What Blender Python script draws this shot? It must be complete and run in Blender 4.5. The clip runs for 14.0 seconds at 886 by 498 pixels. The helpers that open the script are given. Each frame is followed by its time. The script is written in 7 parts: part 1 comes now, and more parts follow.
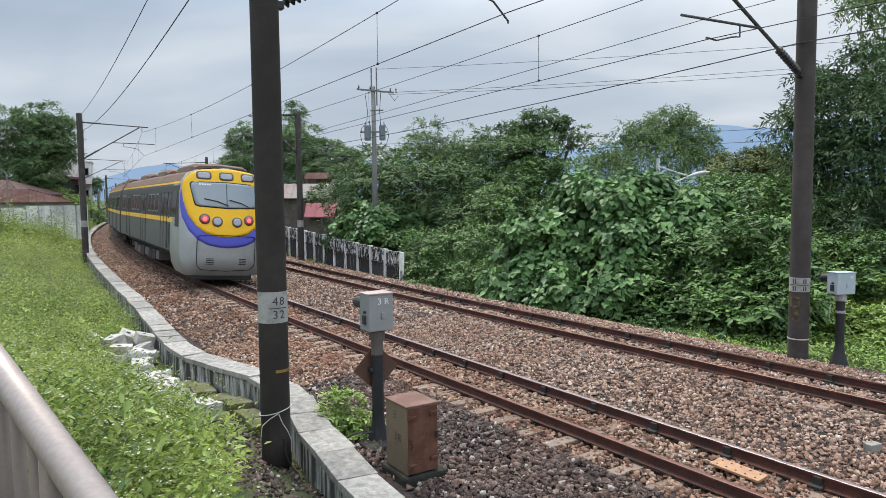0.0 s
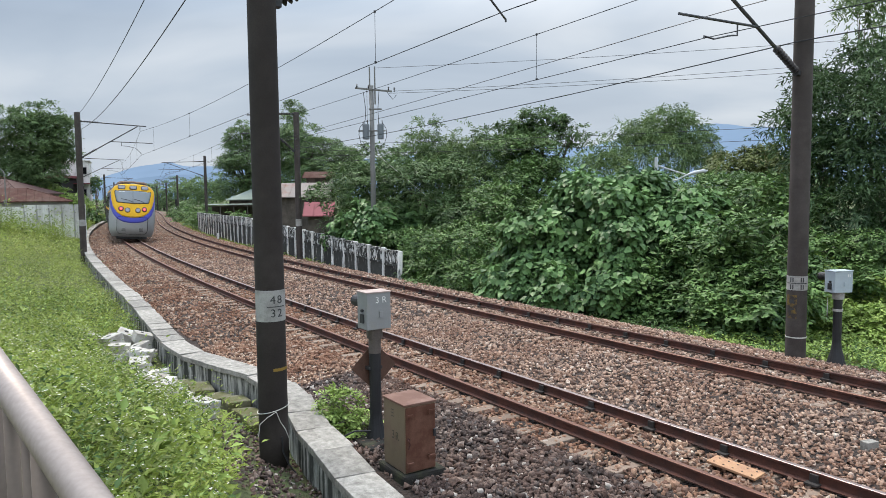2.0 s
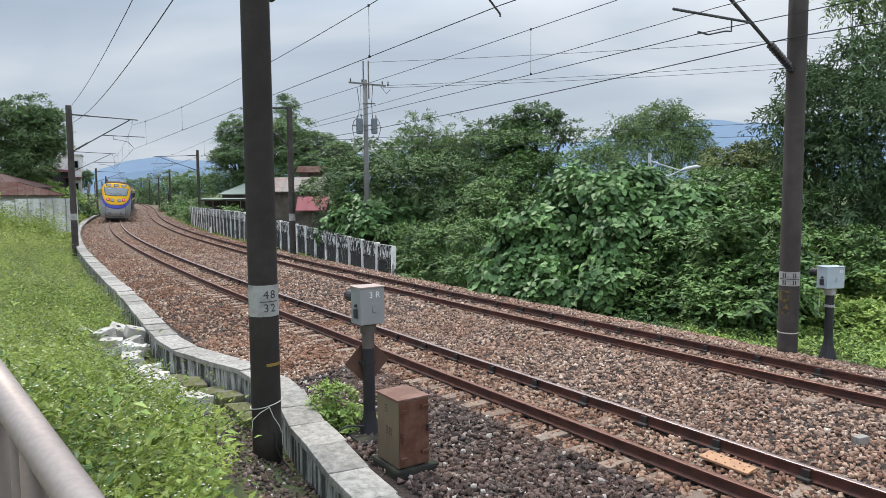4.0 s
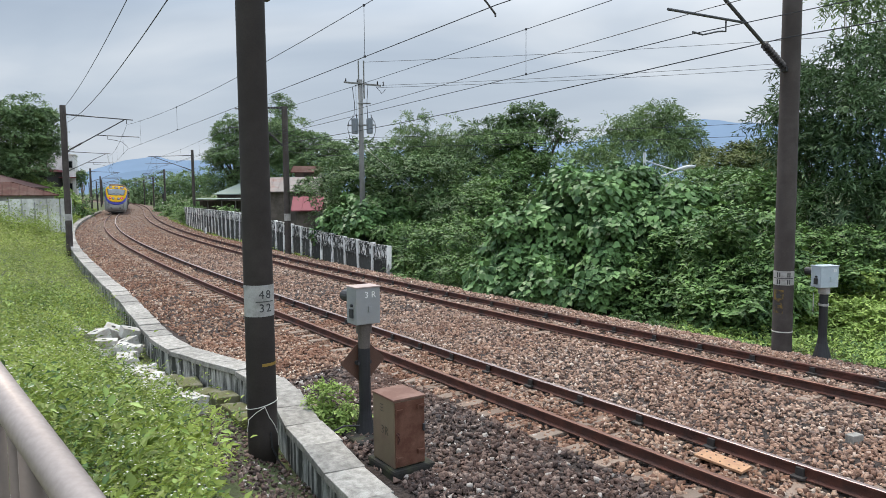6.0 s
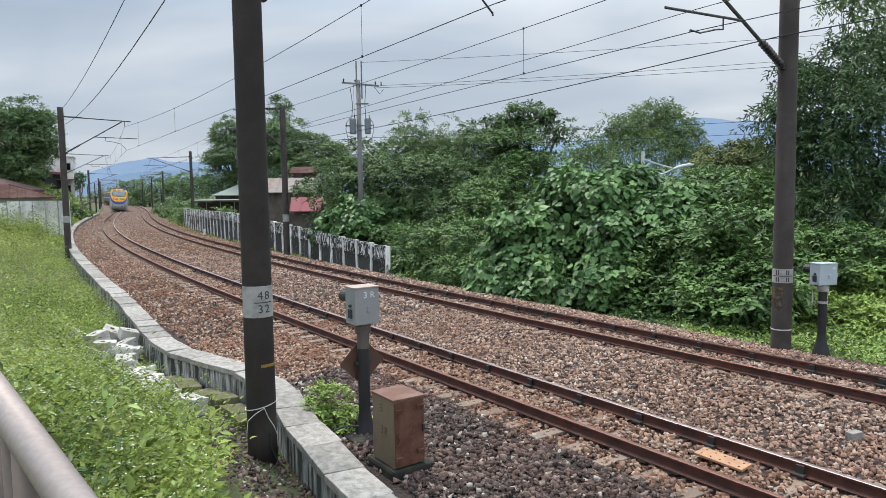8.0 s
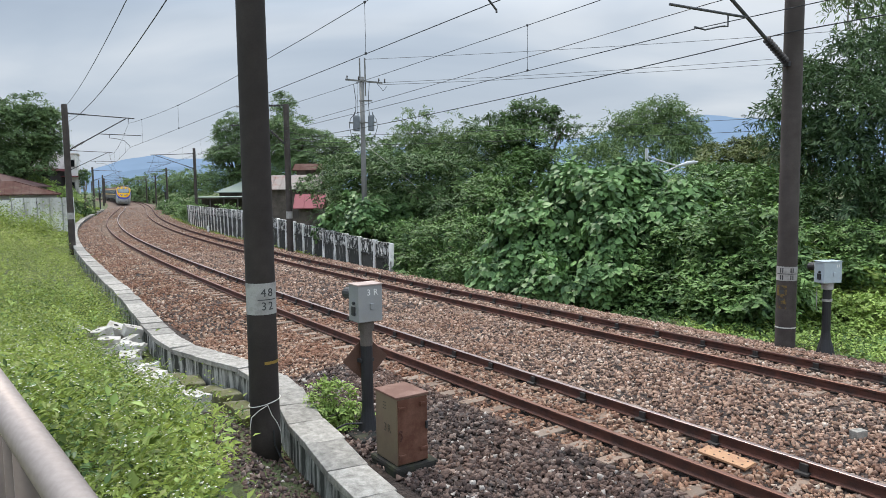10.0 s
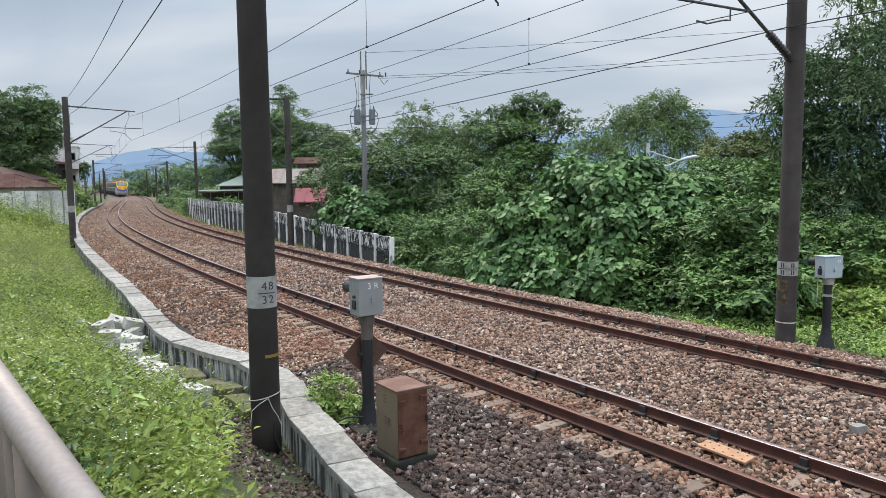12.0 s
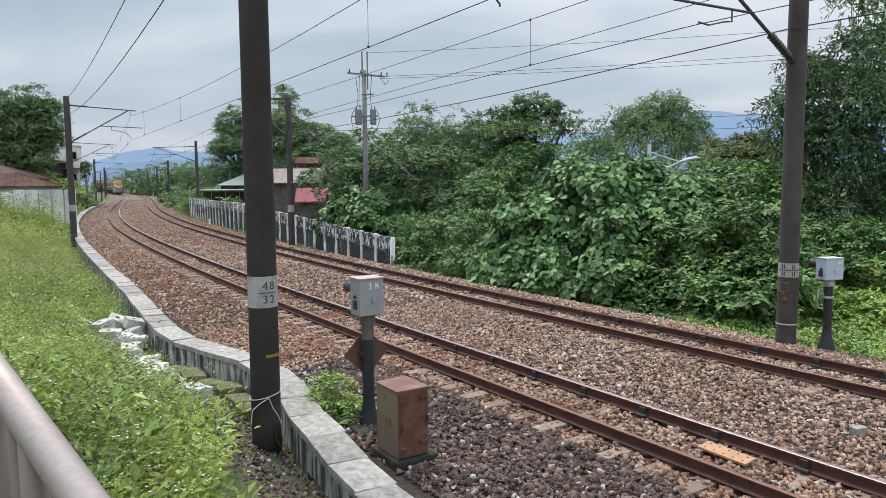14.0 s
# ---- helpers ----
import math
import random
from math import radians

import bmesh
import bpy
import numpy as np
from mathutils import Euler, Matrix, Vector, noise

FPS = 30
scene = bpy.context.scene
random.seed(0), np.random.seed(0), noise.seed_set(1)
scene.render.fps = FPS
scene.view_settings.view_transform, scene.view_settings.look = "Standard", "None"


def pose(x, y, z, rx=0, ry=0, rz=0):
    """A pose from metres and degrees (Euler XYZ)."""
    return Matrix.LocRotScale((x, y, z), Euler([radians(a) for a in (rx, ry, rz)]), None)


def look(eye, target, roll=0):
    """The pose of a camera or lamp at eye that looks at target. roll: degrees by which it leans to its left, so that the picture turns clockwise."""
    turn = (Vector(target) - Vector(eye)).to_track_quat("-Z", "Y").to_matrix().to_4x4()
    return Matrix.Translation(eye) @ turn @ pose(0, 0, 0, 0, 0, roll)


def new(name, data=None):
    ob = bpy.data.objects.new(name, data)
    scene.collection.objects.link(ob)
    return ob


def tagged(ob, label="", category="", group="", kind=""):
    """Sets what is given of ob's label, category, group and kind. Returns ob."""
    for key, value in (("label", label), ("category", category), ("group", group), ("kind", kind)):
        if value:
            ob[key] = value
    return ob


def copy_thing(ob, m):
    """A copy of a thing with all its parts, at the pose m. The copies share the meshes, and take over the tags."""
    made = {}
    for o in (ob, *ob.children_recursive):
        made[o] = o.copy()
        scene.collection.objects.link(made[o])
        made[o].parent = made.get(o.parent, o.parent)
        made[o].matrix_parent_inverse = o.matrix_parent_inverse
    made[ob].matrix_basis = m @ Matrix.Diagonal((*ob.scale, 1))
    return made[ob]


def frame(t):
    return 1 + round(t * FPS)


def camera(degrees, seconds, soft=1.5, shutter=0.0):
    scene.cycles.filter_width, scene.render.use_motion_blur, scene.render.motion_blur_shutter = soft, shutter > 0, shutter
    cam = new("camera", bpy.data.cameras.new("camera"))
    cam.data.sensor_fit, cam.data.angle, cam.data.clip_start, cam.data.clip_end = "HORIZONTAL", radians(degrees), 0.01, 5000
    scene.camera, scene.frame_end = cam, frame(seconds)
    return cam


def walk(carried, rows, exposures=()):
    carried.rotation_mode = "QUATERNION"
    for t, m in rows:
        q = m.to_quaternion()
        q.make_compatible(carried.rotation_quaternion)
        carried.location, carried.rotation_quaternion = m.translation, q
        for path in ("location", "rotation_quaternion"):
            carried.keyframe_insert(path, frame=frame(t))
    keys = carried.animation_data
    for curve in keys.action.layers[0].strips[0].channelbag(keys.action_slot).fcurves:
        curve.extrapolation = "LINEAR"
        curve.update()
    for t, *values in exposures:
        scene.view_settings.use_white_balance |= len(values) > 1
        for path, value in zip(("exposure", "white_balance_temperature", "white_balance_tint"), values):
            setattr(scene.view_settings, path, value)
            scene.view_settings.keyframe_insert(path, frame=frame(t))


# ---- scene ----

# ---- camera: held by hand at a railing beside the line ----
cam = camera(64.19, 14.0, soft=0.7)
CAMERA_ROWS = [
    (0, pose(-0.004, -0.022, 3.197, 85.742, 0.588, 0.675)),
    (0.5, pose(-0.002, -0.028, 3.190, 85.834, 0.476, 0.699)),
    (1, pose(0.002, -0.024, 3.189, 85.865, 0.455, 0.712)),
    (1.5, pose(0.001, -0.030, 3.192, 85.803, 0.528, 0.662)),
    (2, pose(0.010, -0.028, 3.189, 85.662, 0.607, 0.561)),
    (2.5, pose(0.002, -0.021, 3.186, 85.535, 0.538, 0.373)),
    (3, pose(0.007, -0.015, 3.190, 85.423, 0.491, 0.213)),
    (5.5, pose(-0.001, -0.010, 3.189, 85.145, 0.439, -0.201)),
    (6, pose(0.003, -0.021, 3.189, 85.235, 0.487, -0.329)),
    (6.5, pose(0.008, -0.005, 3.189, 85.324, 0.593, -0.366)),
    (7, pose(0.002, -0.014, 3.189, 85.359, 0.686, -0.370)),
    (7.5, pose(0.003, -0.010, 3.187, 85.328, 0.785, -0.390)),
    (8, pose(0.008, -0.012, 3.185, 85.230, 0.822, -0.442)),
    (10.5, pose(0.006, 0.000, 3.189, 84.930, 0.744, -0.118)),
    (11, pose(0.003, -0.005, 3.186, 84.822, 0.672, -0.145)),
    (11.5, pose(0.003, -0.008, 3.190, 84.658, 0.616, -0.147)),
    (12, pose(0.006, 0.003, 3.185, 84.522, 0.618, -0.104)),
    (12.5, pose(0.009, 0.001, 3.186, 84.418, 0.563, -0.005)),
    (13, pose(0.000, 0.013, 3.183, 84.399, 0.479, 0.040)),
    (13.5, pose(-0.002, 0.009, 3.188, 84.456, 0.454, 0.016)),
    (14, pose(0.000, -0.000, 3.187, 84.545, 0.418, -0.040)),
]
walk(cam, CAMERA_ROWS)

# ---- world: bright overcast, sun veiled high behind the clouds ----
scene.view_settings.exposure = 0.0
world = bpy.data.worlds.new("world")
scene.world = world
world.use_nodes = True


SKY_LOW, SKY_HIGH = 0.98, 3.8


def build_world():
    nt = world.node_tree
    nt.nodes.clear()
    out = nt.nodes.new("ShaderNodeOutputWorld")
    sky = nt.nodes.new("ShaderNodeTexSky")
    sky.sky_type, sky.sun_disc = "NISHITA", False
    sky.sun_elevation, sky.sun_rotation = radians(62), radians(20)
    sky.air_density, sky.dust_density = 1.4, 2.5
    tint = nt.nodes.new("ShaderNodeMix")
    tint.data_type, tint.blend_type = "RGBA", "MULTIPLY"
    tint.inputs[0].default_value = 1.0
    tint.inputs[7].default_value = (0.10, 0.10, 0.10, 1)
    nt.links.new(sky.outputs[0], tint.inputs[6])
    # cloud deck: a plane of soft layers seen in perspective
    co = nt.nodes.new("ShaderNodeTexCoord")
    sep = nt.nodes.new("ShaderNodeSeparateXYZ")
    nt.links.new(co.outputs["Generated"], sep.inputs[0])
    up = nt.nodes.new("ShaderNodeMath")
    up.operation = "MAXIMUM"
    up.inputs[1].default_value = 0.0
    nt.links.new(sep.outputs[2], up.inputs[0])
    add = nt.nodes.new("ShaderNodeMath")
    add.operation = "ADD"
    add.inputs[1].default_value = 0.16
    nt.links.new(up.outputs[0], add.inputs[0])
    div = nt.nodes.new("ShaderNodeVectorMath")
    div.operation = "DIVIDE"
    comb = nt.nodes.new("ShaderNodeCombineXYZ")
    for i in range(3):
        nt.links.new(add.outputs[0], comb.inputs[i])
    nt.links.new(co.outputs["Generated"], div.inputs[0])
    nt.links.new(comb.outputs[0], div.inputs[1])
    stretch = nt.nodes.new("ShaderNodeMapping")
    stretch.inputs["Scale"].default_value = (-0.62, 0.80, 0.6)
    stretch.inputs["Location"].default_value = (2.45, 1.3, 0.0)
    nt.links.new(div.outputs[0], stretch.inputs[0])
    n1 = nt.nodes.new("ShaderNodeTexNoise")
    n1.inputs["Scale"].default_value, n1.inputs["Detail"].default_value = 0.95, 5
    n1.inputs["Roughness"].default_value, n1.inputs["Distortion"].default_value = 0.44, 0.5
    nt.links.new(stretch.outputs[0], n1.inputs["Vector"])
    ramp = nt.nodes.new("ShaderNodeValToRGB")
    e = ramp.color_ramp.elements
    e[0].position, e[0].color = 0.36, (0.32, 0.41, 0.545, 1)
    e[1].position, e[1].color = 0.66, (0.84, 0.89, 0.95, 1)
    m = ramp.color_ramp.elements.new(0.50)
    m.color = (0.50, 0.59, 0.71, 1)
    nt.links.new(n1.outputs["Fac"], ramp.inputs[0])
    mix = nt.nodes.new("ShaderNodeMix")
    mix.data_type = "RGBA"
    mix.inputs[0].default_value = 0.90
    nt.links.new(tint.outputs[2], mix.inputs[6])
    haze = nt.nodes.new("ShaderNodeMapRange")
    haze.inputs["From Min"].default_value, haze.inputs["From Max"].default_value = 0.04, 0.30
    haze.inputs["To Min"].default_value, haze.inputs["To Max"].default_value = 0.75, 0.0
    nt.links.new(up.outputs[0], haze.inputs["Value"])
    veil = nt.nodes.new("ShaderNodeMix")
    veil.data_type = "RGBA"
    veil.inputs[7].default_value = (0.60, 0.675, 0.775, 1)
    nt.links.new(haze.outputs[0], veil.inputs[0])
    nt.links.new(ramp.outputs[0], veil.inputs[6])
    nt.links.new(veil.outputs[2], mix.inputs[7])
    bg = nt.nodes.new("ShaderNodeBackground")
    # overcast law: the zenith is about three times as bright as the horizon
    law = nt.nodes.new("ShaderNodeMapRange")
    law.inputs["From Min"].default_value, law.inputs["From Max"].default_value = 0.22, 0.95
    law.inputs["To Min"].default_value, law.inputs["To Max"].default_value = SKY_LOW, SKY_HIGH
    nt.links.new(up.outputs[0], law.inputs["Value"])
    nt.links.new(law.outputs[0], bg.inputs[1])
    nt.links.new(mix.outputs[2], bg.inputs[0])
    nt.links.new(bg.outputs[0], out.inputs[0])


build_world()
sun = new("sun", bpy.data.lights.new("sun", "SUN"))
sun.data.energy, sun.data.angle, sun.data.color = 3.5, radians(14), (1.0, 0.92, 0.80)
sun.matrix_world = look((0, 0, 60), (6, -11, 38))


# ---- materials ----
def material(name, base, rough=0.8, metal=0.0, var=0.25, scale=6.0, fine=60.0, bump=0.3, dist=0.01,
             second=None, cover=0.5, second_scale=1.5, island=0.0, obj_random=0.0, spec=0.4, soft=0.12, stretch=None):
    """A surface with two scales of variation; second: another colour in patches."""
    m = bpy.data.materials.new(name)
    m.use_nodes = True
    nt = m.node_tree
    b = nt.nodes["Principled BSDF"]
    b.inputs["Roughness"].default_value, b.inputs["Metallic"].default_value = rough, metal
    b.inputs["Specular IOR Level"].default_value = spec
    co = nt.nodes.new("ShaderNodeTexCoord")
    n1 = nt.nodes.new("ShaderNodeTexNoise")
    n1.inputs["Scale"].default_value, n1.inputs["Detail"].default_value = scale, 6
    n2 = nt.nodes.new("ShaderNodeTexNoise")
    n2.inputs["Scale"].default_value, n2.inputs["Detail"].default_value = fine, 4
    where = co.outputs["Object"]
    if obj_random:
        # every piece shows its own stretch of the pattern
        oi = nt.nodes.new("ShaderNodeObjectInfo")
        mv = nt.nodes.new("ShaderNodeVectorMath")
        mv.operation = "SCALE"
        mv.inputs[0].default_value = (31.0, 17.0, 43.0)
        nt.links.new(oi.outputs["Random"], mv.inputs["Scale"])
        av = nt.nodes.new("ShaderNodeVectorMath")
        av.operation = "ADD"
        nt.links.new(co.outputs["Object"], av.inputs[0])
        nt.links.new(mv.outputs[0], av.inputs[1])
        where = av.outputs[0]
    for n in (n1, n2):
        nt.links.new(where, n.inputs["Vector"])
    colour = nt.nodes.new("ShaderNodeMix")
    colour.data_type = "RGBA"
    colour.inputs[6].default_value = (*base, 1)
    colour.inputs[7].default_value = (*(second or base), 1)
    n3 = nt.nodes.new("ShaderNodeTexNoise")
    n3.inputs["Scale"].default_value, n3.inputs["Detail"].default_value = second_scale, 8
    n3.inputs["Roughness"].default_value = 0.65
    if stretch:
        mp = nt.nodes.new("ShaderNodeMapping")
        mp.inputs["Scale"].default_value = stretch
        nt.links.new(where, mp.inputs["Vector"])
        nt.links.new(mp.outputs[0], n3.inputs["Vector"])
    else:
        nt.links.new(where, n3.inputs["Vector"])
    edge = nt.nodes.new("ShaderNodeMapRange")
    edge.inputs["From Min"].default_value = 0.5 + (0.5 - cover) * 0.5 - soft
    edge.inputs["From Max"].default_value = 0.5 + (0.5 - cover) * 0.5 + soft
    nt.links.new(n3.outputs["Fac"], edge.inputs["Value"])
    nt.links.new(edge.outputs[0], colour.inputs[0])
    # brightness factor
    s = nt.nodes.new("ShaderNodeMath")
    s.operation = "ADD"
    nt.links.new(n1.outputs["Fac"], s.inputs[0])
    nt.links.new(n2.outputs["Fac"], s.inputs[1])
    r = nt.nodes.new("ShaderNodeMapRange")
    r.inputs["From Min"].default_value, r.inputs["From Max"].default_value = 0.6, 1.4
    r.inputs["To Min"].default_value, r.inputs["To Max"].default_value = 1 - var, 1 + var
    nt.links.new(s.outputs[0], r.inputs["Value"])
    last = r.outputs[0]
    for kind, amount in (("island", island), ("object", obj_random)):
        if amount:
            src = nt.nodes.new("ShaderNodeNewGeometry" if kind == "island" else "ShaderNodeObjectInfo")
            rr = nt.nodes.new("ShaderNodeMapRange")
            rr.inputs["To Min"].default_value, rr.inputs["To Max"].default_value = 1 - amount, 1 + amount
            nt.links.new(src.outputs["Random Per Island" if kind == "island" else "Random"], rr.inputs["Value"])
            mul = nt.nodes.new("ShaderNodeMath")
            mul.operation = "MULTIPLY"
            nt.links.new(last, mul.inputs[0])
            nt.links.new(rr.outputs[0], mul.inputs[1])
            last = mul.outputs[0]
    vm = nt.nodes.new("ShaderNodeVectorMath")
    vm.operation = "SCALE"
    nt.links.new(colour.outputs[2], vm.inputs[0])
    nt.links.new(last, vm.inputs["Scale"])
    nt.links.new(vm.outputs[0], b.inputs["Base Color"])
    if bump:
        bp = nt.nodes.new("ShaderNodeBump")
        bp.inputs["Strength"].default_value, bp.inputs["Distance"].default_value = bump, dist
        nt.links.new(s.outputs[0], bp.inputs["Height"])
        nt.links.new(bp.outputs[0], b.inputs["Normal"])
    return m


def leaf_material(name, a, b2, rough=0.45, through_light=0.16):
    """Leaves: each island its own green between a and b2, a little light passes through."""
    m = bpy.data.materials.new(name)
    m.use_nodes = True
    nt = m.node_tree
    b = nt.nodes["Principled BSDF"]
    b.inputs["Roughness"].default_value = rough + 0.04
    b.inputs["Specular IOR Level"].default_value = 0.20
    g = nt.nodes.new("ShaderNodeNewGeometry")
    co = nt.nodes.new("ShaderNodeTexCoord")
    n = nt.nodes.new("ShaderNodeTexNoise")
    n.inputs["Scale"].default_value, n.inputs["Detail"].default_value = 0.9, 3
    nt.links.new(co.outputs["Object"], n.inputs["Vector"])
    add = nt.nodes.new("ShaderNodeMath")
    add.operation = "MULTIPLY_ADD"
    add.inputs[1].default_value = 0.48
    nt.links.new(g.outputs["Random Per Island"], add.inputs[0])
    sub = nt.nodes.new("ShaderNodeMapRange")
    sub.inputs["From Min"].default_value, sub.inputs["From Max"].default_value = 0.36, 0.64
    sub.inputs["To Max"].default_value = 0.55
    nt.links.new(n.outputs["Fac"], sub.inputs["Value"])
    nt.links.new(sub.outputs[0], add.inputs[2])
    mix = nt.nodes.new("ShaderNodeMix")
    mix.data_type = "RGBA"
    mix.inputs[6].default_value, mix.inputs[7].default_value = (*a, 1), (*b2, 1)
    nt.links.new(add.outputs[0], mix.inputs[0])
    nt.links.new(mix.outputs[2], b.inputs["Base Color"])
    tr = nt.nodes.new("ShaderNodeBsdfTranslucent")
    nt.links.new(mix.outputs[2], tr.inputs[0])
    ms = nt.nodes.new("ShaderNodeMixShader")
    ms.inputs[0].default_value = through_light
    nt.links.new(b.outputs[0], ms.inputs[1])
    nt.links.new(tr.outputs[0], ms.inputs[2])
    nt.links.new(ms.outputs[0], nt.nodes["Material Output"].inputs[0])
    return m


def lamp_material(name, colour, strength):
    m = bpy.data.materials.new(name)
    m.use_nodes = True
    b = m.node_tree.nodes["Principled BSDF"]
    b.inputs["Base Color"].default_value = (*colour, 1)
    b.inputs["Emission Color"].default_value = (*colour, 1)
    b.inputs["Emission Strength"].default_value = strength
    b.inputs["Roughness"].default_value = 0.2
    return m


M = {}
# bed under the strewn stones: shade in their gaps is put into its dark brown
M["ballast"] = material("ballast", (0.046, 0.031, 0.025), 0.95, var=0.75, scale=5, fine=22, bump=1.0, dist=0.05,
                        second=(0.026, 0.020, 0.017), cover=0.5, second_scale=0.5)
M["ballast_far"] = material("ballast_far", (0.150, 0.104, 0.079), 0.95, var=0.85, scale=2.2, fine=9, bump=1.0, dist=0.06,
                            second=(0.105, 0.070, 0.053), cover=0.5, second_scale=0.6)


def stone_material(name, tones, dusty=0.72, rough=0.92):
    """Crushed stone: every stone takes one of several tones, in patches of more or less rust dust."""
    m = bpy.data.materials.new(name)
    m.use_nodes = True
    nt = m.node_tree
    b = nt.nodes["Principled BSDF"]
    b.inputs["Roughness"].default_value, b.inputs["Specular IOR Level"].default_value = rough, 0.3
    g = nt.nodes.new("ShaderNodeNewGeometry")
    ramp = nt.nodes.new("ShaderNodeValToRGB")
    ramp.color_ramp.interpolation = "CONSTANT"
    el = ramp.color_ramp.elements
    el[0].position, el[0].color = 0.0, (*tones[0][1], 1)
    el[1].position, el[1].color = tones[1][0], (*tones[1][1], 1)
    for at_, c in tones[2:]:
        el.new(at_).color = (*c, 1)
    nt.links.new(g.outputs["Random Per Island"], ramp.inputs[0])
    co = nt.nodes.new("ShaderNodeTexCoord")
    n = nt.nodes.new("ShaderNodeTexNoise")
    n.inputs["Scale"].default_value, n.inputs["Detail"].default_value = 0.55, 4
    n2 = nt.nodes.new("ShaderNodeTexNoise")
    n2.inputs["Scale"].default_value, n2.inputs["Detail"].default_value = 45, 4
    for k in (n, n2):
        nt.links.new(co.outputs["Object"], k.inputs["Vector"])
    dust = nt.nodes.new("ShaderNodeMix")
    dust.data_type = "RGBA"
    dust.inputs[7].default_value = (0.180, 0.084, 0.050, 1)
    f = nt.nodes.new("ShaderNodeMapRange")
    f.inputs["From Min"].default_value, f.inputs["From Max"].default_value = 0.40, 0.66
    f.inputs["To Min"].default_value, f.inputs["To Max"].default_value = dusty * 0.15, dusty
    nt.links.new(n.outputs["Fac"], f.inputs["Value"])
    nt.links.new(f.outputs[0], dust.inputs[0])
    nt.links.new(ramp.outputs[0], dust.inputs[6])
    r = nt.nodes.new("ShaderNodeMapRange")
    r.inputs["From Min"].default_value, r.inputs["From Max"].default_value = 0.3, 0.7
    r.inputs["To Min"].default_value, r.inputs["To Max"].default_value = 0.75, 1.25
    nt.links.new(n2.outputs["Fac"], r.inputs["Value"])
    vm = nt.nodes.new("ShaderNodeVectorMath")
    vm.operation = "SCALE"
    nt.links.new(dust.outputs[2], vm.inputs[0])
    nt.links.new(r.outputs[0], vm.inputs["Scale"])
    nt.links.new(vm.outputs[0], b.inputs["Base Color"])
    return m


M["stone"] = stone_material("stone", ((0, (0.090, 0.055, 0.042)), (0.22, (0.215, 0.125, 0.086)), (0.42, (0.32, 0.205, 0.142)), (0.64, (0.165, 0.122, 0.100)), (0.78, (0.38, 0.275, 0.200)), (0.93, (0.50, 0.42, 0.34))))
M["stone_dark"] = stone_material("stone_dark", ((0, (0.040, 0.031, 0.029)), (0.28, (0.085, 0.060, 0.052)), (0.52, (0.125, 0.092, 0.078)), (0.72, (0.070, 0.061, 0.058)), (0.87, (0.19, 0.15, 0.13)), (0.96, (0.36, 0.33, 0.30))), 0.30)
M["stone_pale"] = stone_material("stone_pale", ((0, (0.115, 0.076, 0.060)), (0.18, (0.240, 0.158, 0.117)), (0.40, (0.34, 0.230, 0.172)), (0.64, (0.20, 0.148, 0.124)), (0.78, (0.41, 0.298, 0.226)), (0.94, (0.51, 0.42, 0.35))), 0.5)
M["rust"] = material("rust", (0.085, 0.031, 0.021), 0.85, var=0.35, scale=5, fine=80, bump=0.25, dist=0.003,
                     second=(0.042, 0.022, 0.018), cover=0.45, second_scale=3)
M["rail_top"] = material("rail_top", (0.30, 0.235, 0.22), 0.42, metal=0.7, var=0.12, scale=3, fine=90, bump=0.05, dist=0.001)
M["rail_top_rusty"] = material("rail_top_rusty", (0.17, 0.085, 0.06), 0.5, metal=0.5, var=0.2, scale=3, fine=90, bump=0.1, dist=0.001)
M["sleeper"] = material("sleeper", (0.24, 0.185, 0.145), 0.9, var=0.3, scale=4, fine=60, bump=0.4, dist=0.004,
                        second=(0.165, 0.115, 0.085), cover=0.5, second_scale=2, obj_random=0.2)
M["concrete"] = material("concrete", (0.31, 0.292, 0.262), 0.9, var=0.32, scale=7, fine=110, bump=0.45, dist=0.004,
                         second=(0.15, 0.14, 0.123), cover=0.42, second_scale=11, obj_random=0.20, soft=0.16)
M["stained"] = material("stained", (0.50, 0.49, 0.455), 0.9, var=0.15, scale=3, fine=60, bump=0.3, dist=0.004,
                        second=(0.045, 0.046, 0.040), cover=0.56, second_scale=3.4, obj_random=0.12, soft=0.08, stretch=(1.6, 1.6, 0.30))
M["fence_paint"] = material("fence_paint", (0.66, 0.655, 0.62), 0.9, var=0.2, scale=3, fine=60, bump=0.3, dist=0.004,
                            second=(0.030, 0.031, 0.027), cover=0.56, second_scale=4.5, obj_random=0.15, soft=0.05, stretch=(1.5, 1.5, 0.75))
M["mossy"] = material("mossy", (0.10, 0.10, 0.035), 0.95, var=0.3, scale=4, fine=50, bump=0.6, dist=0.01,
                      second=(0.16, 0.15, 0.12), cover=0.35, second_scale=3)
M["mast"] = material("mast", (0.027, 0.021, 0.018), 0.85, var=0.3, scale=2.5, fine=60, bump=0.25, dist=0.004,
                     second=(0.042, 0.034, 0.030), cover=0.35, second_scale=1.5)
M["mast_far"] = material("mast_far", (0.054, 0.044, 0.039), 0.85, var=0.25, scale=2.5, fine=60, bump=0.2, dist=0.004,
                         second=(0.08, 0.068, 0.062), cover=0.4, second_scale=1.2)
M["plate"] = material("plate", (0.36, 0.35, 0.33), 0.8, var=0.15, scale=5, fine=60, bump=0.1, dist=0.002,
                      second=(0.22, 0.21, 0.195), cover=0.35, second_scale=6)
M["ink"] = material("ink", (0.05, 0.05, 0.05), 0.8, var=0.2, bump=0)
M["yellow_mark"] = material("yellow_mark", (0.26, 0.165, 0.035), 0.8, var=0.3, scale=20, bump=0)
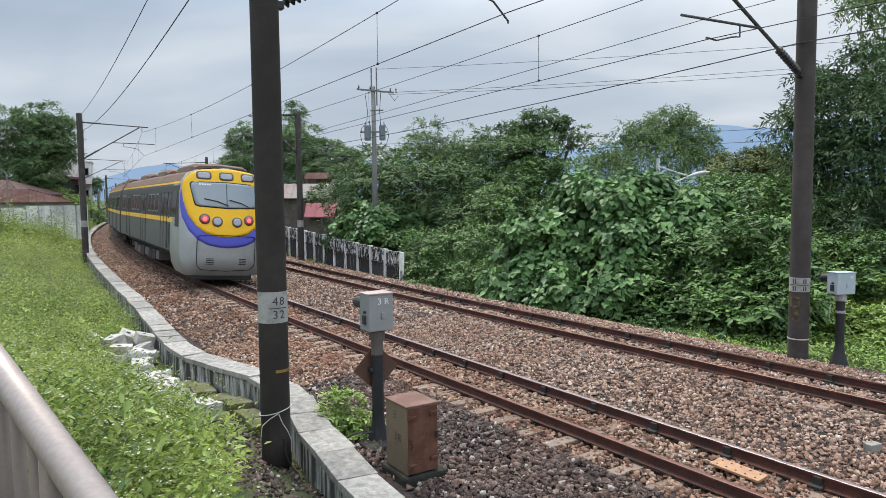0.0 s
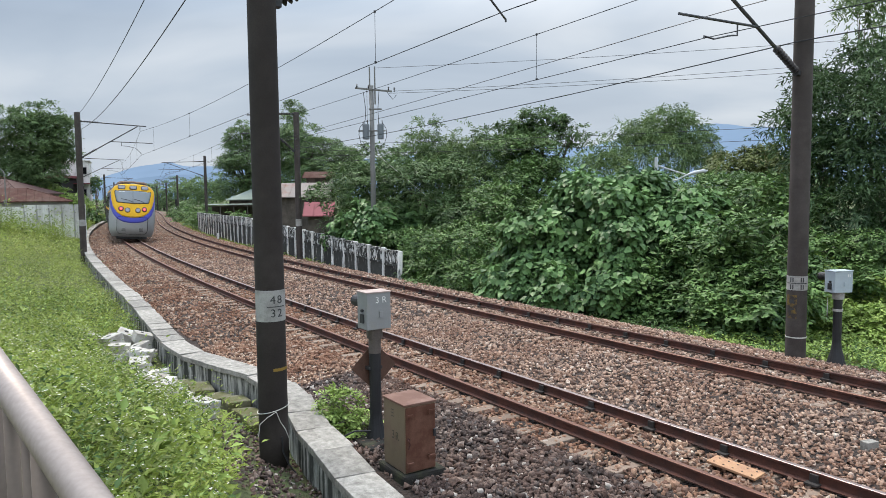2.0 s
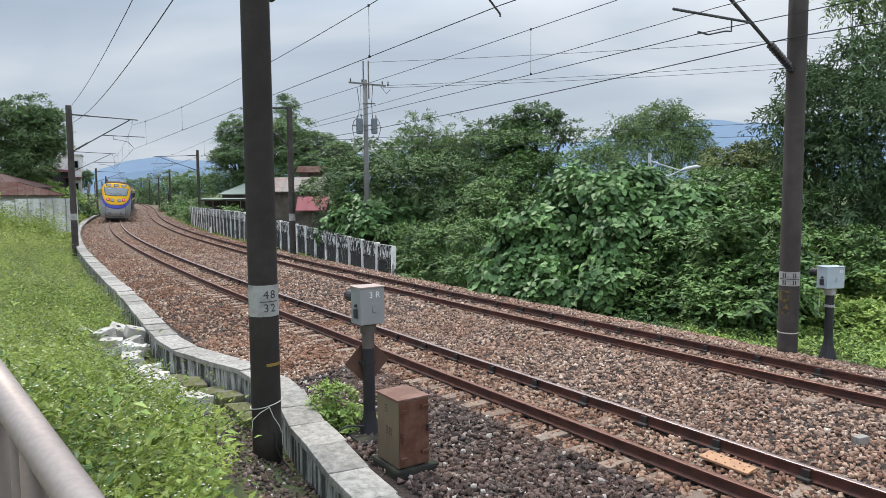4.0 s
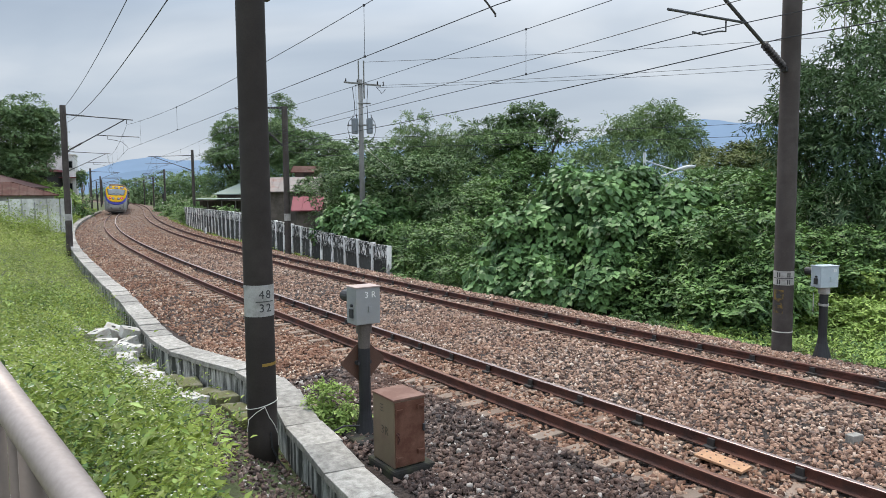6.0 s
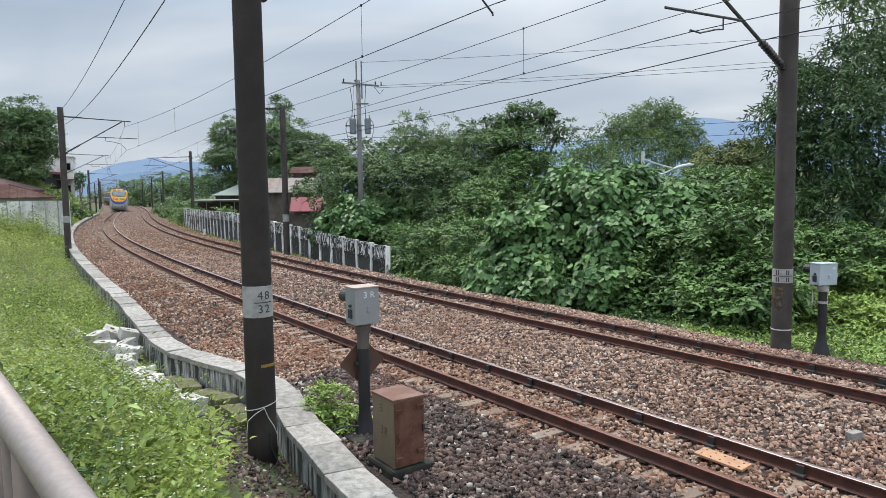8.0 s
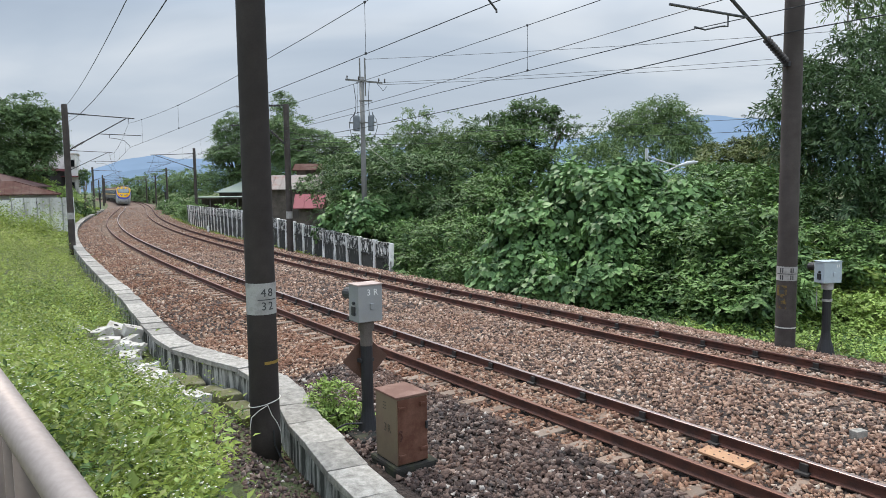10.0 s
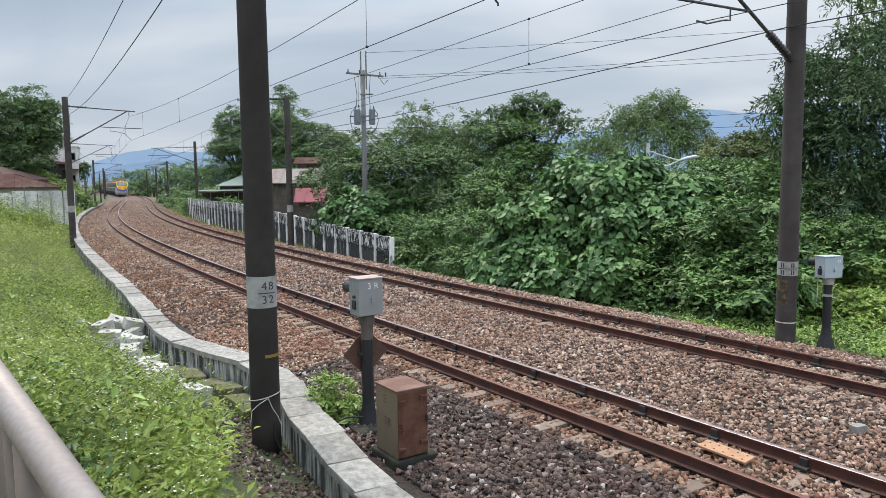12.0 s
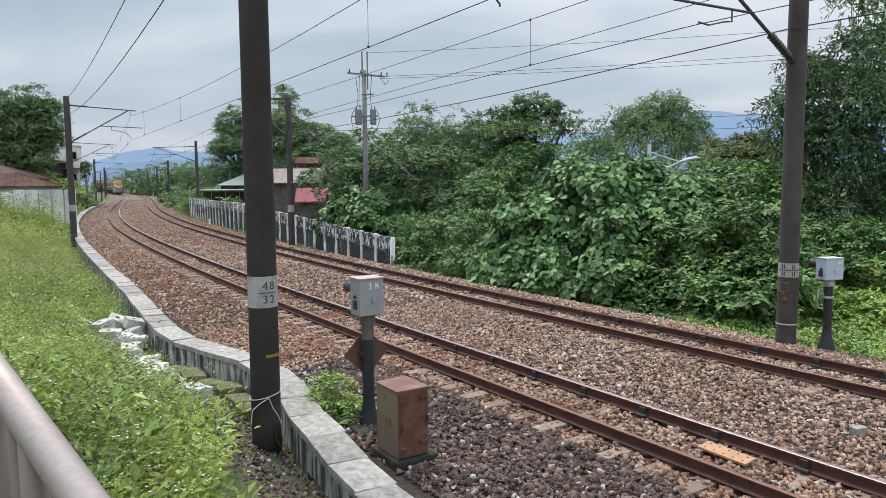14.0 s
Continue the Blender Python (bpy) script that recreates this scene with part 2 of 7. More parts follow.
M["worn_yellow"] = material("worn_yellow", (0.20, 0.13, 0.03), 0.85, var=0.3, scale=9, bump=0, second=(0.045, 0.038, 0.034), cover=0.62, second_scale=9, soft=0.08)
M["steel"] = material("steel", (0.10, 0.10, 0.105), 0.6, metal=0.5, var=0.2, scale=4, fine=60, bump=0.1, dist=0.002)
M["dark_steel"] = material("dark_steel", (0.05, 0.05, 0.052), 0.6, metal=0.4, var=0.2, scale=4, bump=0.1, dist=0.002)
M["wire"] = material("wire", (0.045, 0.045, 0.05), 0.6, metal=0.3, var=0.1, bump=0)
M["light_wire"] = material("light_wire", (0.55, 0.53, 0.48), 0.7, var=0.1, bump=0)
M["insulator"] = material("insulator", (0.018, 0.014, 0.013), 0.6, var=0.1, bump=0)
M["grey_paint"] = material("grey_paint", (0.27, 0.275, 0.275), 0.5, var=0.12, scale=6, fine=80, bump=0.08, dist=0.002,
                           second=(0.27, 0.26, 0.24), cover=0.25, second_scale=5)
M["grey_top"] = material("grey_top", (0.38, 0.30, 0.27), 0.8, var=0.2, scale=8, bump=0.1, dist=0.002)
M["black_paint"] = material("black_paint", (0.022, 0.022, 0.024), 0.55, var=0.25, scale=6, bump=0.1, dist=0.002)
M["cabinet_front"] = material("cabinet_front", (0.105, 0.045, 0.029), 0.65, spec=0.22, var=0.15, scale=4, fine=60, bump=0.1, dist=0.002,
                              second=(0.19, 0.10, 0.07), cover=0.35, second_scale=3)
M["cabinet_side"] = material("cabinet_side", (0.18, 0.135, 0.085), 0.6, var=0.12, scale=4, fine=60, bump=0.1, dist=0.002,
                             second=(0.15, 0.10, 0.07), cover=0.35, second_scale=3)
M["faded_ink"] = material("faded_ink", (0.075, 0.06, 0.04), 0.7, var=0.2, bump=0)
M["white_ink"] = material("white_ink", (0.72, 0.72, 0.70), 0.7, var=0.1, bump=0)
M["board"] = material("board", (0.42, 0.24, 0.13), 0.8, var=0.25, scale=6, fine=70, bump=0.3, dist=0.003,
                      second=(0.28, 0.15, 0.09), cover=0.4, second_scale=5)
M["soil"] = material("soil", (0.055, 0.06, 0.025), 0.95, var=0.4, scale=2, fine=30, bump=0.9, dist=0.04,
                     second=(0.075, 0.10, 0.03), cover=0.5, second_scale=0.8)
M["handrail"] = material("handrail", (0.36, 0.30, 0.265), 0.42, metal=0.35, var=0.18, scale=5, fine=90, bump=0.05, dist=0.001)
M["handrail_bars"] = material("handrail_bars", (0.15, 0.118, 0.095), 0.55, metal=0.25, var=0.12, scale=5, fine=90, bump=0.05, dist=0.001)
M["block"] = material("block", (0.50, 0.49, 0.45), 0.9, var=0.15, scale=6, fine=60, bump=0.3, dist=0.004,
                      second=(0.24, 0.21, 0.17), cover=0.42, second_scale=3, obj_random=0.12)
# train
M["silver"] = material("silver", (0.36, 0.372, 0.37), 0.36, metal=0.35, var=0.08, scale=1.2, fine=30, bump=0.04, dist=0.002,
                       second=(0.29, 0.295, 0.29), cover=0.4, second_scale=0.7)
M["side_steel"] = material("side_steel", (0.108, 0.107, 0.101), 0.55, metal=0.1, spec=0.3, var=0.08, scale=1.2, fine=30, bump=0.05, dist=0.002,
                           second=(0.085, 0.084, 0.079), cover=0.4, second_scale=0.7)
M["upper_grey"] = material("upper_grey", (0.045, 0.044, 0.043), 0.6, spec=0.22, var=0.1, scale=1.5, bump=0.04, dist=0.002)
M["yellow"] = material("yellow", (0.84, 0.47, 0.012), 0.4, var=0.06, scale=1.5, bump=0.02, dist=0.001)
M["blue"] = material("blue", (0.085, 0.095, 0.48), 0.4, var=0.06, scale=1.5, bump=0.02, dist=0.001)
M["roof_dust"] = material("roof_dust", (0.17, 0.10, 0.065), 0.9, var=0.25, scale=2, bump=0.2, dist=0.01,
                          second=(0.11, 0.075, 0.06), cover=0.5, second_scale=0.8)
M["window_rim"] = material("window_rim", (0.23, 0.23, 0.22), 0.4, metal=0.4, var=0.1, bump=0)
M["rubber"] = material("rubber", (0.02, 0.02, 0.021), 0.7, var=0.15, bump=0)
M["dark_glass"] = material("dark_glass", (0.008, 0.009, 0.010), 0.15, var=0.05, bump=0, spec=0.14)
# the sky's reflection is put into the pale base colour of this glass
M["windscreen"] = material("windscreen", (0.25, 0.285, 0.31), 0.12, var=0.1, scale=1.5, bump=0, spec=0.7)
M["lens"] = material("lens", (0.34, 0.34, 0.38), 0.15, var=0.1, bump=0, spec=0.8)
M["lamp_ring"] = material("lamp_ring", (0.11, 0.085, 0.08), 0.4, metal=0.3, var=0.1, bump=0)
M["tail_red"] = lamp_material("tail_red", (1.0, 0.10, 0.10), 1.6)
M["underframe"] = material("underframe", (0.030, 0.026, 0.024), 0.85, var=0.3, scale=3, bump=0.2, dist=0.005)
M["dusty_box"] = material("dusty_box", (0.10, 0.085, 0.075), 0.85, var=0.25, scale=3, bump=0.1, dist=0.003)
# foliage
# wide dark-to-bright spread: leaf shadow contrast is partly put into these greens
M["leaf_big"] = leaf_material("leaf_big", (0.024, 0.062, 0.022), (0.185, 0.325, 0.110), 0.42)
M["leaf_mid"] = leaf_material("leaf_mid", (0.017, 0.045, 0.015), (0.185, 0.310, 0.092), 0.45)
M["leaf_dark"] = leaf_material("leaf_dark", (0.017, 0.042, 0.017), (0.160, 0.260, 0.092), 0.5)
M["leaf_bamboo"] = leaf_material("leaf_bamboo", (0.060, 0.115, 0.045), (0.24, 0.34, 0.13), 0.45, 0.22)
M["leaf_olive"] = leaf_material("leaf_olive", (0.058, 0.086, 0.026), (0.166, 0.194, 0.065), 0.5)
M["leaf_bright"] = leaf_material("leaf_bright", (0.105, 0.180, 0.036), (0.370, 0.490, 0.130), 0.45)
M["weed"] = leaf_material("weed", (0.042, 0.078, 0.014), (0.345, 0.435, 0.088), 0.5, 0.35)
M["weed_pale"] = leaf_material("weed_pale", (0.090, 0.125, 0.030), (0.42, 0.46, 0.15), 0.5, 0.35)
M["flower"] = leaf_material("flower", (0.55, 0.55, 0.48), (0.80, 0.80, 0.74), 0.7, 0.2)
# greens made paler and bluer: distance haze is mixed into the leaf colour
M["hazed_leaf"] = leaf_material("hazed_leaf", (0.062, 0.112, 0.050), (0.215, 0.320, 0.128), 0.6)
M["bark"] = material("bark", (0.10, 0.085, 0.065), 0.95, var=0.3, scale=6, fine=40, bump=0.6, dist=0.02)
# buildings
M["roof_brown"] = material("roof_brown", (0.070, 0.033, 0.026), 0.95, spec=0.15, var=0.25, scale=1.2, fine=20, bump=0.2, dist=0.01,
                           second=(0.105, 0.07, 0.058), cover=0.35, second_scale=0.8)
M["roof_dark"] = material("roof_dark", (0.070, 0.035, 0.030), 0.8, var=0.25, scale=1.2, fine=20, bump=0.2, dist=0.01)
M["roof_green"] = material("roof_green", (0.21, 0.25, 0.215), 0.9, var=0.12, scale=0.8, fine=20, bump=0.1, dist=0.01)
M["roof_rusty"] = material("roof_rusty", (0.19, 0.165, 0.15), 0.8, var=0.2, scale=0.8, fine=20, bump=0.2, dist=0.01,
                           second=(0.17, 0.075, 0.055), cover=0.26, second_scale=0.7)
M["roof_pink"] = material("roof_pink", (0.20, 0.062, 0.07), 0.9, var=0.15, scale=0.8, fine=20, bump=0.1, dist=0.01)
M["white_wall"] = material("white_wall", (0.66, 0.655, 0.63), 0.85, var=0.12, scale=0.9, fine=20, bump=0.1, dist=0.005,
                           second=(0.30, 0.29, 0.27), cover=0.32, second_scale=0.6)
M["grey_wall"] = material("grey_wall", (0.30, 0.30, 0.29), 0.9, var=0.2, scale=0.9, fine=20, bump=0.1, dist=0.005)
# walls standing in shade: that darkness is put into their brown
M["shade_wall"] = material("shade_wall", (0.115, 0.095, 0.08), 0.95, var=0.3, scale=1.5, fine=20, bump=0.2, dist=0.01,
                           second=(0.05, 0.042, 0.036), cover=0.5, second_scale=0.9)
# near black that stands in for the shade inside openings
M["painted_shade"] = material("painted_shade", (0.02, 0.018, 0.016), 0.9, var=0.2, bump=0)


# Hills: blue distance haze put into an emission colour, though they are no lamps.
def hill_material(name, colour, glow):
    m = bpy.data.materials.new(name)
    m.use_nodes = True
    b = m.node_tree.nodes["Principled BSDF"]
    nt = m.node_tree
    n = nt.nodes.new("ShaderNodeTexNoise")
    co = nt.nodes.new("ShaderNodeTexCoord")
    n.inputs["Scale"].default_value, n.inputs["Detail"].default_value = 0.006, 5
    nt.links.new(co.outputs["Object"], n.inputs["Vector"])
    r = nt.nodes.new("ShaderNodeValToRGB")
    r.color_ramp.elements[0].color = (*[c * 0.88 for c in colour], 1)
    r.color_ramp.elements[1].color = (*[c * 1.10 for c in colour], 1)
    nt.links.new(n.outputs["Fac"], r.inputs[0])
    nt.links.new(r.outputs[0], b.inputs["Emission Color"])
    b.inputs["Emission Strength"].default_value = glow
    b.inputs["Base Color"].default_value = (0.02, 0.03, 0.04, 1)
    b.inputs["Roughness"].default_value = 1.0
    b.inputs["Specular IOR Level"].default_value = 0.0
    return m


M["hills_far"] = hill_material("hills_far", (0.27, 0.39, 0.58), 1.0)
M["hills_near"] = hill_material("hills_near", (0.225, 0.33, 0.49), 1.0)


# ---- mesh helpers ----
def part(name, bm, mat, parent=None, label="", smooth=False):
    """Link a bmesh as one mesh object under a thing or a part."""
    me = bpy.data.meshes.new(name)
    bm.to_mesh(me)
    bm.free()
    me.materials.append(M[mat] if isinstance(mat, str) else mat)
    if smooth:
        me.polygons.foreach_set("use_smooth", [True] * len(me.polygons))
    ob = new(name, me)
    ob.parent = parent
    if label:
        tagged(ob, label)
    return ob


def thing(name, label, category, m=None, group="", kind=""):
    e = new(name)
    e.empty_display_size = 0.2
    if m is not None:
        e.matrix_world = m
    return tagged(e, label, category, group, kind)


def soup(name, verts, faces, mat, parent=None, smooth=False):
    """A mesh from generated arrays: verts (n, 3), faces (m, k) of one size k."""
    me = bpy.data.meshes.new(name)
    verts, faces = np.asarray(verts, np.float32), np.asarray(faces, np.int32)
    k = faces.shape[1]
    me.vertices.add(len(verts))
    me.vertices.foreach_set("co", verts.ravel())
    me.loops.add(faces.size)
    me.loops.foreach_set("vertex_index", faces.ravel())
    me.polygons.add(len(faces))
    me.polygons.foreach_set("loop_start", np.arange(0, faces.size, k, dtype=np.int32))
    me.polygons.foreach_set("loop_total", np.full(len(faces), k, np.int32))
    if smooth:
        me.polygons.foreach_set("use_smooth", np.ones(len(faces), bool))
    me.update(calc_edges=True)
    me.materials.append(M[mat])
    ob = new(name, me)
    ob.parent = parent
    return ob


def box(bm, cx, cy, cz, sx, sy, sz, bevel=0.0, m=None):
    r = bmesh.ops.create_cube(bm, size=1.0)
    vs = r["verts"]
    for v in vs:
        v.co = Vector((cx + v.co.x * sx, cy + v.co.y * sy, cz + v.co.z * sz))
    if bevel:
        es = list({e for v in vs for e in v.link_edges})
        g = bmesh.ops.bevel(bm, geom=es, offset=bevel, segments=2, affect="EDGES", profile=0.6)
        vs = list({v for f in g["faces"] for v in f.verts} | {v for v in vs if v.is_valid})
    if m is not None:
        bmesh.ops.transform(bm, matrix=m, verts=[v for v in vs if v.is_valid])
    return bm


def tube(bm, path, radius, sides=8, caps=True):
    """A round bar along a path; radius may be a list."""
    pts = [Vector(p) for p in path]
    n = len(pts)
    rad = radius if isinstance(radius, (list, tuple)) else [radius] * n
    rings = []
    side = None
    for i, p in enumerate(pts):
        d = (pts[min(i + 1, n - 1)] - pts[max(i - 1, 0)]).normalized()
        if side is None:
            side = d.cross(Vector((0, 0, 1)) if abs(d.z) < 0.9 else Vector((1, 0, 0))).normalized()
        else:
            side = (side - d * side.dot(d)).normalized()
        other = d.cross(side)
        rings.append([bm.verts.new(p + (side * math.cos(a) + other * math.sin(a)) * rad[i])
                      for a in (2 * math.pi * k / sides for k in range(sides))])
    for a, b in zip(rings[:-1], rings[1:]):
        for k in range(sides):
            bm.faces.new((a[k], a[(k + 1) % sides], b[(k + 1) % sides], b[k]))
    if caps:
        bm.faces.new(rings[0][::-1])
        bm.faces.new(rings[-1])
    return bm


def loft(bm, rings, closed=True, caps=False):
    rr = [[bm.verts.new(p) for p in r] for r in rings]
    n = len(rr[0])
    for a, b in zip(rr[:-1], rr[1:]):
        for k in range(n if closed else n - 1):
            bm.faces.new((a[k], a[(k + 1) % n], b[(k + 1) % n], b[k]))
    if caps:
        bm.faces.new(rr[0][::-1])
        bm.faces.new(rr[-1])
    return bm


def letters(name, text, size, mat, m, parent, depth=0.002):
    """Raised flat lettering as a mesh."""
    cu = bpy.data.curves.new(name, "FONT")
    cu.body, cu.size, cu.extrude, cu.align_x, cu.align_y = text, size, depth, "CENTER", "CENTER"
    tmp = bpy.data.objects.new(name, cu)
    me = bpy.data.meshes.new_from_object(tmp)
    bpy.data.objects.remove(tmp)
    me.materials.clear()
    me.materials.append(M[mat])
    ob = new(name, me)
    ob.parent = parent
    ob.matrix_local = m
    return ob


def smoothstep(a, b, x):
    t = np.clip((x - a) / (b - a), 0, 1)
    return t * t * (3 - 2 * t)


# ---- the line: a gentle curve; z = 0 is the top of the rails ----
STEP = 0.5
LINE_S = np.arange(-70, 420, STEP)
KNOT_S = (-70, -20, 0, 15, 30, 50, 62, 78, 95, 115, 150, 220, 420)
KNOT_H = (-0.60, -0.590, -0.541, -0.512, -0.470, -0.433, -0.416, -0.400, -0.399, -0.406, -0.428, -0.478, -0.60)
head = np.interp(LINE_S, KNOT_S, KNOT_H)
head = np.convolve(np.pad(head, 13, "edge"), np.ones(27) / 27, "valid")
_dx, _dy = np.sin(head) * STEP, np.cos(head) * STEP
line_x = np.concatenate([[0], np.cumsum((_dx[1:] + _dx[:-1]) / 2)])
line_y = np.concatenate([[0], np.cumsum((_dy[1:] + _dy[:-1]) / 2)])
_k = int(round(70 / STEP))
line_x, line_y = line_x - line_x[_k] - 12.263, line_y - line_y[_k] + 32.351
TRACK_2 = 4.616
GAUGE = 1.067


def on_line(s, off=0.0, z=0.0):
    """Point at distance s along the near track, off metres to its far side, and the heading there."""
    h = float(np.interp(s, LINE_S, head))
    return Vector((float(np.interp(s, LINE_S, line_x)) + math.cos(h) * off,
                   float(np.interp(s, LINE_S, line_y)) - math.sin(h) * off, z)), h


def line_pts(off, z, s0=-60, s1=400, step=1.0):
    return [on_line(s, off, z)[0] for s in np.arange(s0, s1 + 1e-6, step)]


_tree = np.stack([line_x, line_y], 1)


def line_coords(x, y):
    """Nearest s and signed offset (far side positive) of points."""
    x, y = np.atleast_1d(np.asarray(x, float)), np.atleast_1d(np.asarray(y, float))
    s, o = np.empty(len(x)), np.empty(len(x))
    for i0 in range(0, len(x), 4000):
        xx, yy = x[i0:i0 + 4000], y[i0:i0 + 4000]
        d = (xx[:, None] - _tree[None, ::2, 0]) ** 2 + (yy[:, None] - _tree[None, ::2, 1]) ** 2
        k = d.argmin(1) * 2
        h = head[k]
        dx, dy = xx - line_x[k], yy - line_y[k]
        s[i0:i0 + 4000] = LINE_S[k] + dx * np.sin(h) + dy * np.cos(h)
        o[i0:i0 + 4000] = dx * np.cos(h) - dy * np.sin(h)
    return s, o


# ---- ground ----
def ground_z(x, y):
    s, o = line_coords(x, y)
    x, y = np.atleast_1d(x), np.atleast_1d(y)
    d = np.maximum(-3.75 - o, 0)
    steep = 0.60 - 0.40 * smoothstep(-30, -18, s)
    left = -0.62 + np.minimum(d * steep, 2.17 - 1.0 * smoothstep(-28, -8, s))
    far = -0.62 - np.clip(o - 9, 0, 40) * 0.02
    z = np.where(o < 0, left, far)
    r = np.hypot(x, y)
    return z * (1 - smoothstep(300, 900, r)) - 0.7 * smoothstep(300, 900, r)


def build_ground():
    rings = [0.0] + [0.0005] + list(np.geomspace(0.5, 4200, 150))
    n = 220
    a = np.linspace(0, 2 * np.pi, n, endpoint=False)
    R, A = np.meshgrid(rings[1:], a, indexing="ij")
    x, y = (R * np.sin(A)).ravel(), (R * np.cos(A)).ravel()
    z = ground_z(x, y)
    v = np.column_stack([x, y, z])
    v = np.vstack([v, [[0, 0, ground_z(0.0, 0.0)[0]]]])
    m = len(rings) - 1
    i, j = np.meshgrid(np.arange(m - 1), np.arange(n), indexing="ij")
    i, j = i.ravel(), j.ravel()
    f = np.column_stack([i * n + j, i * n + (j + 1) % n, (i + 1) * n + (j + 1) % n, (i + 1) * n + j])
    ob = soup("ground", v, f[:, ::-1], "soil", smooth=True)
    tagged(ob, "dark soil overgrown with green weeds beside the line", "ground", kind="structure")


build_ground()


# ---- ballast bed ----
BED_O = (-3.35, -3.0, -2.2, -1.75, -1.25, 0.0, 1.25, 1.8, 2.3, 2.8, 3.35, 4.6, 5.85, 6.3, 7.0, 7.6, 8.6)
BED_Z = (-0.37, -0.34, -0.30, -0.25, -0.235, -0.20, -0.205, -0.22, -0.235, -0.22, -0.205, -0.20, -0.205, -0.24, -0.36, -0.46, -0.70)


def bed_z(o):
    return np.interp(o, BED_O, BED_Z)


def build_bed():
    o = np.concatenate([np.arange(-3.35, 8.61, 0.2)])
    s = np.concatenate([np.arange(-45, 10, 0.25), np.arange(10, 60, 1.0), np.arange(60, 401, 4.0)])
    S, O = np.meshgrid(s, o, indexing="ij")
    h = np.interp(S, LINE_S, head)
    rng = np.random.default_rng(3)
    x = np.interp(S, LINE_S, line_x) + np.cos(h) * O
    y = np.interp(S, LINE_S, line_y) - np.sin(h) * O
    z = bed_z(O) + rng.normal(0, 0.014, S.shape)
    m, n = S.shape
    i, j = np.meshgrid(np.arange(m - 1), np.arange(n - 1), indexing="ij")
    i, j = i.ravel(), j.ravel()
    f = np.column_stack([i * n + j, i * n + j + 1, (i + 1) * n + j + 1, (i + 1) * n + j])
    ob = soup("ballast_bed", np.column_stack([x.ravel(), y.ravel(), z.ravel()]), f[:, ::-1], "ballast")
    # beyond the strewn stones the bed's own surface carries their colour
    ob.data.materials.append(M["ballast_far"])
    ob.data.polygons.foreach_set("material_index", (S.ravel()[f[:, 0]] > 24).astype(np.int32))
    return tagged(ob, "brown crushed-stone ballast bed under two tracks", "ballast", kind="structure")


ballast_bed = build_bed()


def build_stones():
    """Loose stones that lie on the bed; nearer stretches are strewn more densely."""
    rng = np.random.default_rng(11)
    base = np.array([(x, y, z) for x in (-1, 1) for y in (-1, 1) for z in (-1, 1)], float) * 0.5
    quad = np.array([(0, 1, 3, 2), (4, 6, 7, 5), (0, 4, 5, 1), (2, 3, 7, 6), (1, 5, 7, 3)])
    shapes = [base * rng.uniform(0.30, 1.15, (8, 3)) + rng.normal(0, 0.08, (8, 3)) for _ in range(40)]
    beds = (("stone", -33, -17, -1.0, 0.55, 9000, 0.034, 0.070), ("stone_pale", -33, -17, 0.55, 7.7, 32000, 0.033, 0.066), ("stone_dark", -33, -21.5, -3.15, -1.0, 11000, 0.036, 0.078), ("stone", -21.5, -17, -3.15, -1.0, 4800, 0.036, 0.072),
            ("stone", -17, 6, -3.1, 0.55, 10500, 0.044, 0.080), ("stone_pale", -17, 6, 0.55, 7.7, 14000, 0.046, 0.084), ("stone", 6, 24, -3.0, 7.4, 13000, 0.052, 0.085), ("stone", 24, 40, -3.0, 7.4, 4000, 0.055, 0.09), ("stone", 40, 62, -3.0, 7.4, 2400, 0.06, 0.095), ("stone", 62, 90, -3.0, 7.4, 1900, 0.06, 0.095), ("stone", 90, 130, -3.0, 7.4, 1300, 0.06, 0.10), ("stone_dark", -31, -21.5, -5.1, -3.5, 2600, 0.025, 0.06))
    for mat, s0, s1, o0, o1, count, lo, hi in beds:
        name = "ballast_stones"
        s = rng.uniform(s0, s1, count)
        o = rng.uniform(o0, o1, count)
        keep = np.ones(count, bool)
        for rail in (-GAUGE / 2, GAUGE / 2, TRACK_2 - GAUGE / 2, TRACK_2 + GAUGE / 2):
            keep &= abs(o - rail) > 0.075
        s, o = s[keep], o[keep]
        count = len(s)
        h = np.interp(s, LINE_S, head)
        x = np.interp(s, LINE_S, line_x) + np.cos(h) * o
        y = np.interp(s, LINE_S, line_y) - np.sin(h) * o
        z = (bed_z(o) if o1 > -3.4 else ground_z(x, y)) + rng.uniform(-0.004, 0.042, count)
        size = rng.uniform(lo, hi, count) * rng.choice([1, 1, 1, 1.3], count)
        pick = rng.integers(0, len(shapes), count)
        v = np.array(shapes)[pick] * (size[:, None, None] * rng.uniform(0.7, 1.25, (count, 1, 3)))
        a, b = rng.uniform(0, 6.28, count), rng.normal(0, 0.6, count)
        ca, sa, cb, sb = np.cos(a), np.sin(a), np.cos(b), np.sin(b)
        v[:, :, 2] *= 0.75
        xx = v[:, :, 0] * cb[:, None] - v[:, :, 2] * sb[:, None]
        zz = v[:, :, 0] * sb[:, None] + v[:, :, 2] * cb[:, None]
        x2 = xx * ca[:, None] - v[:, :, 1] * sa[:, None]
        y2 = xx * sa[:, None] + v[:, :, 1] * ca[:, None]
        v = np.stack([x2 + x[:, None], y2 + y[:, None], zz + z[:, None]], 2).reshape(-1, 3)
        f = (quad[None] + (np.arange(count) * 8)[:, None, None]).reshape(-1, 4)
        tagged(soup(name, v, f, mat), "loose angular brown and grey ballast stones between the rails", "ballast stones", kind="stuff")


build_stones()

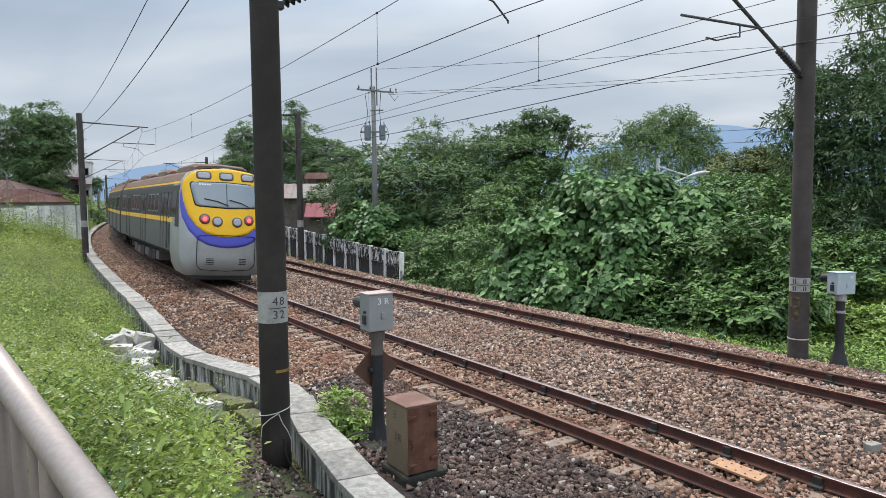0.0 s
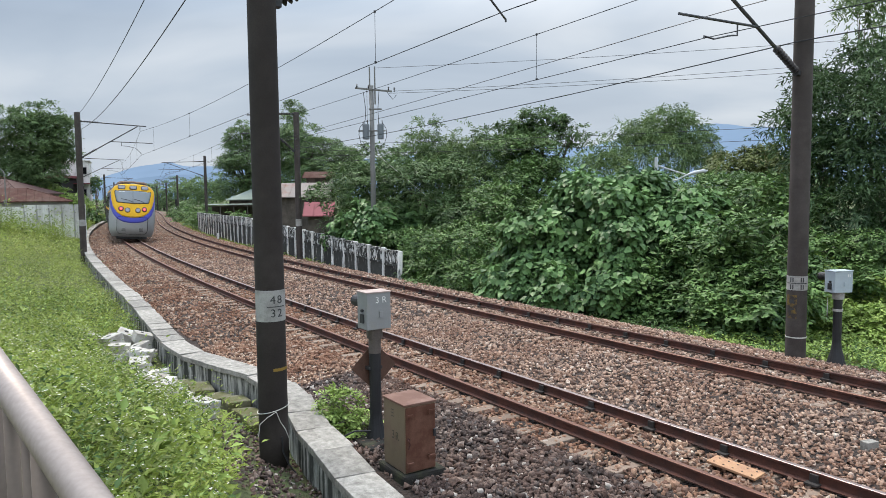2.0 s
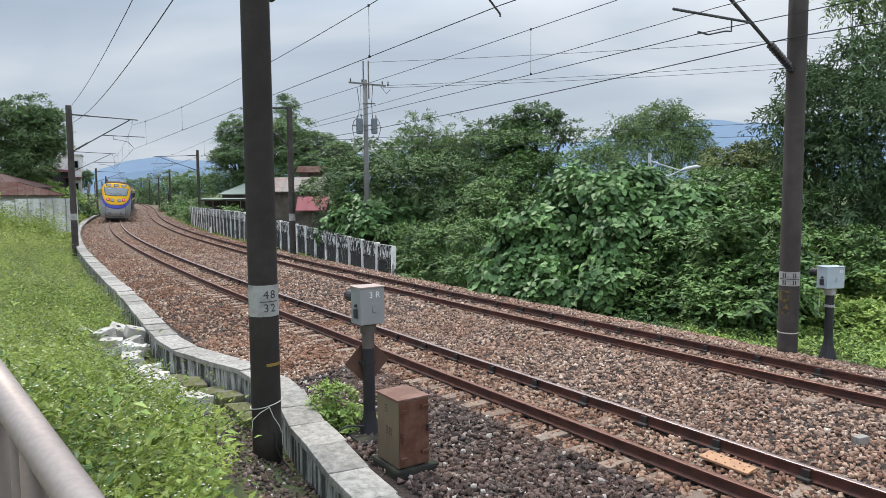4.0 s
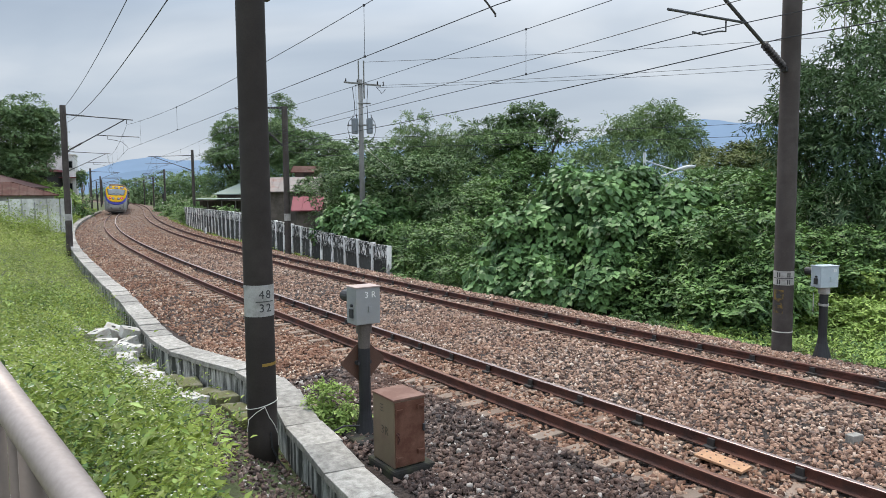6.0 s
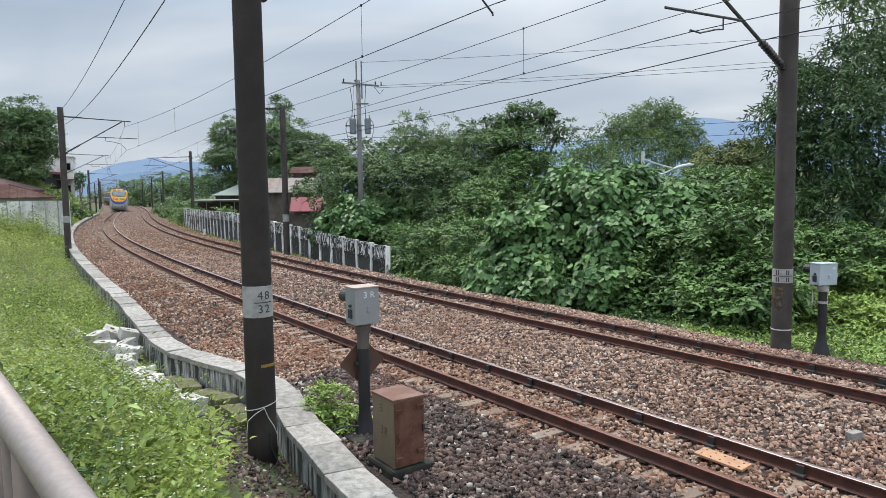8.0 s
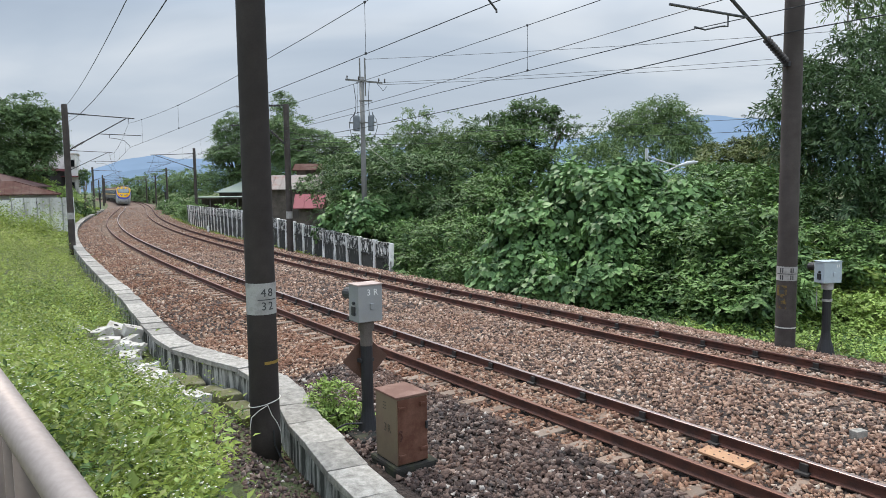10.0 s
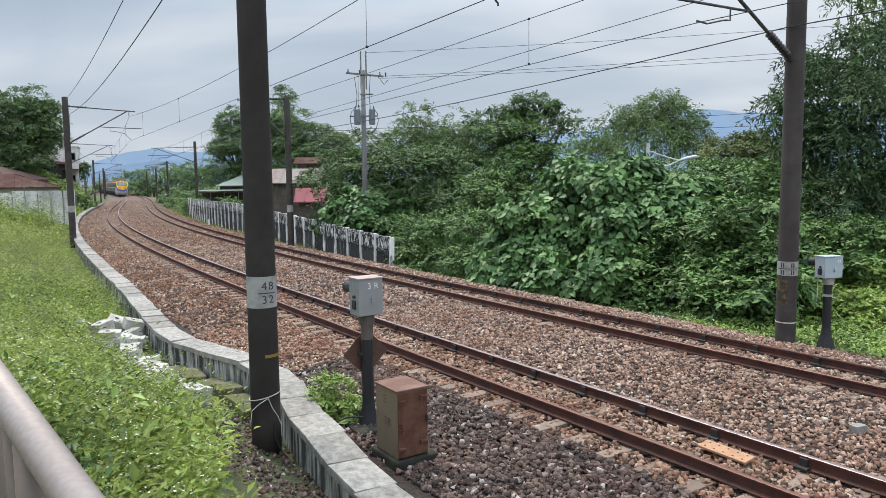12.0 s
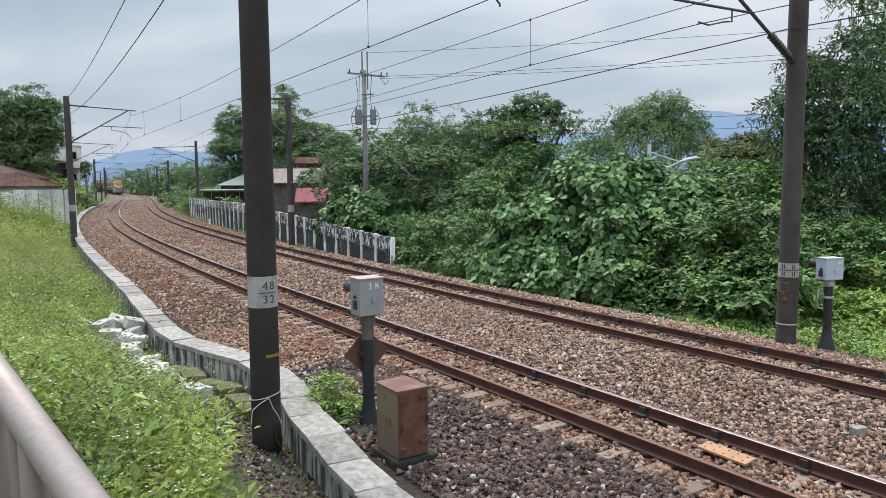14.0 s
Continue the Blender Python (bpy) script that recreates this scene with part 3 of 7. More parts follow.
# ---- tracks ----
RAIL = [(-0.0635, -0.153), (0.0635, -0.153), (0.0635, -0.142), (0.012, -0.124), (0.008, -0.045), (0.033, -0.034),
        (0.0335, -0.006), (0.026, 0.0), (-0.026, 0.0), (-0.0335, -0.006), (-0.033, -0.034), (-0.008, -0.045), (-0.012, -0.124), (-0.0635, -0.142)]


def build_rail(off, top, parent):
    s = np.concatenate([np.arange(-45, 40, 1.0), np.arange(40, 401, 2.5)])
    rings = []
    for v in s:
        p, h = on_line(v, off)
        rings.append([(p.x + math.cos(h) * a, p.y - math.sin(h) * a, b) for a, b in RAIL])
    bm = bmesh.new()
    loft(bm, rings)
    ob = part("rail", bm, "rust", parent)
    ob.data.materials.append(M[top])
    k = len(RAIL)
    for i, f in enumerate(ob.data.polygons):
        if i % k in (6, 7, 8):
            f.material_index = 1
    return ob


def build_track(name, off, tops, label):
    t = thing(name, label, "railway track", kind="structure")
    build_rail(off - GAUGE / 2, tops[0], t)
    build_rail(off + GAUGE / 2, tops[1], t)
    # rail braces on the far rail's near side
    bm = bmesh.new()
    box(bm, 0, 0, -0.085, 0.035, 0.10, 0.115, 0.008)
    box(bm, -0.03, 0, -0.135, 0.10, 0.16, 0.03, 0.006)
    brace = part("rail_brace", bm, "underframe", t)
    mesh = brace.data
    first = True
    for s in np.arange(-33, 14, 1.17):
        p, h = on_line(s, off + GAUGE / 2 - 0.045)
        ob = brace if first else new("rail_brace", mesh)
        first = False
        ob.parent = t
        ob.matrix_local = pose(p.x, p.y, 0, 0, 0, -math.degrees(h))
    bm = bmesh.new()
    box(bm, 0, 0, -0.225, 2.12, 0.21, 0.15, 0.015)
    mesh = None
    rng = random.Random(int(off * 10))
    for s in np.arange(-36, 60, 0.585):
        p, h = on_line(s, off + rng.uniform(-0.03, 0.03))
        if mesh is None:
            ob = part("sleeper", bm, "sleeper", t)
            mesh = ob.data
        else:
            ob = new("sleeper", mesh)
            ob.parent = t
        ob.matrix_local = pose(p.x, p.y, -0.028 + rng.uniform(-0.014, 0.010), 0, 0, -math.degrees(h) + rng.uniform(-1.2, 1.2))
    return t


track_1 = build_track("track_1", 0.0, ("rail_top_rusty", "rail_top"), "narrow-gauge track with rusty rails and half-buried sleepers")
track_2 = build_track("track_2", TRACK_2, ("rail_top_rusty", "rust"), "far narrow-gauge track with dark rusty rails")

# ---- kerb wall along the near side ----
CURB = ((-40, -3.9), (-33, -3.95), (-27.5, -3.93), (-26.6, -3.86), (-25.2, -3.64), (-24.2, -3.50), (-23.4, -3.26), (-22.4, -3.12),
        (-21.4, -3.16), (-20.6, -3.36), (-19.6, -3.60), (-18.6, -3.82), (-17.0, -3.82), (-13.2, -3.60), (-8.8, -3.40), (-2, -3.33), (6, -3.28), (22, -3.2), (130, -3.2))


def build_curb():
    t = thing("kerb_wall", "weathered low concrete kerb wall of butted blocks with black stains", "kerb wall", kind="structure")
    ks, ko = [k[0] for k in CURB], [k[1] for k in CURB]

    def at(s):
        return on_line(s, float(np.interp(s, ks, ko)))[0]
    rng = random.Random(5)
    s = -34.0
    while s < 110:
        ln = rng.uniform(0.72, 0.92)
        a, b = at(s), at(s + ln)
        mid, ang = (a + b) / 2, math.degrees(math.atan2(b.y - a.y, b.x - a.x))
        w, size = 0.50, (b - a).length
        lift = rng.uniform(-0.015, 0.015)
        bm = bmesh.new()
        box(bm, 0, 0, -0.46, size + 0.02, w - 0.09, 0.70, 0.012)
        body = part("kerb_block", bm, "stained", t)
        body.matrix_local = pose(mid.x, mid.y, lift, 0, 0, ang)
        bm = bmesh.new()
        box(bm, 0, rng.uniform(-0.012, 0.012), -0.075, size - 0.004, w + rng.uniform(-0.015, 0.015), 0.10, 0.010)
        cap = part("coping", bm, "concrete", t)
        cap.matrix_local = pose(mid.x, mid.y, lift + rng.uniform(0, 0.01), rng.uniform(-1.6, 1.6), rng.uniform(-1.2, 1.2), ang + rng.uniform(-2, 2))
        s += ln + 0.012
    return t


build_curb()


# ---- masts of the overhead line ----
def insulator(bm, a, b, n=9, r=0.075, core=0.03):
    a, b = Vector(a), Vector(b)
    path, rad = [], []
    for i in range(n * 3 + 1):
        path.append(a.lerp(b, i / (n * 3)))
        rad.append(r if i % 3 == 1 else core)
    tube(bm, path, rad, 10)


def cantilever(mast, reach, z_diag, z_top, out):
    """Bracket arms in the mast's own space; +x points to the track."""
    end = reach + out
    bm = bmesh.new()
    tube(bm, [(0.16, 0, z_top + 0.06), (end, 0, z_top - 0.12)], 0.035, 8)
    part("top_arm", bm, "steel", mast)
    bm = bmesh.new()
    insulator(bm, (0.35, 0, z_top + 0.05), (1.15, 0, z_top + 0.02))
    part("insulator", bm, "insulator", mast)
    tip = Vector((reach - 0.15, 0, z_top - 0.14))
    foot = Vector((0.17, 0, z_diag))
    bm = bmesh.new()
    tube(bm, [foot, tip], 0.035, 8)
    part("stay_arm", bm, "steel", mast)
    d = (tip - foot).normalized()
    bm = bmesh.new()
    insulator(bm, foot + d * 0.12, foot + d * 0.95, r=0.085)
    part("insulator", bm, "insulator", mast)
    p = foot.lerp(tip, 0.5)
    z = p.z
    bm = bmesh.new()
    tube(bm, [p, (end + 0.35, 0, z - 0.05)], 0.026, 8)
    part("register_arm", bm, "steel", mast)
    bm = bmesh.new()
    x0 = p.x + 0.62
    tube(bm, [(x0, 0, z - 0.03), (x0, 0, z - 0.24), (x0 + 0.12, 0, z - 0.25), (reach - 0.75, 0, z - 0.27), (reach - 0.3, 0, z - 0.38), (reach, 0, 6.03), (reach, 0, 5.99)], 0.017, 6)
    part("steady_arm", bm, "steel", mast)
    bm = bmesh.new()
    tube(bm, [(reach, 0, z_top - 0.14), (reach - 0.02, 0, z_top - 0.38)], 0.02, 6)
    part("hanger", bm, "dark_steel", mast)
    for z in (z_top + 0.06, z_diag):
        bm = bmesh.new()
        box(bm, 0.05, 0, z, 0.42, 0.12, 0.10, 0.01)
        part("clamp", bm, "dark_steel", mast)


MAST_LABEL = "dark weathered concrete mast carrying overhead wires"


def mast(s, off, to_track, height=8.9, radius=0.19, base=-0.75, mat="mast_far", arms=True, label=MAST_LABEL, z_diag=5.75, z_top=7.75, longer=0.0):
    p, h = on_line(s, off)
    reach = abs(to_track - off) + longer
    turn = -math.degrees(h) + (180 if off > to_track else 0)
    t = thing("catenary_mast", label, "mast", pose(p.x, p.y, 0, 0, 0, turn), group="masts along the line")
    bm = bmesh.new()
    n = 14
    zs = [base] + [base + (height - base) * i / n for i in range(1, n)] + [height - 0.02, height]
    tube(bm, [(0, 0, z) for z in zs], [radius] + [radius * (1 - 0.10 * i / n) for i in range(1, n)] + [radius * 0.88, radius * 0.8], 20)
    part("shaft", bm, mat, t, smooth=True)
    if arms:
        cantilever(t, reach, z_diag, z_top, 0.35)
    return t


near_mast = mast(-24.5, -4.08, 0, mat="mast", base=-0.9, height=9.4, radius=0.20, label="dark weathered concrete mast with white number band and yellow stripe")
far_bands = []
# (distance along the line, offset, height, height of the top arm)
NEAR_MASTS = ((14.3, -3.5, 8.45, 7.85), (57, -4.2, 8.3, 7.85), (111.6, -4.6, 7.75, 7.1), (160, -4.2, 7.3, 6.8), (205, -3.5, 7.3, 6.8), (250, -3.5, 7.5, 7.0), (295, -3.5, 7.5, 7.0))
for s, off, tall, arm in NEAR_MASTS:
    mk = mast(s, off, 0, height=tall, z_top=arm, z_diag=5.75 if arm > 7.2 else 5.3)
    if s < 60:
        far_bands.append((mk, 0.176))
right_mast = mast(-25.4, 7.12, TRACK_2, mat="mast_far", radius=0.205, base=-0.9, height=9.2, z_diag=5.62, z_top=7.30, longer=0.75, label="dark weathered concrete mast with yellow mark beside the bushes")
FAR_MASTS = ((4.5, 7.0, 7.9, 7.75), (53, 9.0, 8.1, 7.4), (106, 7.9, 7.45, 6.8), (148, 7.3, 7.0, 6.5), (190, 7.3, 7.0, 6.5), (235, 8.4, 7.0, 6.5), (280, 7.5, 7.2, 6.7))
for s, off, tall, arm in FAR_MASTS:
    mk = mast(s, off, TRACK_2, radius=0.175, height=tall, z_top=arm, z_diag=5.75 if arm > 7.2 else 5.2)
    if s < 10:
        far_bands.append((mk, 0.163))


def band(mast_ob, z0, z1, a0, a1, r, mat, name, label=""):
    """A painted or strapped sheet round part of a mast, in its own space (degrees from +x)."""
    bm = bmesh.new()
    n = 18
    rings = []
    for i in range(n + 1):
        a = radians(a0 + (a1 - a0) * i / n)
        rings.append([(math.cos(a) * q, math.sin(a) * q, z) for q, z in ((r, z0), (r + 0.004, z0), (r + 0.004, z1), (r, z1))])
    loft(bm, rings, caps=True)
    return part(name, bm, mat, mast_ob, label, smooth=False)


def curved_text(mast_ob, text, size, az, z, r, mat, name):
    """Characters set one by one round a mast."""
    step = size * 0.62 / r
    for i, ch in enumerate(text):
        a = radians(az) + (i - (len(text) - 1) / 2) * step
        m = Matrix.Translation((math.cos(a) * r, math.sin(a) * r, z)) @ Matrix.Rotation(a + math.pi / 2, 4, "Z") @ Matrix.Rotation(math.pi / 2, 4, "X")
        letters(name, ch, size, mat, m, mast_ob)


def facing(mast_ob):
    """Azimuth, in the mast's space, of the direction towards the footpath's railing end."""
    p = mast_ob.matrix_world.translation
    a = math.degrees(math.atan2(-p.y, -p.x)) - math.degrees(mast_ob.matrix_world.to_euler().z)
    return a


az = facing(near_mast)
band(near_mast, 1.53, 1.95, az - 75, az + 120, 0.196, "plate", "number_band", "white painted band with stencilled number")
curved_text(near_mast, "48", 0.155, az + 24, 1.82, 0.201, "ink", "numeral")
curved_text(near_mast, "32", 0.155, az + 24, 1.64, 0.201, "ink", "numeral")
band(near_mast, 1.725, 1.737, az - 12, az + 60, 0.2015, "ink", "number_rule")
band(near_mast, 0.855, 0.895, az + 5, az + 85, 0.199, "yellow_mark", "stripe", "worn yellow painted stripe")
az2 = facing(right_mast)
band(right_mast, 1.12, 1.42, az2 - 80, az2 + 80, 0.201, "plate", "number_band", "faded grey number band")
band(right_mast, 1.26, 1.275, az2 - 60, az2 + 60, 0.2065, "ink", "number_rule")
for dz in (1.34, 1.19):
    for da in (-35, -22, 22, 34):
        band(right_mast, dz - 0.05, dz + 0.05, az2 + da - 3, az2 + da + 3, 0.2065, "ink", "faded_mark")
band(right_mast, 0.52, 1.02, az2 - 62, az2 + 2, 0.202, "worn_yellow", "warning_mark", "worn yellow painted warning mark")
band(right_mast, 0.84, 0.92, az2 - 40, az2 - 14, 0.2075, "ink", "faded_mark")
band(right_mast, 0.10, 0.125, az2 - 100, az2 + 100, 0.204, "light_wire", "strap", "pale wire strap")
band(right_mast, 0.70, 0.73, az2 - 42, az2 - 12, 0.2075, "ink", "faded_mark")


for mk, r in far_bands:
    a = facing(mk)
    band(mk, 1.55, 1.95, a - 85, a + 85, r + 0.012, "plate", "number_band", "white painted number band")


def tie_wire():
    bm = bmesh.new()
    pts = []
    for i in range(41):
        a = 2 * math.pi * i / 40
        pts.append((math.cos(a) * 0.212, math.sin(a) * 0.212, 0.31 + 0.05 * math.sin(a * 1.0 + 2.0)))
    tube(bm, pts, 0.006, 5, caps=False)
    a = radians(az + 10)
    c = Vector((math.cos(a) * 0.22, math.sin(a) * 0.22, 0.31))
    r = Vector((-math.sin(a), math.cos(a), 0))
    tube(bm, [c, c - r * 0.12 + Vector((0, 0, -0.06)), c - r * 0.22 + Vector((0, 0, -0.14)), c - r * 0.24 + Vector((0, 0, -0.30))], 0.005, 5)
    tube(bm, [c, c + r * 0.05 + Vector((0, 0, -0.14)), c + r * 0.12 + Vector((0, 0, -0.26)), c + r * 0.16 + Vector((0, 0, -0.38))], 0.005, 5)
    part("tie_wire", bm, "light_wire", near_mast, "pale wire knotted round the mast")
    bm = bmesh.new()
    a = radians(az + 30)
    c = Vector((math.cos(a) * 0.205, math.sin(a) * 0.205, 0))
    tube(bm, [c + Vector((0, 0, -0.05)), c * 1.12 + Vector((0, 0, -0.25)), c * 1.35 + Vector((0.05, 0, -0.42)), c * 1.9 + Vector((0.1, 0, -0.55))], 0.012, 6)
    part("earth_cable", bm, "black_paint", near_mast)


tie_wire()


# ---- overhead wires ----
def wire_between(bm, a, b, sag, r, n=14):
    a, b = Vector(a), Vector(b)
    tube(bm, [a.lerp(b, i / n) - Vector((0, 0, 4 * sag * (i / n) * (1 - i / n))) for i in range(n + 1)], r, 5)


def catenary(stations, label):
    """stations: (s, offset, messenger height, contact height) at each mast. Wires span by span, with droppers."""
    t = thing("overhead_line", label, "overhead wire")
    for (a, oa, ma, ca), (b, ob_, mb, cb) in zip(stations[:-1], stations[1:]):
        r = 0.0085 if a < 20 else 0.011
        sag = (0.42 if oa < 2 else 0.14) * ((b - a) / 38.8) ** 2
        bm = bmesh.new()
        wire_between(bm, on_line(a, oa, ma)[0], on_line(b, ob_, mb)[0], sag, r)
        part("messenger_wire", bm, "wire", t)
        bm = bmesh.new()
        wire_between(bm, on_line(a, oa, ca)[0], on_line(b, ob_, cb)[0], 0.02, r)
        part("contact_wire", bm, "wire", t)
        if a > 100:
            continue
        n = max(2, round((b - a) / 9.7))
        for i in range(n):
            f = (i + 0.5) / n
            p = on_line(a, oa, 0)[0].lerp(on_line(b, ob_, 0)[0], f)
            zt, zb = ma + (mb - ma) * f - 4 * sag * f * (1 - f), ca + (cb - ca) * f
            bm = bmesh.new()
            tube(bm, [(p.x, p.y, zt), (p.x, p.y, zb)], 0.005, 4)
            for z in (zt, zb):
                box(bm, p.x, p.y, z, 0.05, 0.05, 0.05, 0.012)
            part("dropper", bm, "wire", t)
    return t


catenary([(-66, 0, 7.45, 6.1), (-24.5, 0, 7.42, 6.17), (14.3, 0, 7.42, 5.92)] + [(57, 0, 7.4, 5.9), (111.6, 0, 6.9, 5.7), (160, 0, 6.6, 5.6), (205, 0, 6.6, 5.6), (250, 0, 6.8, 5.6), (295, 0, 6.8, 5.6), (340, 0, 6.8, 5.6)],
         "dark contact and messenger wires with droppers over the near track")
catenary([(-66, 4.6, 7.2, 6.0), (-25.4, 3.9, 7.10, 6.0), (4.5, 4.6, 7.0, 5.84)] + [(53, 4.6, 7.0, 5.8), (106, 4.6, 6.6, 5.6), (148, 4.6, 6.3, 5.5), (190, 4.6, 6.3, 5.5), (235, 4.6, 6.3, 5.5), (280, 4.6, 6.4, 5.5)],
         "dark contact and messenger wires with droppers over the far track")


def feeder(label, stations, sag, r=0.011):
    bm = bmesh.new()
    for a, b in zip(stations[:-1], stations[1:]):
        wire_between(bm, a, b, sag, r)
    me = part("feeder_wire", bm, "wire")
    tagged(me, label, "wire")


def at(s, o, z):
    return on_line(s, o, z)[0]


feeder("thick dark feeder cable slung between near masts", [at(-66, -3.9, 7.9), at(-24.5, -4.25, 8.3), at(14.3, -3.5, 8.25), at(57, -4.2, 8.2), at(111.6, -4.6, 7.6)], 0.45)
feeder("thick dark feeder cable slung between near masts", [at(-66, -3.7, 7.2), at(-24.5, -3.9, 7.5), at(14.3, -3.3, 7.45), at(57, -4.1, 7.4)], 0.55, 0.013)
feeder("dark earth cable slung between far masts", [at(-66, 7.0, 6.4), at(-25.4, 6.9, 6.26), at(4.5, 6.8, 5.85), at(53, 8.8, 5.9), at(106, 7.8, 5.7)], 0.17, 0.013)
feeder("dark wire running out beside the far contact wire", [at(53, 4.5, 5.85), at(4.5, 4.45, 5.9), at(-25.4, 4.3, 6.5), at(-66, 4.3, 7.2)], 0.04, 0.0085)


# ---- the train: stainless commuter cars with a yellow and blue cab end ----
SECTION = [(1.28, 0.30), (1.42, 0.60), (1.49, 1.00), (1.51, 1.60), (1.51, 2.60), (1.48, 3.20), (1.40, 3.58), (1.22, 3.86), (0.90, 4.01), (0.45, 4.09), (0.0, 4.11)]
CAR_LENGTH, CAR_PITCH = 19.5, 21.2


def nose_x(y, z):
    """How far the cab end's skin lies behind its foremost point."""
    a = abs(y) / 1.51
    lean = -0.62 * max(0.0, (z - 1.5) / 2.6) ** 1.35
    tuck = -0.30 * max(0.0, (0.9 - z) / 0.6) ** 2
    return lean + tuck - 0.62 * a ** 4.5


def half_width(z):
    zs, ws = [p[1] for p in SECTION], [p[0] for p in SECTION]
    return float(np.interp(z, zs, ws))


def face_patch(bm, outline, lift, rings=8, thick=0.0):
    """A sheet that follows the cab end's curved skin inside an outline of (y, z)."""
    cy = sum(p[0] for p in outline) / len(outline)
    cz = sum(p[1] for p in outline) / len(outline)
    c = bm.verts.new((nose_x(cy, cz) + lift, cy, cz))
    prev = None
    for r in range(1, rings + 1):
        f = r / rings
        ring = []
        for y, z in outline:
            yy, zz = cy + (y - cy) * f, cz + (z - cz) * f
            ring.append(bm.verts.new((nose_x(yy, zz) + lift, yy, zz)))
        n = len(ring)
        for k in range(n):
            if prev is None:
                bm.faces.new((c, ring[k], ring[(k + 1) % n]))
            else:
                bm.faces.new((prev[k], ring[k], ring[(k + 1) % n], prev[(k + 1) % n]))
        prev = ring
    rim = []
    for (y, z) in outline:
        rim.append(bm.verts.new((nose_x(y, z) + lift - 0.03 - thick, y, z)))
    n = len(rim)
    for k in range(n):
        bm.faces.new((prev[k], rim[k], rim[(k + 1) % n], prev[(k + 1) % n]))
    bmesh.ops.recalc_face_normals(bm, faces=bm.faces)
    return bm


def mirrored(half, per=4):
    """A closed smooth outline from its right half, listed from top to bottom."""
    pts = []
    for (a, b) in zip(half[:-1], half[1:]):
        for i in range(per):
            f = i / per
            pts.append((a[0] + (b[0] - a[0]) * f, a[1] + (b[1] - a[1]) * f))
    pts.append(half[-1])
    return pts + [(-y, z) for y, z in pts[-2:0:-1]]


def rounded(cy, cz, w, h, r, n=5):
    pts = []
    for sx, sz, a0 in ((1, 1, 0), (-1, 1, 90), (-1, -1, 180), (1, -1, 270)):
        for i in range(n + 1):
            a = radians(a0 + 90 * i / n)
            pts.append((cy + sx * (w / 2 - r) + math.cos(a) * r, cz + sz * (h / 2 - r) + math.sin(a) * r))
    return pts


def offset_outline(pts, d):
    cy, cz = sum(p[0] for p in pts) / len(pts), sum(p[1] for p in pts) / len(pts)
    return [(y + d * (1 if y > cy else -1) * min(1, abs(y - cy) * 4), z + d * (1 if z > cz else -1) * min(1, abs(z - cz) * 4)) for y, z in pts]


def full_section(bottom=None):
    pts = [(y, z) for y, z in SECTION]
    if bottom is not None:
        w = half_width(bottom)
        pts = [(w, bottom)] + [p for p in pts if p[1] > bottom + 0.01]
    return pts + [(-y, z) for y, z in pts[-2::-1]]


def side_panel(bm, x0, x1, z0, z1, side, proud, cut=0.03):
    """A slightly rounded-corner sheet on the car's side."""
    zs = sorted({z0, z0 + cut, z1 - cut, z1} | {z for _, z in SECTION if z0 + cut < z < z1 - cut})
    outer, inner = [], []
    for z in zs:
        q = cut if z in (z0, z1) else 0.0
        y = (half_width(z) + proud) * side
        outer.append([bm.verts.new((x, y, z)) for x in (x0 + q, x1 - q)])
        inner.append([bm.verts.new((x, y - 0.06 * side, z)) for x in (x0 + q, x1 - q)])
    for k in range(len(zs) - 1):
        bm.faces.new((outer[k][0], outer[k][1], outer[k + 1][1], outer[k + 1][0]))
        for e in (0, 1):
            bm.faces.new((outer[k][e], inner[k][e], inner[k + 1][e], outer[k + 1][e]))
    for k in (0, -1):
        bm.faces.new((outer[k][0], outer[k][1], inner[k][1], inner[k][0]))
    bmesh.ops.recalc_face_normals(bm, faces=bm.faces)
    return bm


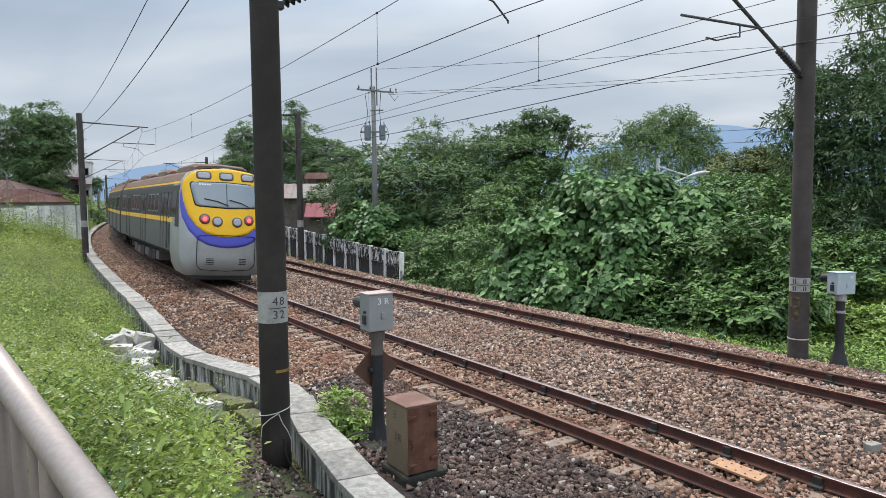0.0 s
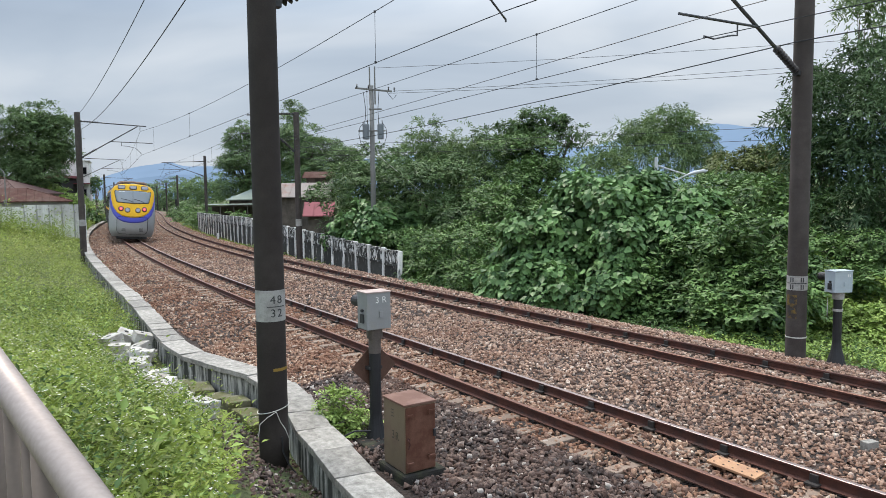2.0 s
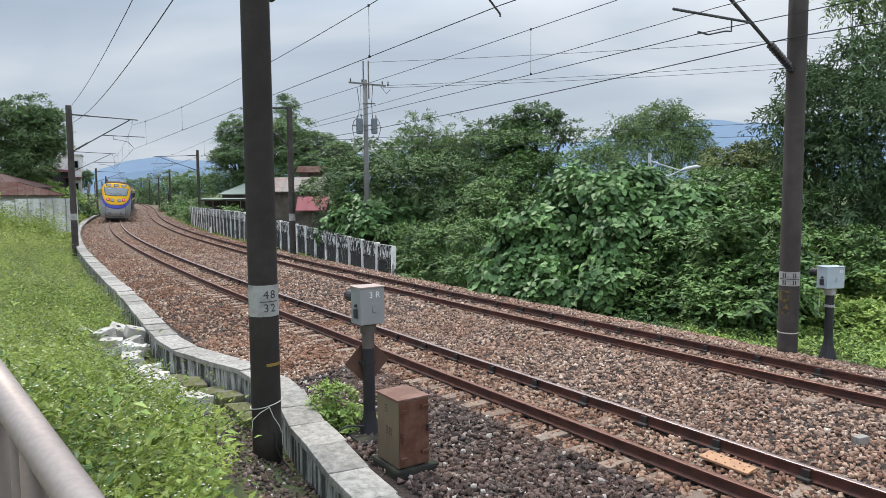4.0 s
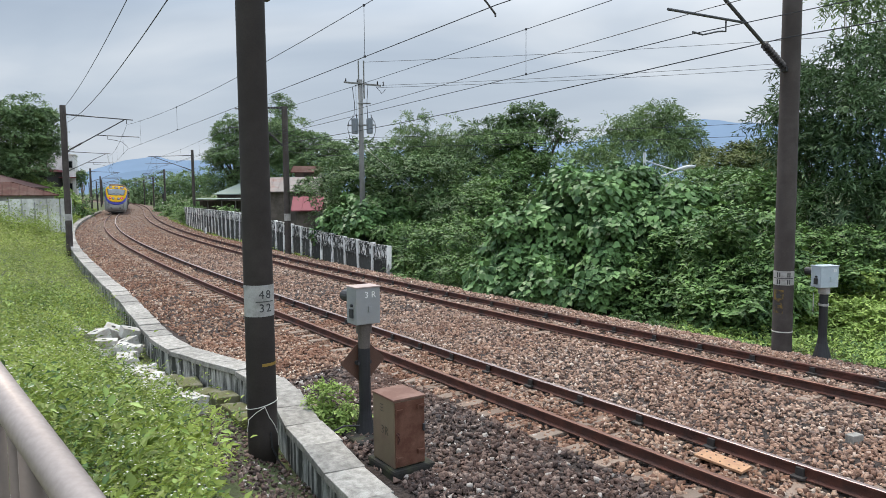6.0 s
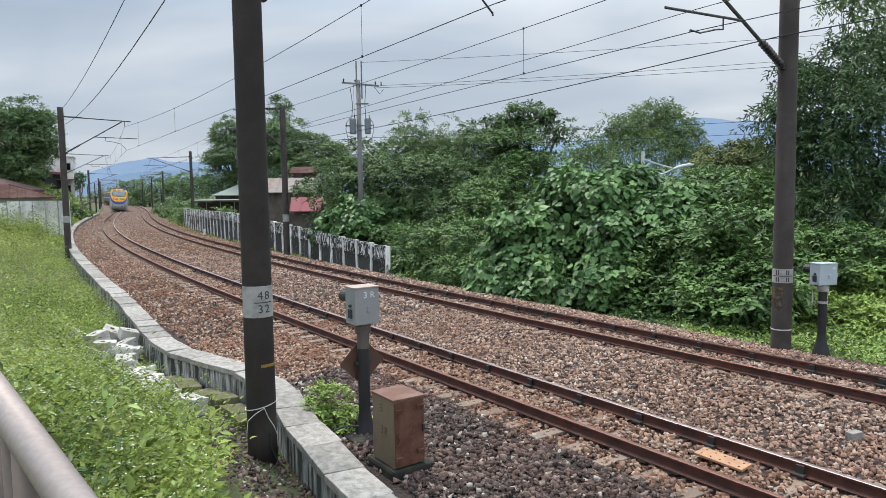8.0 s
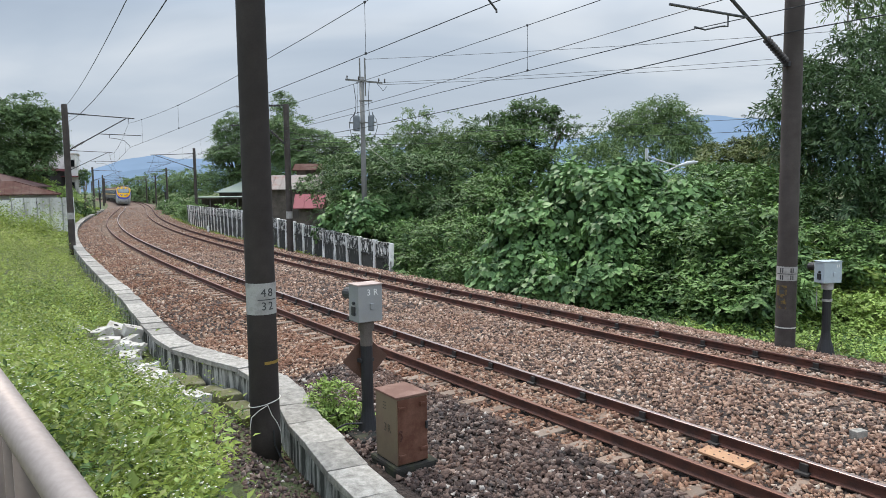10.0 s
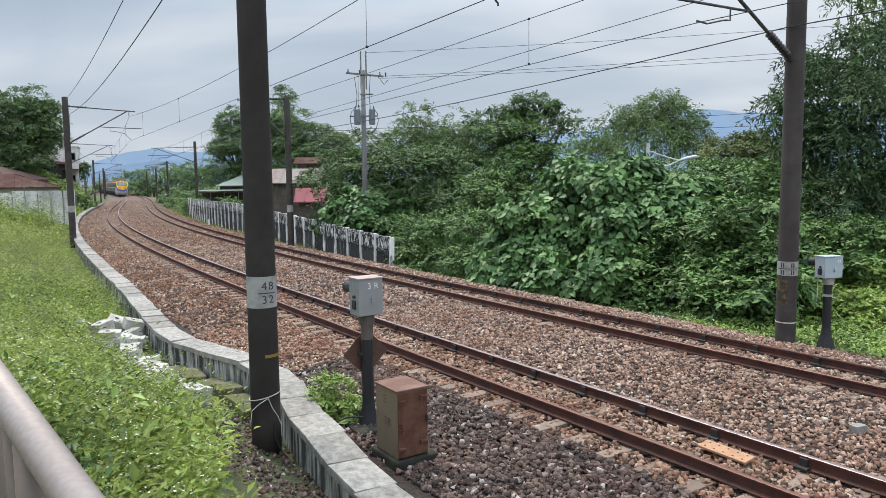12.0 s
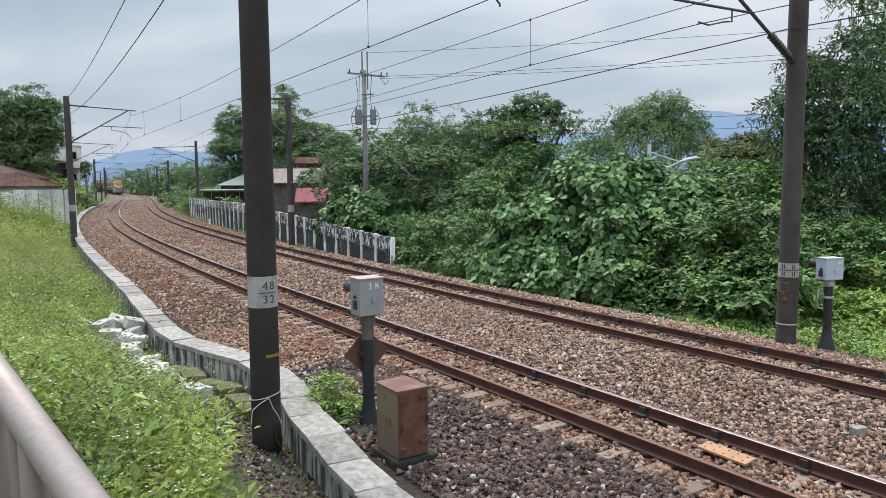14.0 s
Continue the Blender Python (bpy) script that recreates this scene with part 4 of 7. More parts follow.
def car_side(car, cab):
    doors = (-4.0, -9.9, -15.8)
    start = -3.0 if cab else -0.2
    for side in (-1, 1):
        bm = bmesh.new()
        side_panel(bm, -CAR_LENGTH + 0.1, (-1.10 if cab else -0.05), 2.28, 3.42, side, 0.004)
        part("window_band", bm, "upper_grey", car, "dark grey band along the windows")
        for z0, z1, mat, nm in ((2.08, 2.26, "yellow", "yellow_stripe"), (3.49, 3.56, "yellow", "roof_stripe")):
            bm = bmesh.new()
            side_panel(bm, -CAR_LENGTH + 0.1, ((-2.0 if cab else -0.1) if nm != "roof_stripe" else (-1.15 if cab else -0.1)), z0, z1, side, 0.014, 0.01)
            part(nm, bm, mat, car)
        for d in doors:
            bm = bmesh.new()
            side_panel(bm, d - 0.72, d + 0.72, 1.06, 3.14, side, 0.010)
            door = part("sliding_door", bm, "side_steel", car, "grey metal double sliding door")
            for q in (-0.34, 0.34):
                bm = bmesh.new()
                side_panel(bm, d + q - 0.22, d + q + 0.22, 2.30, 3.02, side, 0.016, 0.06)
                part("door_pane", bm, "dark_glass", door)
            for q in (-0.74, 0.0, 0.74):
                bm = bmesh.new()
                side_panel(bm, d + q - 0.05, d + q + 0.05, 1.06, 3.18, side, 0.018, 0.005)
                part("door_seal", bm, "rubber", door)
        for wx in (-5.9, -7.0, -8.0, -11.8, -12.9, -13.9, -17.6, -18.6) if cab else (-1.4, -2.3, -5.9, -7.0, -8.0, -11.8, -12.9, -13.9, -17.6, -18.6):
            bm = bmesh.new()
            side_panel(bm, wx - 0.45, wx + 0.45, 2.42, 3.16, side, 0.012, 0.12)
            frame_ob = part("side_window", bm, "window_rim", car)
            bm = bmesh.new()
            side_panel(bm, wx - 0.39, wx + 0.39, 2.47, 3.11, side, 0.018, 0.10)
            part("pane", bm, "dark_glass", frame_ob)
        if cab:
            bm = bmesh.new()
            rows = [[(nose_x(1.51, z) - 0.02 - (1.5 + nose_x(1.51, z)) * f, (half_width(z) + 0.006) * side, z) for f in (0, 0.5, 1.0)] for z in np.linspace(1.95, 3.44, 9)]
            loft(bm, rows, closed=False)
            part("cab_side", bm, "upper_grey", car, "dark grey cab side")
            bm = bmesh.new()
            side_panel(bm, -2.30, -1.35, 2.30, 3.22, side, 0.012, 0.14)
            part("cab_window", bm, "dark_glass", car)
            bm = bmesh.new()
            side_panel(bm, -3.02, -2.55, 1.08, 3.1, side, 0.012, 0.02)
            cd = part("cab_door", bm, "side_steel", car)
            bm = bmesh.new()
            side_panel(bm, -2.90, -2.68, 2.2, 2.95, side, 0.018, 0.03)
            part("door_pane", bm, "dark_glass", cd)
            for q in (-3.04, -2.53):
                bm = bmesh.new()
                tube(bm, [(q, side * 1.55, 1.15), (q, side * 1.55, 2.0)], 0.016, 6)
                part("grab_rail", bm, "steel", car)


def underneath(car):
    rng = random.Random(8)
    bm = bmesh.new()
    box(bm, -CAR_LENGTH / 2 - 0.6, 0, 0.92, CAR_LENGTH - 3.4, 2.4, 0.24)
    part("underframe", bm, "underframe", car)
    for bx in (-3.6, -16.0):
        bm = bmesh.new()
        for side in (-1, 1):
            box(bm, bx, side * 0.98, 0.55, 3.0, 0.14, 0.20, 0.03)
            box(bm, bx, side * 1.0, 0.42, 0.7, 0.20, 0.30, 0.04)
        box(bm, bx, 0, 0.55, 0.6, 2.0, 0.22, 0.03)
        bogie = part("bogie", bm, "underframe", car)
        for wx in (-1.05, 1.05):
            bm = bmesh.new()
            for side in (-1, 1):
                y = side * 0.56
                tube(bm, [(bx + wx, y - 0.065, 0.42), (bx + wx, y - 0.03, 0.42), (bx + wx, y + 0.03, 0.42), (bx + wx, y + 0.065, 0.42)], [0.40, 0.42, 0.42, 0.40], 20)
            tube(bm, [(bx + wx, -0.6, 0.42), (bx + wx, 0.6, 0.42)], 0.08, 10)
            part("wheelset", bm, "dark_steel", bogie)
    x = -6.0
    while x > -13.8:
        ln = rng.uniform(0.7, 1.5)
        for side in (-1, 1):
            bm = bmesh.new()
            box(bm, x - ln / 2, side * 1.08, 0.56 + rng.uniform(-0.05, 0.05), ln * 0.9, 0.55, rng.uniform(0.35, 0.5), 0.03)
            part("equipment_box", bm, rng.choice(["dusty_box", "underframe", "dusty_box"]), car)
        x -= ln + 0.15


def roof_units(car, cab):
    for x0, ln in ((-1.3 if cab else -1.5, 3.4), (-7.2, 2.6), (-12.8, 3.0)):
        bm = bmesh.new()
        rings = []
        for f, q in ((0, 0.55), (0.10, 0.95), (0.25, 1.0), (0.9, 1.0), (1.0, 0.8)):
            x = x0 - ln * f
            w, h = 1.02 * (0.85 + 0.15 * q), 0.20 * q
            rings.append([(x, -w, 3.93), (x, -w * 0.96, 4.0 + h * 0.8), (x, -w * 0.8, 4.06 + h), (x, 0, 4.10 + h), (x, w * 0.8, 4.06 + h), (x, w * 0.96, 4.0 + h * 0.8), (x, w, 3.93)])
        loft(bm, rings, closed=True, caps=True)
        part("roof_unit", bm, "roof_dust", car, "rust-dusted rooftop air unit")


def build_car(cab):
    car = thing("train_car", "grey stainless commuter train cab car with yellow and blue end" if cab else "grey stainless commuter train car with yellow stripe",
                "train car", group="cars of the train")
    back = -CAR_LENGTH
    sec = full_section()
    bm = bmesh.new()
    if cab:
        rings = [[(nose_x(y, z), y, z) for y, z in sec], [(-1.5, y, z) for y, z in sec], [(-2.5, y, z) for y, z in sec]]
        loft(bm, rings, closed=False)
        # end skin
        zs = np.linspace(0.30, 4.11, 30)
        us = np.linspace(-1, 1, 31)
        grid = [[bm.verts.new((nose_x(u * half_width(z), z), u * half_width(z), z)) for u in us] for z in zs]
        for a, b in zip(grid[:-1], grid[1:]):
            for k in range(30):
                bm.faces.new((a[k], a[k + 1], b[k + 1], b[k]))
        bmesh.ops.recalc_face_normals(bm, faces=bm.faces)
        part("cab_shell", bm, "silver", car, "silver rounded cab end", smooth=True)
        bm = bmesh.new()
        x_front = -2.5
    else:
        x_front = 0.0
    low = full_section(1.02)
    loft(bm, [[(x, y, z) for y, z in low] for x in (x_front, -6, -12, back)], closed=False)
    for x in (x_front - 0.001, back):
        bm.faces.new([bm.verts.new((x, y, z)) for y, z in low])
    bmesh.ops.recalc_face_normals(bm, faces=bm.faces)
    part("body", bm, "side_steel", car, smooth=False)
    bm = bmesh.new()
    top = [p for p in full_section() if p[1] > 3.57]
    loft(bm, [[(x, y * 1.003, z + 0.006) for y, z in top] for x in ((-1.3 if cab else -0.05), back + 0.05)], closed=False)
    part("roof", bm, "roof_dust", car, "brown dusty roof")
    if cab:
        blue = mirrored([(0, 3.9), (0.9, 3.88), (1.22, 3.72), (1.38, 3.46), (1.47, 3.15), (1.485, 2.75), (1.43, 2.30), (1.25, 1.86), (0.98, 1.55), (0.66, 1.38), (0.32, 1.31), (0, 1.29)])
        bm = bmesh.new()
        part("blue_band", face_patch(bm, blue, 0.008, 12), "blue", car, "blue curved band", smooth=True)
        yel = mirrored([(0, 4.06), (0.45, 4.05), (0.85, 3.99), (1.18, 3.86), (1.37, 3.62), (1.43, 3.35), (1.40, 2.90), (1.27, 2.40), (1.03, 2.02), (0.72, 1.79), (0.36, 1.69), (0, 1.67)])
        bm = bmesh.new()
        part("yellow_front", face_patch(bm, yel, 0.018, 12), "yellow", car, "bright yellow front panel", smooth=True)
        # windscreen
        ws = mirrored([(0, 3.57), (1.12, 3.53), (1.18, 3.47), (1.18, 3.38), (1.06, 2.84), (1.01, 2.76), (0.92, 2.73), (0, 2.69)])
        bm = bmesh.new()
        part("windscreen_frame", face_patch(bm, offset_outline(ws, 0.032), 0.026, 8), "rubber", car, smooth=True)
        bm = bmesh.new()
        scr = part("windscreen", face_patch(bm, ws, 0.034, 8), "windscreen", car, "grey windscreen with sky reflection in its colour", smooth=True)
        bm = bmesh.new()
        tube(bm, [(nose_x(0, z) + 0.038, 0.0, z) for z in (2.72, 3.0, 3.3, 3.55)], 0.014, 6)
        part("pillar", bm, "steel", scr)
        for pts in (((-0.78, 2.98), (-0.3, 2.90), (0.06, 2.76)), ((0.08, 2.98), (0.5, 2.88), (0.82, 2.72))):
            bm = bmesh.new()
            tube(bm, [(nose_x(y, z) + 0.06, y, z) for y, z in pts], 0.017, 6)
            part("wiper", bm, "rubber", scr)
        for i in range(5):
            bm = bmesh.new()
            face_patch(bm, rounded(-0.90 + i * 0.085, 3.48, 0.055, 0.05, 0.008, 2), 0.040, 2)
            part("number_bar", bm, "white_ink", scr)
        for y in (-0.76, 0.0, 0.76):
            bm = bmesh.new()
            ring = part("lamp_frame", face_patch(bm, rounded(y, 3.80, 0.50, 0.29, 0.10), 0.030, 4), "lamp_ring", car, smooth=True)
            bm = bmesh.new()
            part("marker_lamp", face_patch(bm, rounded(y, 3.80, 0.40, 0.20, 0.07), 0.044, 4), "lens", ring, smooth=True)
        for y, red in ((-0.76, True), (-0.34, False), (0.34, False), (0.76, True)):
            z = 2.28 if red else 2.20
            bm = bmesh.new()
            ring = part("lamp_ring", face_patch(bm, rounded(y, z, 0.36, 0.36, 0.179, 8), 0.040, 3), "lamp_ring", car, smooth=True)
            bm = bmesh.new()
            lens = part("lamp_lens", face_patch(bm, rounded(y, z, 0.27, 0.27, 0.134, 8), 0.056, 3), "lens" if not red else "lamp_red_glass", ring, smooth=True)
            if red:
                bm = bmesh.new()
                part("tail_light", face_patch(bm, rounded(y, z, 0.15, 0.15, 0.074, 8), 0.068, 3), "tail_red", ring, "lit red tail light", smooth=True)
        # coupler cover with its dark joint
        cover = mirrored([(0, 1.73), (0.92, 1.70), (0.98, 1.64), (1.0, 1.50), (1.0, 0.80), (0.97, 0.66), (0.84, 0.52), (0, 0.47)])
        bm = bmesh.new()
        pts = [(nose_x(y, z) + 0.022, y, z) for y, z in cover]
        tube(bm, pts + [pts[0]], 0.013, 5, caps=False)
        part("joint", bm, "rubber", car)
        for y in (-0.56, 0.56):
            for i in range(4):
                bm = bmesh.new()
                part("grille_slot", face_patch(bm, rounded(y, 0.72 + i * 0.062, 0.26, 0.026, 0.01, 2), 0.010, 2), "rubber", car)
        bm = bmesh.new()
        box(bm, -0.75, 0, 0.24, 0.8, 2.0, 0.20, 0.05)
        part("valance", bm, "rubber", car)
    car_side(car, cab)
    underneath(car)
    roof_units(car, cab)
    return car


M["lamp_red_glass"] = material("lamp_red_glass", (0.45, 0.09, 0.11), 0.2, var=0.1, bump=0, spec=0.7)
cab_car = build_car(True)
next_car = build_car(False)
cab_car.scale = next_car.scale = (1.06, 1.06, 1.06)
train = [cab_car, next_car]
for _ in range(4):
    train.append(copy_thing(next_car, Matrix.Identity(4)))

TRAIN_START, TRAIN_SPEED, CANT = -7.45, 15.5, 4.0


def car_pose(s_end):
    """Pose of a car whose visible end stands at s_end: its two bogies ride on the line."""
    a, b = on_line(s_end + 3.8)[0], on_line(s_end + 17.0)[0]
    back = (a - b).normalized()
    side = Vector((0, 0, 1)).cross(back)
    m = Matrix.Identity(4)
    for i, v in enumerate((back, side, Vector((0, 0, 1)))):
        for j in range(3):
            m[j][i] = v[j]
    o = a + back * 3.8
    m.translation = o
    return m @ Matrix.Rotation(radians(-CANT), 4, "X")


# ---- plants ----
M["leaf_bamdark"] = leaf_material("leaf_bamdark", (0.012, 0.032, 0.015), (0.110, 0.185, 0.072), 0.5)


def leaf_mesh(pos, along, up, length, width, fold, shape):
    """Leaves as folded blades. shape 'big': six-point heart, else four-point diamond. Returns verts, triangles."""
    n = len(pos)
    along = along / np.linalg.norm(along, axis=1, keepdims=True)
    side = np.cross(along, up)
    side /= np.linalg.norm(side, axis=1, keepdims=True) + 1e-9
    nor = np.cross(side, along)
    L, W, F = length[:, None], width[:, None], fold[:, None]
    if shape == "big":
        prof = [(0.0, 0.0, 0.0), (0.10, 0.42, 0.6), (0.45, 0.5, 1.0), (1.0, 0.0, -0.9), (0.45, -0.5, 1.0), (0.10, -0.42, 0.6)]
        tri = [(0, 2, 1), (0, 3, 2), (0, 4, 3), (0, 5, 4)]
    else:
        prof = [(0.0, 0.0, 0.0), (0.45, 0.5, 1.0), (1.0, 0.0, -0.7), (0.45, -0.5, 1.0)]
        tri = [(0, 2, 1), (0, 3, 2)]
    v = np.stack([pos + along * (L * a) + side * (W * b) + nor * (F * L * c) for a, b, c in prof], 1).reshape(-1, 3)
    f = (np.array(tri)[None] + (np.arange(n) * len(prof))[:, None, None]).reshape(-1, 3)
    return v, f


def unit(rng, n):
    v = rng.normal(size=(n, 3))
    return v / np.linalg.norm(v, axis=1, keepdims=True)


def crown_leaves(lobes, leaf, density, style, seed):
    """Foliage in billows: each lobe carries clumps, each clump carries sprays of leaves on its upper and outer side."""
    rng = np.random.default_rng(seed)
    P, A, U, L = [], [], [], []
    per = {"big": 5, "mid": 9, "bamboo": 11}[style]
    cell = {"big": 0.80, "mid": 1.45, "bamboo": 1.45}[style] * leaf
    for (x, y, z, r, h) in lobes:
        depth = min(r, 3.0)
        size = (0.50 if style == "big" else 0.42) * min(r, h, depth) + 0.05
        k = int((0.72 if style == "big" else 0.85) * 4 * (r * h + r * depth + depth * h) / 3 / size ** 2) + 5
        d = unit(rng, k)
        d = d[(d[:, 1] < 0.30) | (rng.random(k) < 0.25)]
        k = len(d)
        push = rng.uniform(0.62, 0.98, k)
        cen = np.column_stack([x + d[:, 0] * r * push, y + d[:, 1] * depth * push, z + d[:, 2] * h * push])
        rad = size * rng.uniform(0.65, 1.25, k)
        # sparse inner leaves close the crown behind the billows
        n = int(5.0 * (r * h + r * depth + depth * h) / (3 * leaf ** 2) * (0.5 if style == "big" else 1.0)) + 4
        e = unit(rng, n)
        P.append(np.array([x, y, z]) + e * np.array([r, depth, h]) * rng.uniform(0.40, 0.66, (n, 1)))
        A.append(np.cross(e, unit(rng, n)) + np.array([0, 0, -0.3]))
        U.append(e + rng.normal(0, 0.2, (n, 3)))
        L.append(leaf * rng.uniform(1.0, 1.7, n))
        for c, q, o in zip(cen, rad, d):
            n = int(density * 1.72 * np.pi * q * q / cell ** 2) + 3
            e = unit(rng, n) + o * 0.55 + np.array([0, -0.15, 0.45])
            e /= np.linalg.norm(e, axis=1, keepdims=True)
            base = c + e * (q * rng.uniform(0.72, 1.12, (n, 1))) * np.array([1.25, 1.25, 0.60] if style == "mid" else [1.1, 1.1, 0.85])
            m = n * per
            cc, dd = np.repeat(base, per, 0), np.repeat(e, per, 0)
            t = np.tile(np.linspace(0, 1, per), n)[:, None]
            if style == "big":
                p = cc + unit(rng, m) * leaf * 0.55
                a = dd * np.array([0.8, 0.8, 0.2]) + rng.normal(0, 0.45, (m, 3)) + np.array([0, 0, -0.75])
                u = dd * 0.8 + np.array([0, 0, 0.75]) + rng.normal(0, 0.22, (m, 3))
                ln = leaf * rng.uniform(0.55, 1.25, m)
            elif style == "bamboo":
                twig = np.repeat(e * 0.8 + unit(rng, n) * 0.5 + np.array([0, 0, 0.05]), per, 0)
                p = cc + twig * t * leaf * 2.6 - np.array([0, 0, 1.0]) * t ** 2 * leaf * 1.7 + rng.normal(0, leaf * 0.15, (m, 3))
                a = twig * 0.6 + np.column_stack([rng.normal(0, 0.55, m), rng.normal(0, 0.4, m), rng.uniform(-1.1, 0.0, m)])
                u = dd * 0.6 + np.array([0, 0, 0.8]) + rng.normal(0, 0.35, (m, 3))
                ln = leaf * rng.uniform(0.6, 1.25, m)
            else:
                twig = np.repeat(e * 0.7 + unit(rng, n) * 0.6 * np.array([1, 1, 0.4]), per, 0)
                p = cc + twig * (t - 0.25) * leaf * 2.3 - np.array([0, 0, 1.0]) * t ** 2 * leaf * 0.8 + rng.normal(0, leaf * 0.16, (m, 3))
                turn = np.where(np.arange(m) % 2 == 0, 1.0, -1.0)[:, None]
                a = twig * 0.55 + np.cross(twig, np.array([0, 0, 1.0])) * turn * 0.85 + np.column_stack([rng.normal(0, 0.22, m), rng.normal(0, 0.22, m), rng.uniform(-0.6, 0.1, m)])
                u = dd * 0.55 + np.array([0, 0, 0.9]) + rng.normal(0, 0.22, (m, 3))
                ln = leaf * rng.uniform(0.6, 1.25, m)
            P.append(p), A.append(a), U.append(u), L.append(ln)
    P, A, U, L = np.vstack(P), np.vstack(A), np.vstack(U), np.concatenate(L)
    keep = P[:, 2] > ground_z(P[:, 0], P[:, 1]) + 0.02
    P, A, U, L = P[keep], A[keep], U[keep], L[keep]
    wide = {"big": 0.82, "mid": 0.46, "bamboo": 0.24}[style]
    return leaf_mesh(P, A, U, L, L * wide * np.random.default_rng(seed + 1).uniform(0.8, 1.2, len(L)), np.full(len(L), 0.08), style)


def limb_path(rng, a, b, bend):
    a, b = Vector(a), Vector(b)
    pts = []
    for i in range(6):
        f = i / 5
        w = math.sin(math.pi * f) * bend
        pts.append(a.lerp(b, f) + Vector((rng.uniform(-w, w), rng.uniform(-w, w), 0)))
    return pts


def plant(name, label, mat, lobes, leaf, density, trunk, style, seed):
    rng = random.Random(seed)
    cx = sum(l[0] for l in lobes) / len(lobes)
    cy = sum(l[1] for l in lobes) / len(lobes)
    gz = float(ground_z(cx, cy)[0])
    kind = "bamboo" if style == "bamboo" else "shrub" if "shrub" in name else "tree"
    t = thing(name, label, kind, pose(cx, cy, gz), group="")
    inv = t.matrix_world.inverted()
    top = max(l[2] + l[4] for l in lobes)
    low = max(gz + 0.3, min(l[2] - l[4] * 0.3 for l in lobes))
    bm = bmesh.new()
    if style == "bamboo":
        for l in lobes:
            for _ in range(2):
                bx, by = cx + rng.uniform(-0.8, 0.8), cy + rng.uniform(-0.4, 0.6)
                tip = (l[0] + rng.uniform(-0.5, 0.5) * l[3], l[1] + 0.3, l[2] + l[4] * rng.uniform(0.3, 0.95))
                path = limb_path(rng, (bx, by, gz - 0.1), tip, 0.25)
                tube(bm, path, [0.04, 0.036, 0.03, 0.024, 0.015, 0.006], 6)
        part("culms", bm, "bark", t).matrix_local = inv
    else:
        hgt = top - gz
        r0 = max(0.05, hgt * 0.028) if trunk else 0.04
        mid = Vector((cx, cy + 0.3, gz + (hgt * 0.35 if trunk else 0.25)))
        path = limb_path(rng, (cx, cy + 0.3, gz - 0.1), mid, 0.12)
        tube(bm, path, [r0 * (1.25 - 0.08 * i) for i in range(6)], 9)
        for l in lobes:
            for _ in range(3):
                tip = (l[0] + rng.uniform(-0.5, 0.5) * l[3], l[1] + rng.uniform(-0.3, 0.3), l[2] + rng.uniform(-0.2, 0.75) * l[4])
                path = limb_path(rng, mid, tip, 0.25)
                tube(bm, path, [r0 * 0.6, r0 * 0.5, r0 * 0.4, r0 * 0.28, r0 * 0.18, r0 * 0.07], 6)
        part("trunk", bm, "bark", t).matrix_local = inv
    v, f = crown_leaves(lobes, leaf, density, style, seed)
    v = v - np.array([cx, cy, gz])
    soup("crown", v, f, mat, t)
    return t


# ---- trees and shrubs: lobes of (x, y, z, radius across, radius up) ----
plant("broadleaf_tree", "spreading shrub tree with large pale-green heart-shaped leaves", "leaf_big", [(5.95, 26, 2.39, 2.16, 1.41), (4.41, 25.5, 1.72, 2.14, 1.84), (2.88, 25.5, 1.0, 1.53, 1.53), (8.44, 26, 1.93, 1.62, 1.0), (7.03, 24, 1.16, 2.3, 1.82), (4.91, 23.5, 0.24, 2.16, 1.22), (8.66, 24, 1.74, 1.44, 1.44), (2.32, 25, 0.04, 1.1, 0.9)], 0.25, 1.0, True, "big", 100)
plant("shrub", "dense green vine-covered shrub at the ballast edge", "leaf_mid", [(8.02, 21.5, 0.69, 1.46, 1.38), (6.73, 21.5, -0.26, 1.29, 0.77), (5.91, 22, 0.0, 1.23, 0.88)], 0.23, 1.0, False, "mid", 101)
plant("shrub", "dense green vine-covered shrub at the ballast edge", "leaf_mid", [(8.95, 20.5, 1.47, 1.31, 1.56), (7.93, 19.2, -0.19, 1.23, 0.77), (8.51, 18.8, 0.11, 0.83, 0.98), (9.14, 19.5, 0.94, 0.78, 0.94)], 0.23, 1.0, False, "mid", 102)
plant("shrub", "dense green vine-covered shrub at the ballast edge", "leaf_mid", [(9.92, 25, 2.49, 1.4, 1.2), (10.87, 24, 2.72, 1.15, 1.15)], 0.22, 0.9, False, "mid", 103)
plant("low_shrub", "bright yellow-green leafy undergrowth", "leaf_bright", [(10.2, 19, -0.36, 0.84, 0.68), (10.31, 18, -0.53, 0.79, 0.5), (11.03, 18, -0.38, 0.86, 0.58)], 0.13, 1.0, False, "mid", 104)
plant("low_shrub", "green leafy undergrowth beside the bamboo", "leaf_mid", [(12.03, 21, 1.29, 1.18, 0.76), (11.11, 21.5, 1.23, 0.77, 0.86), (12.26, 20, 0.9, 0.96, 0.72)], 0.16, 0.7, False, "mid", 105)
plant("shrub", "green shrub beside the signal post", "leaf_bright", [(12.03, 21, 0.11, 1.34, 0.84), (12.74, 20, 0.11, 0.96, 0.96), (10.59, 20.5, 0.34, 0.74, 0.82)], 0.21, 0.9, False, "mid", 106)
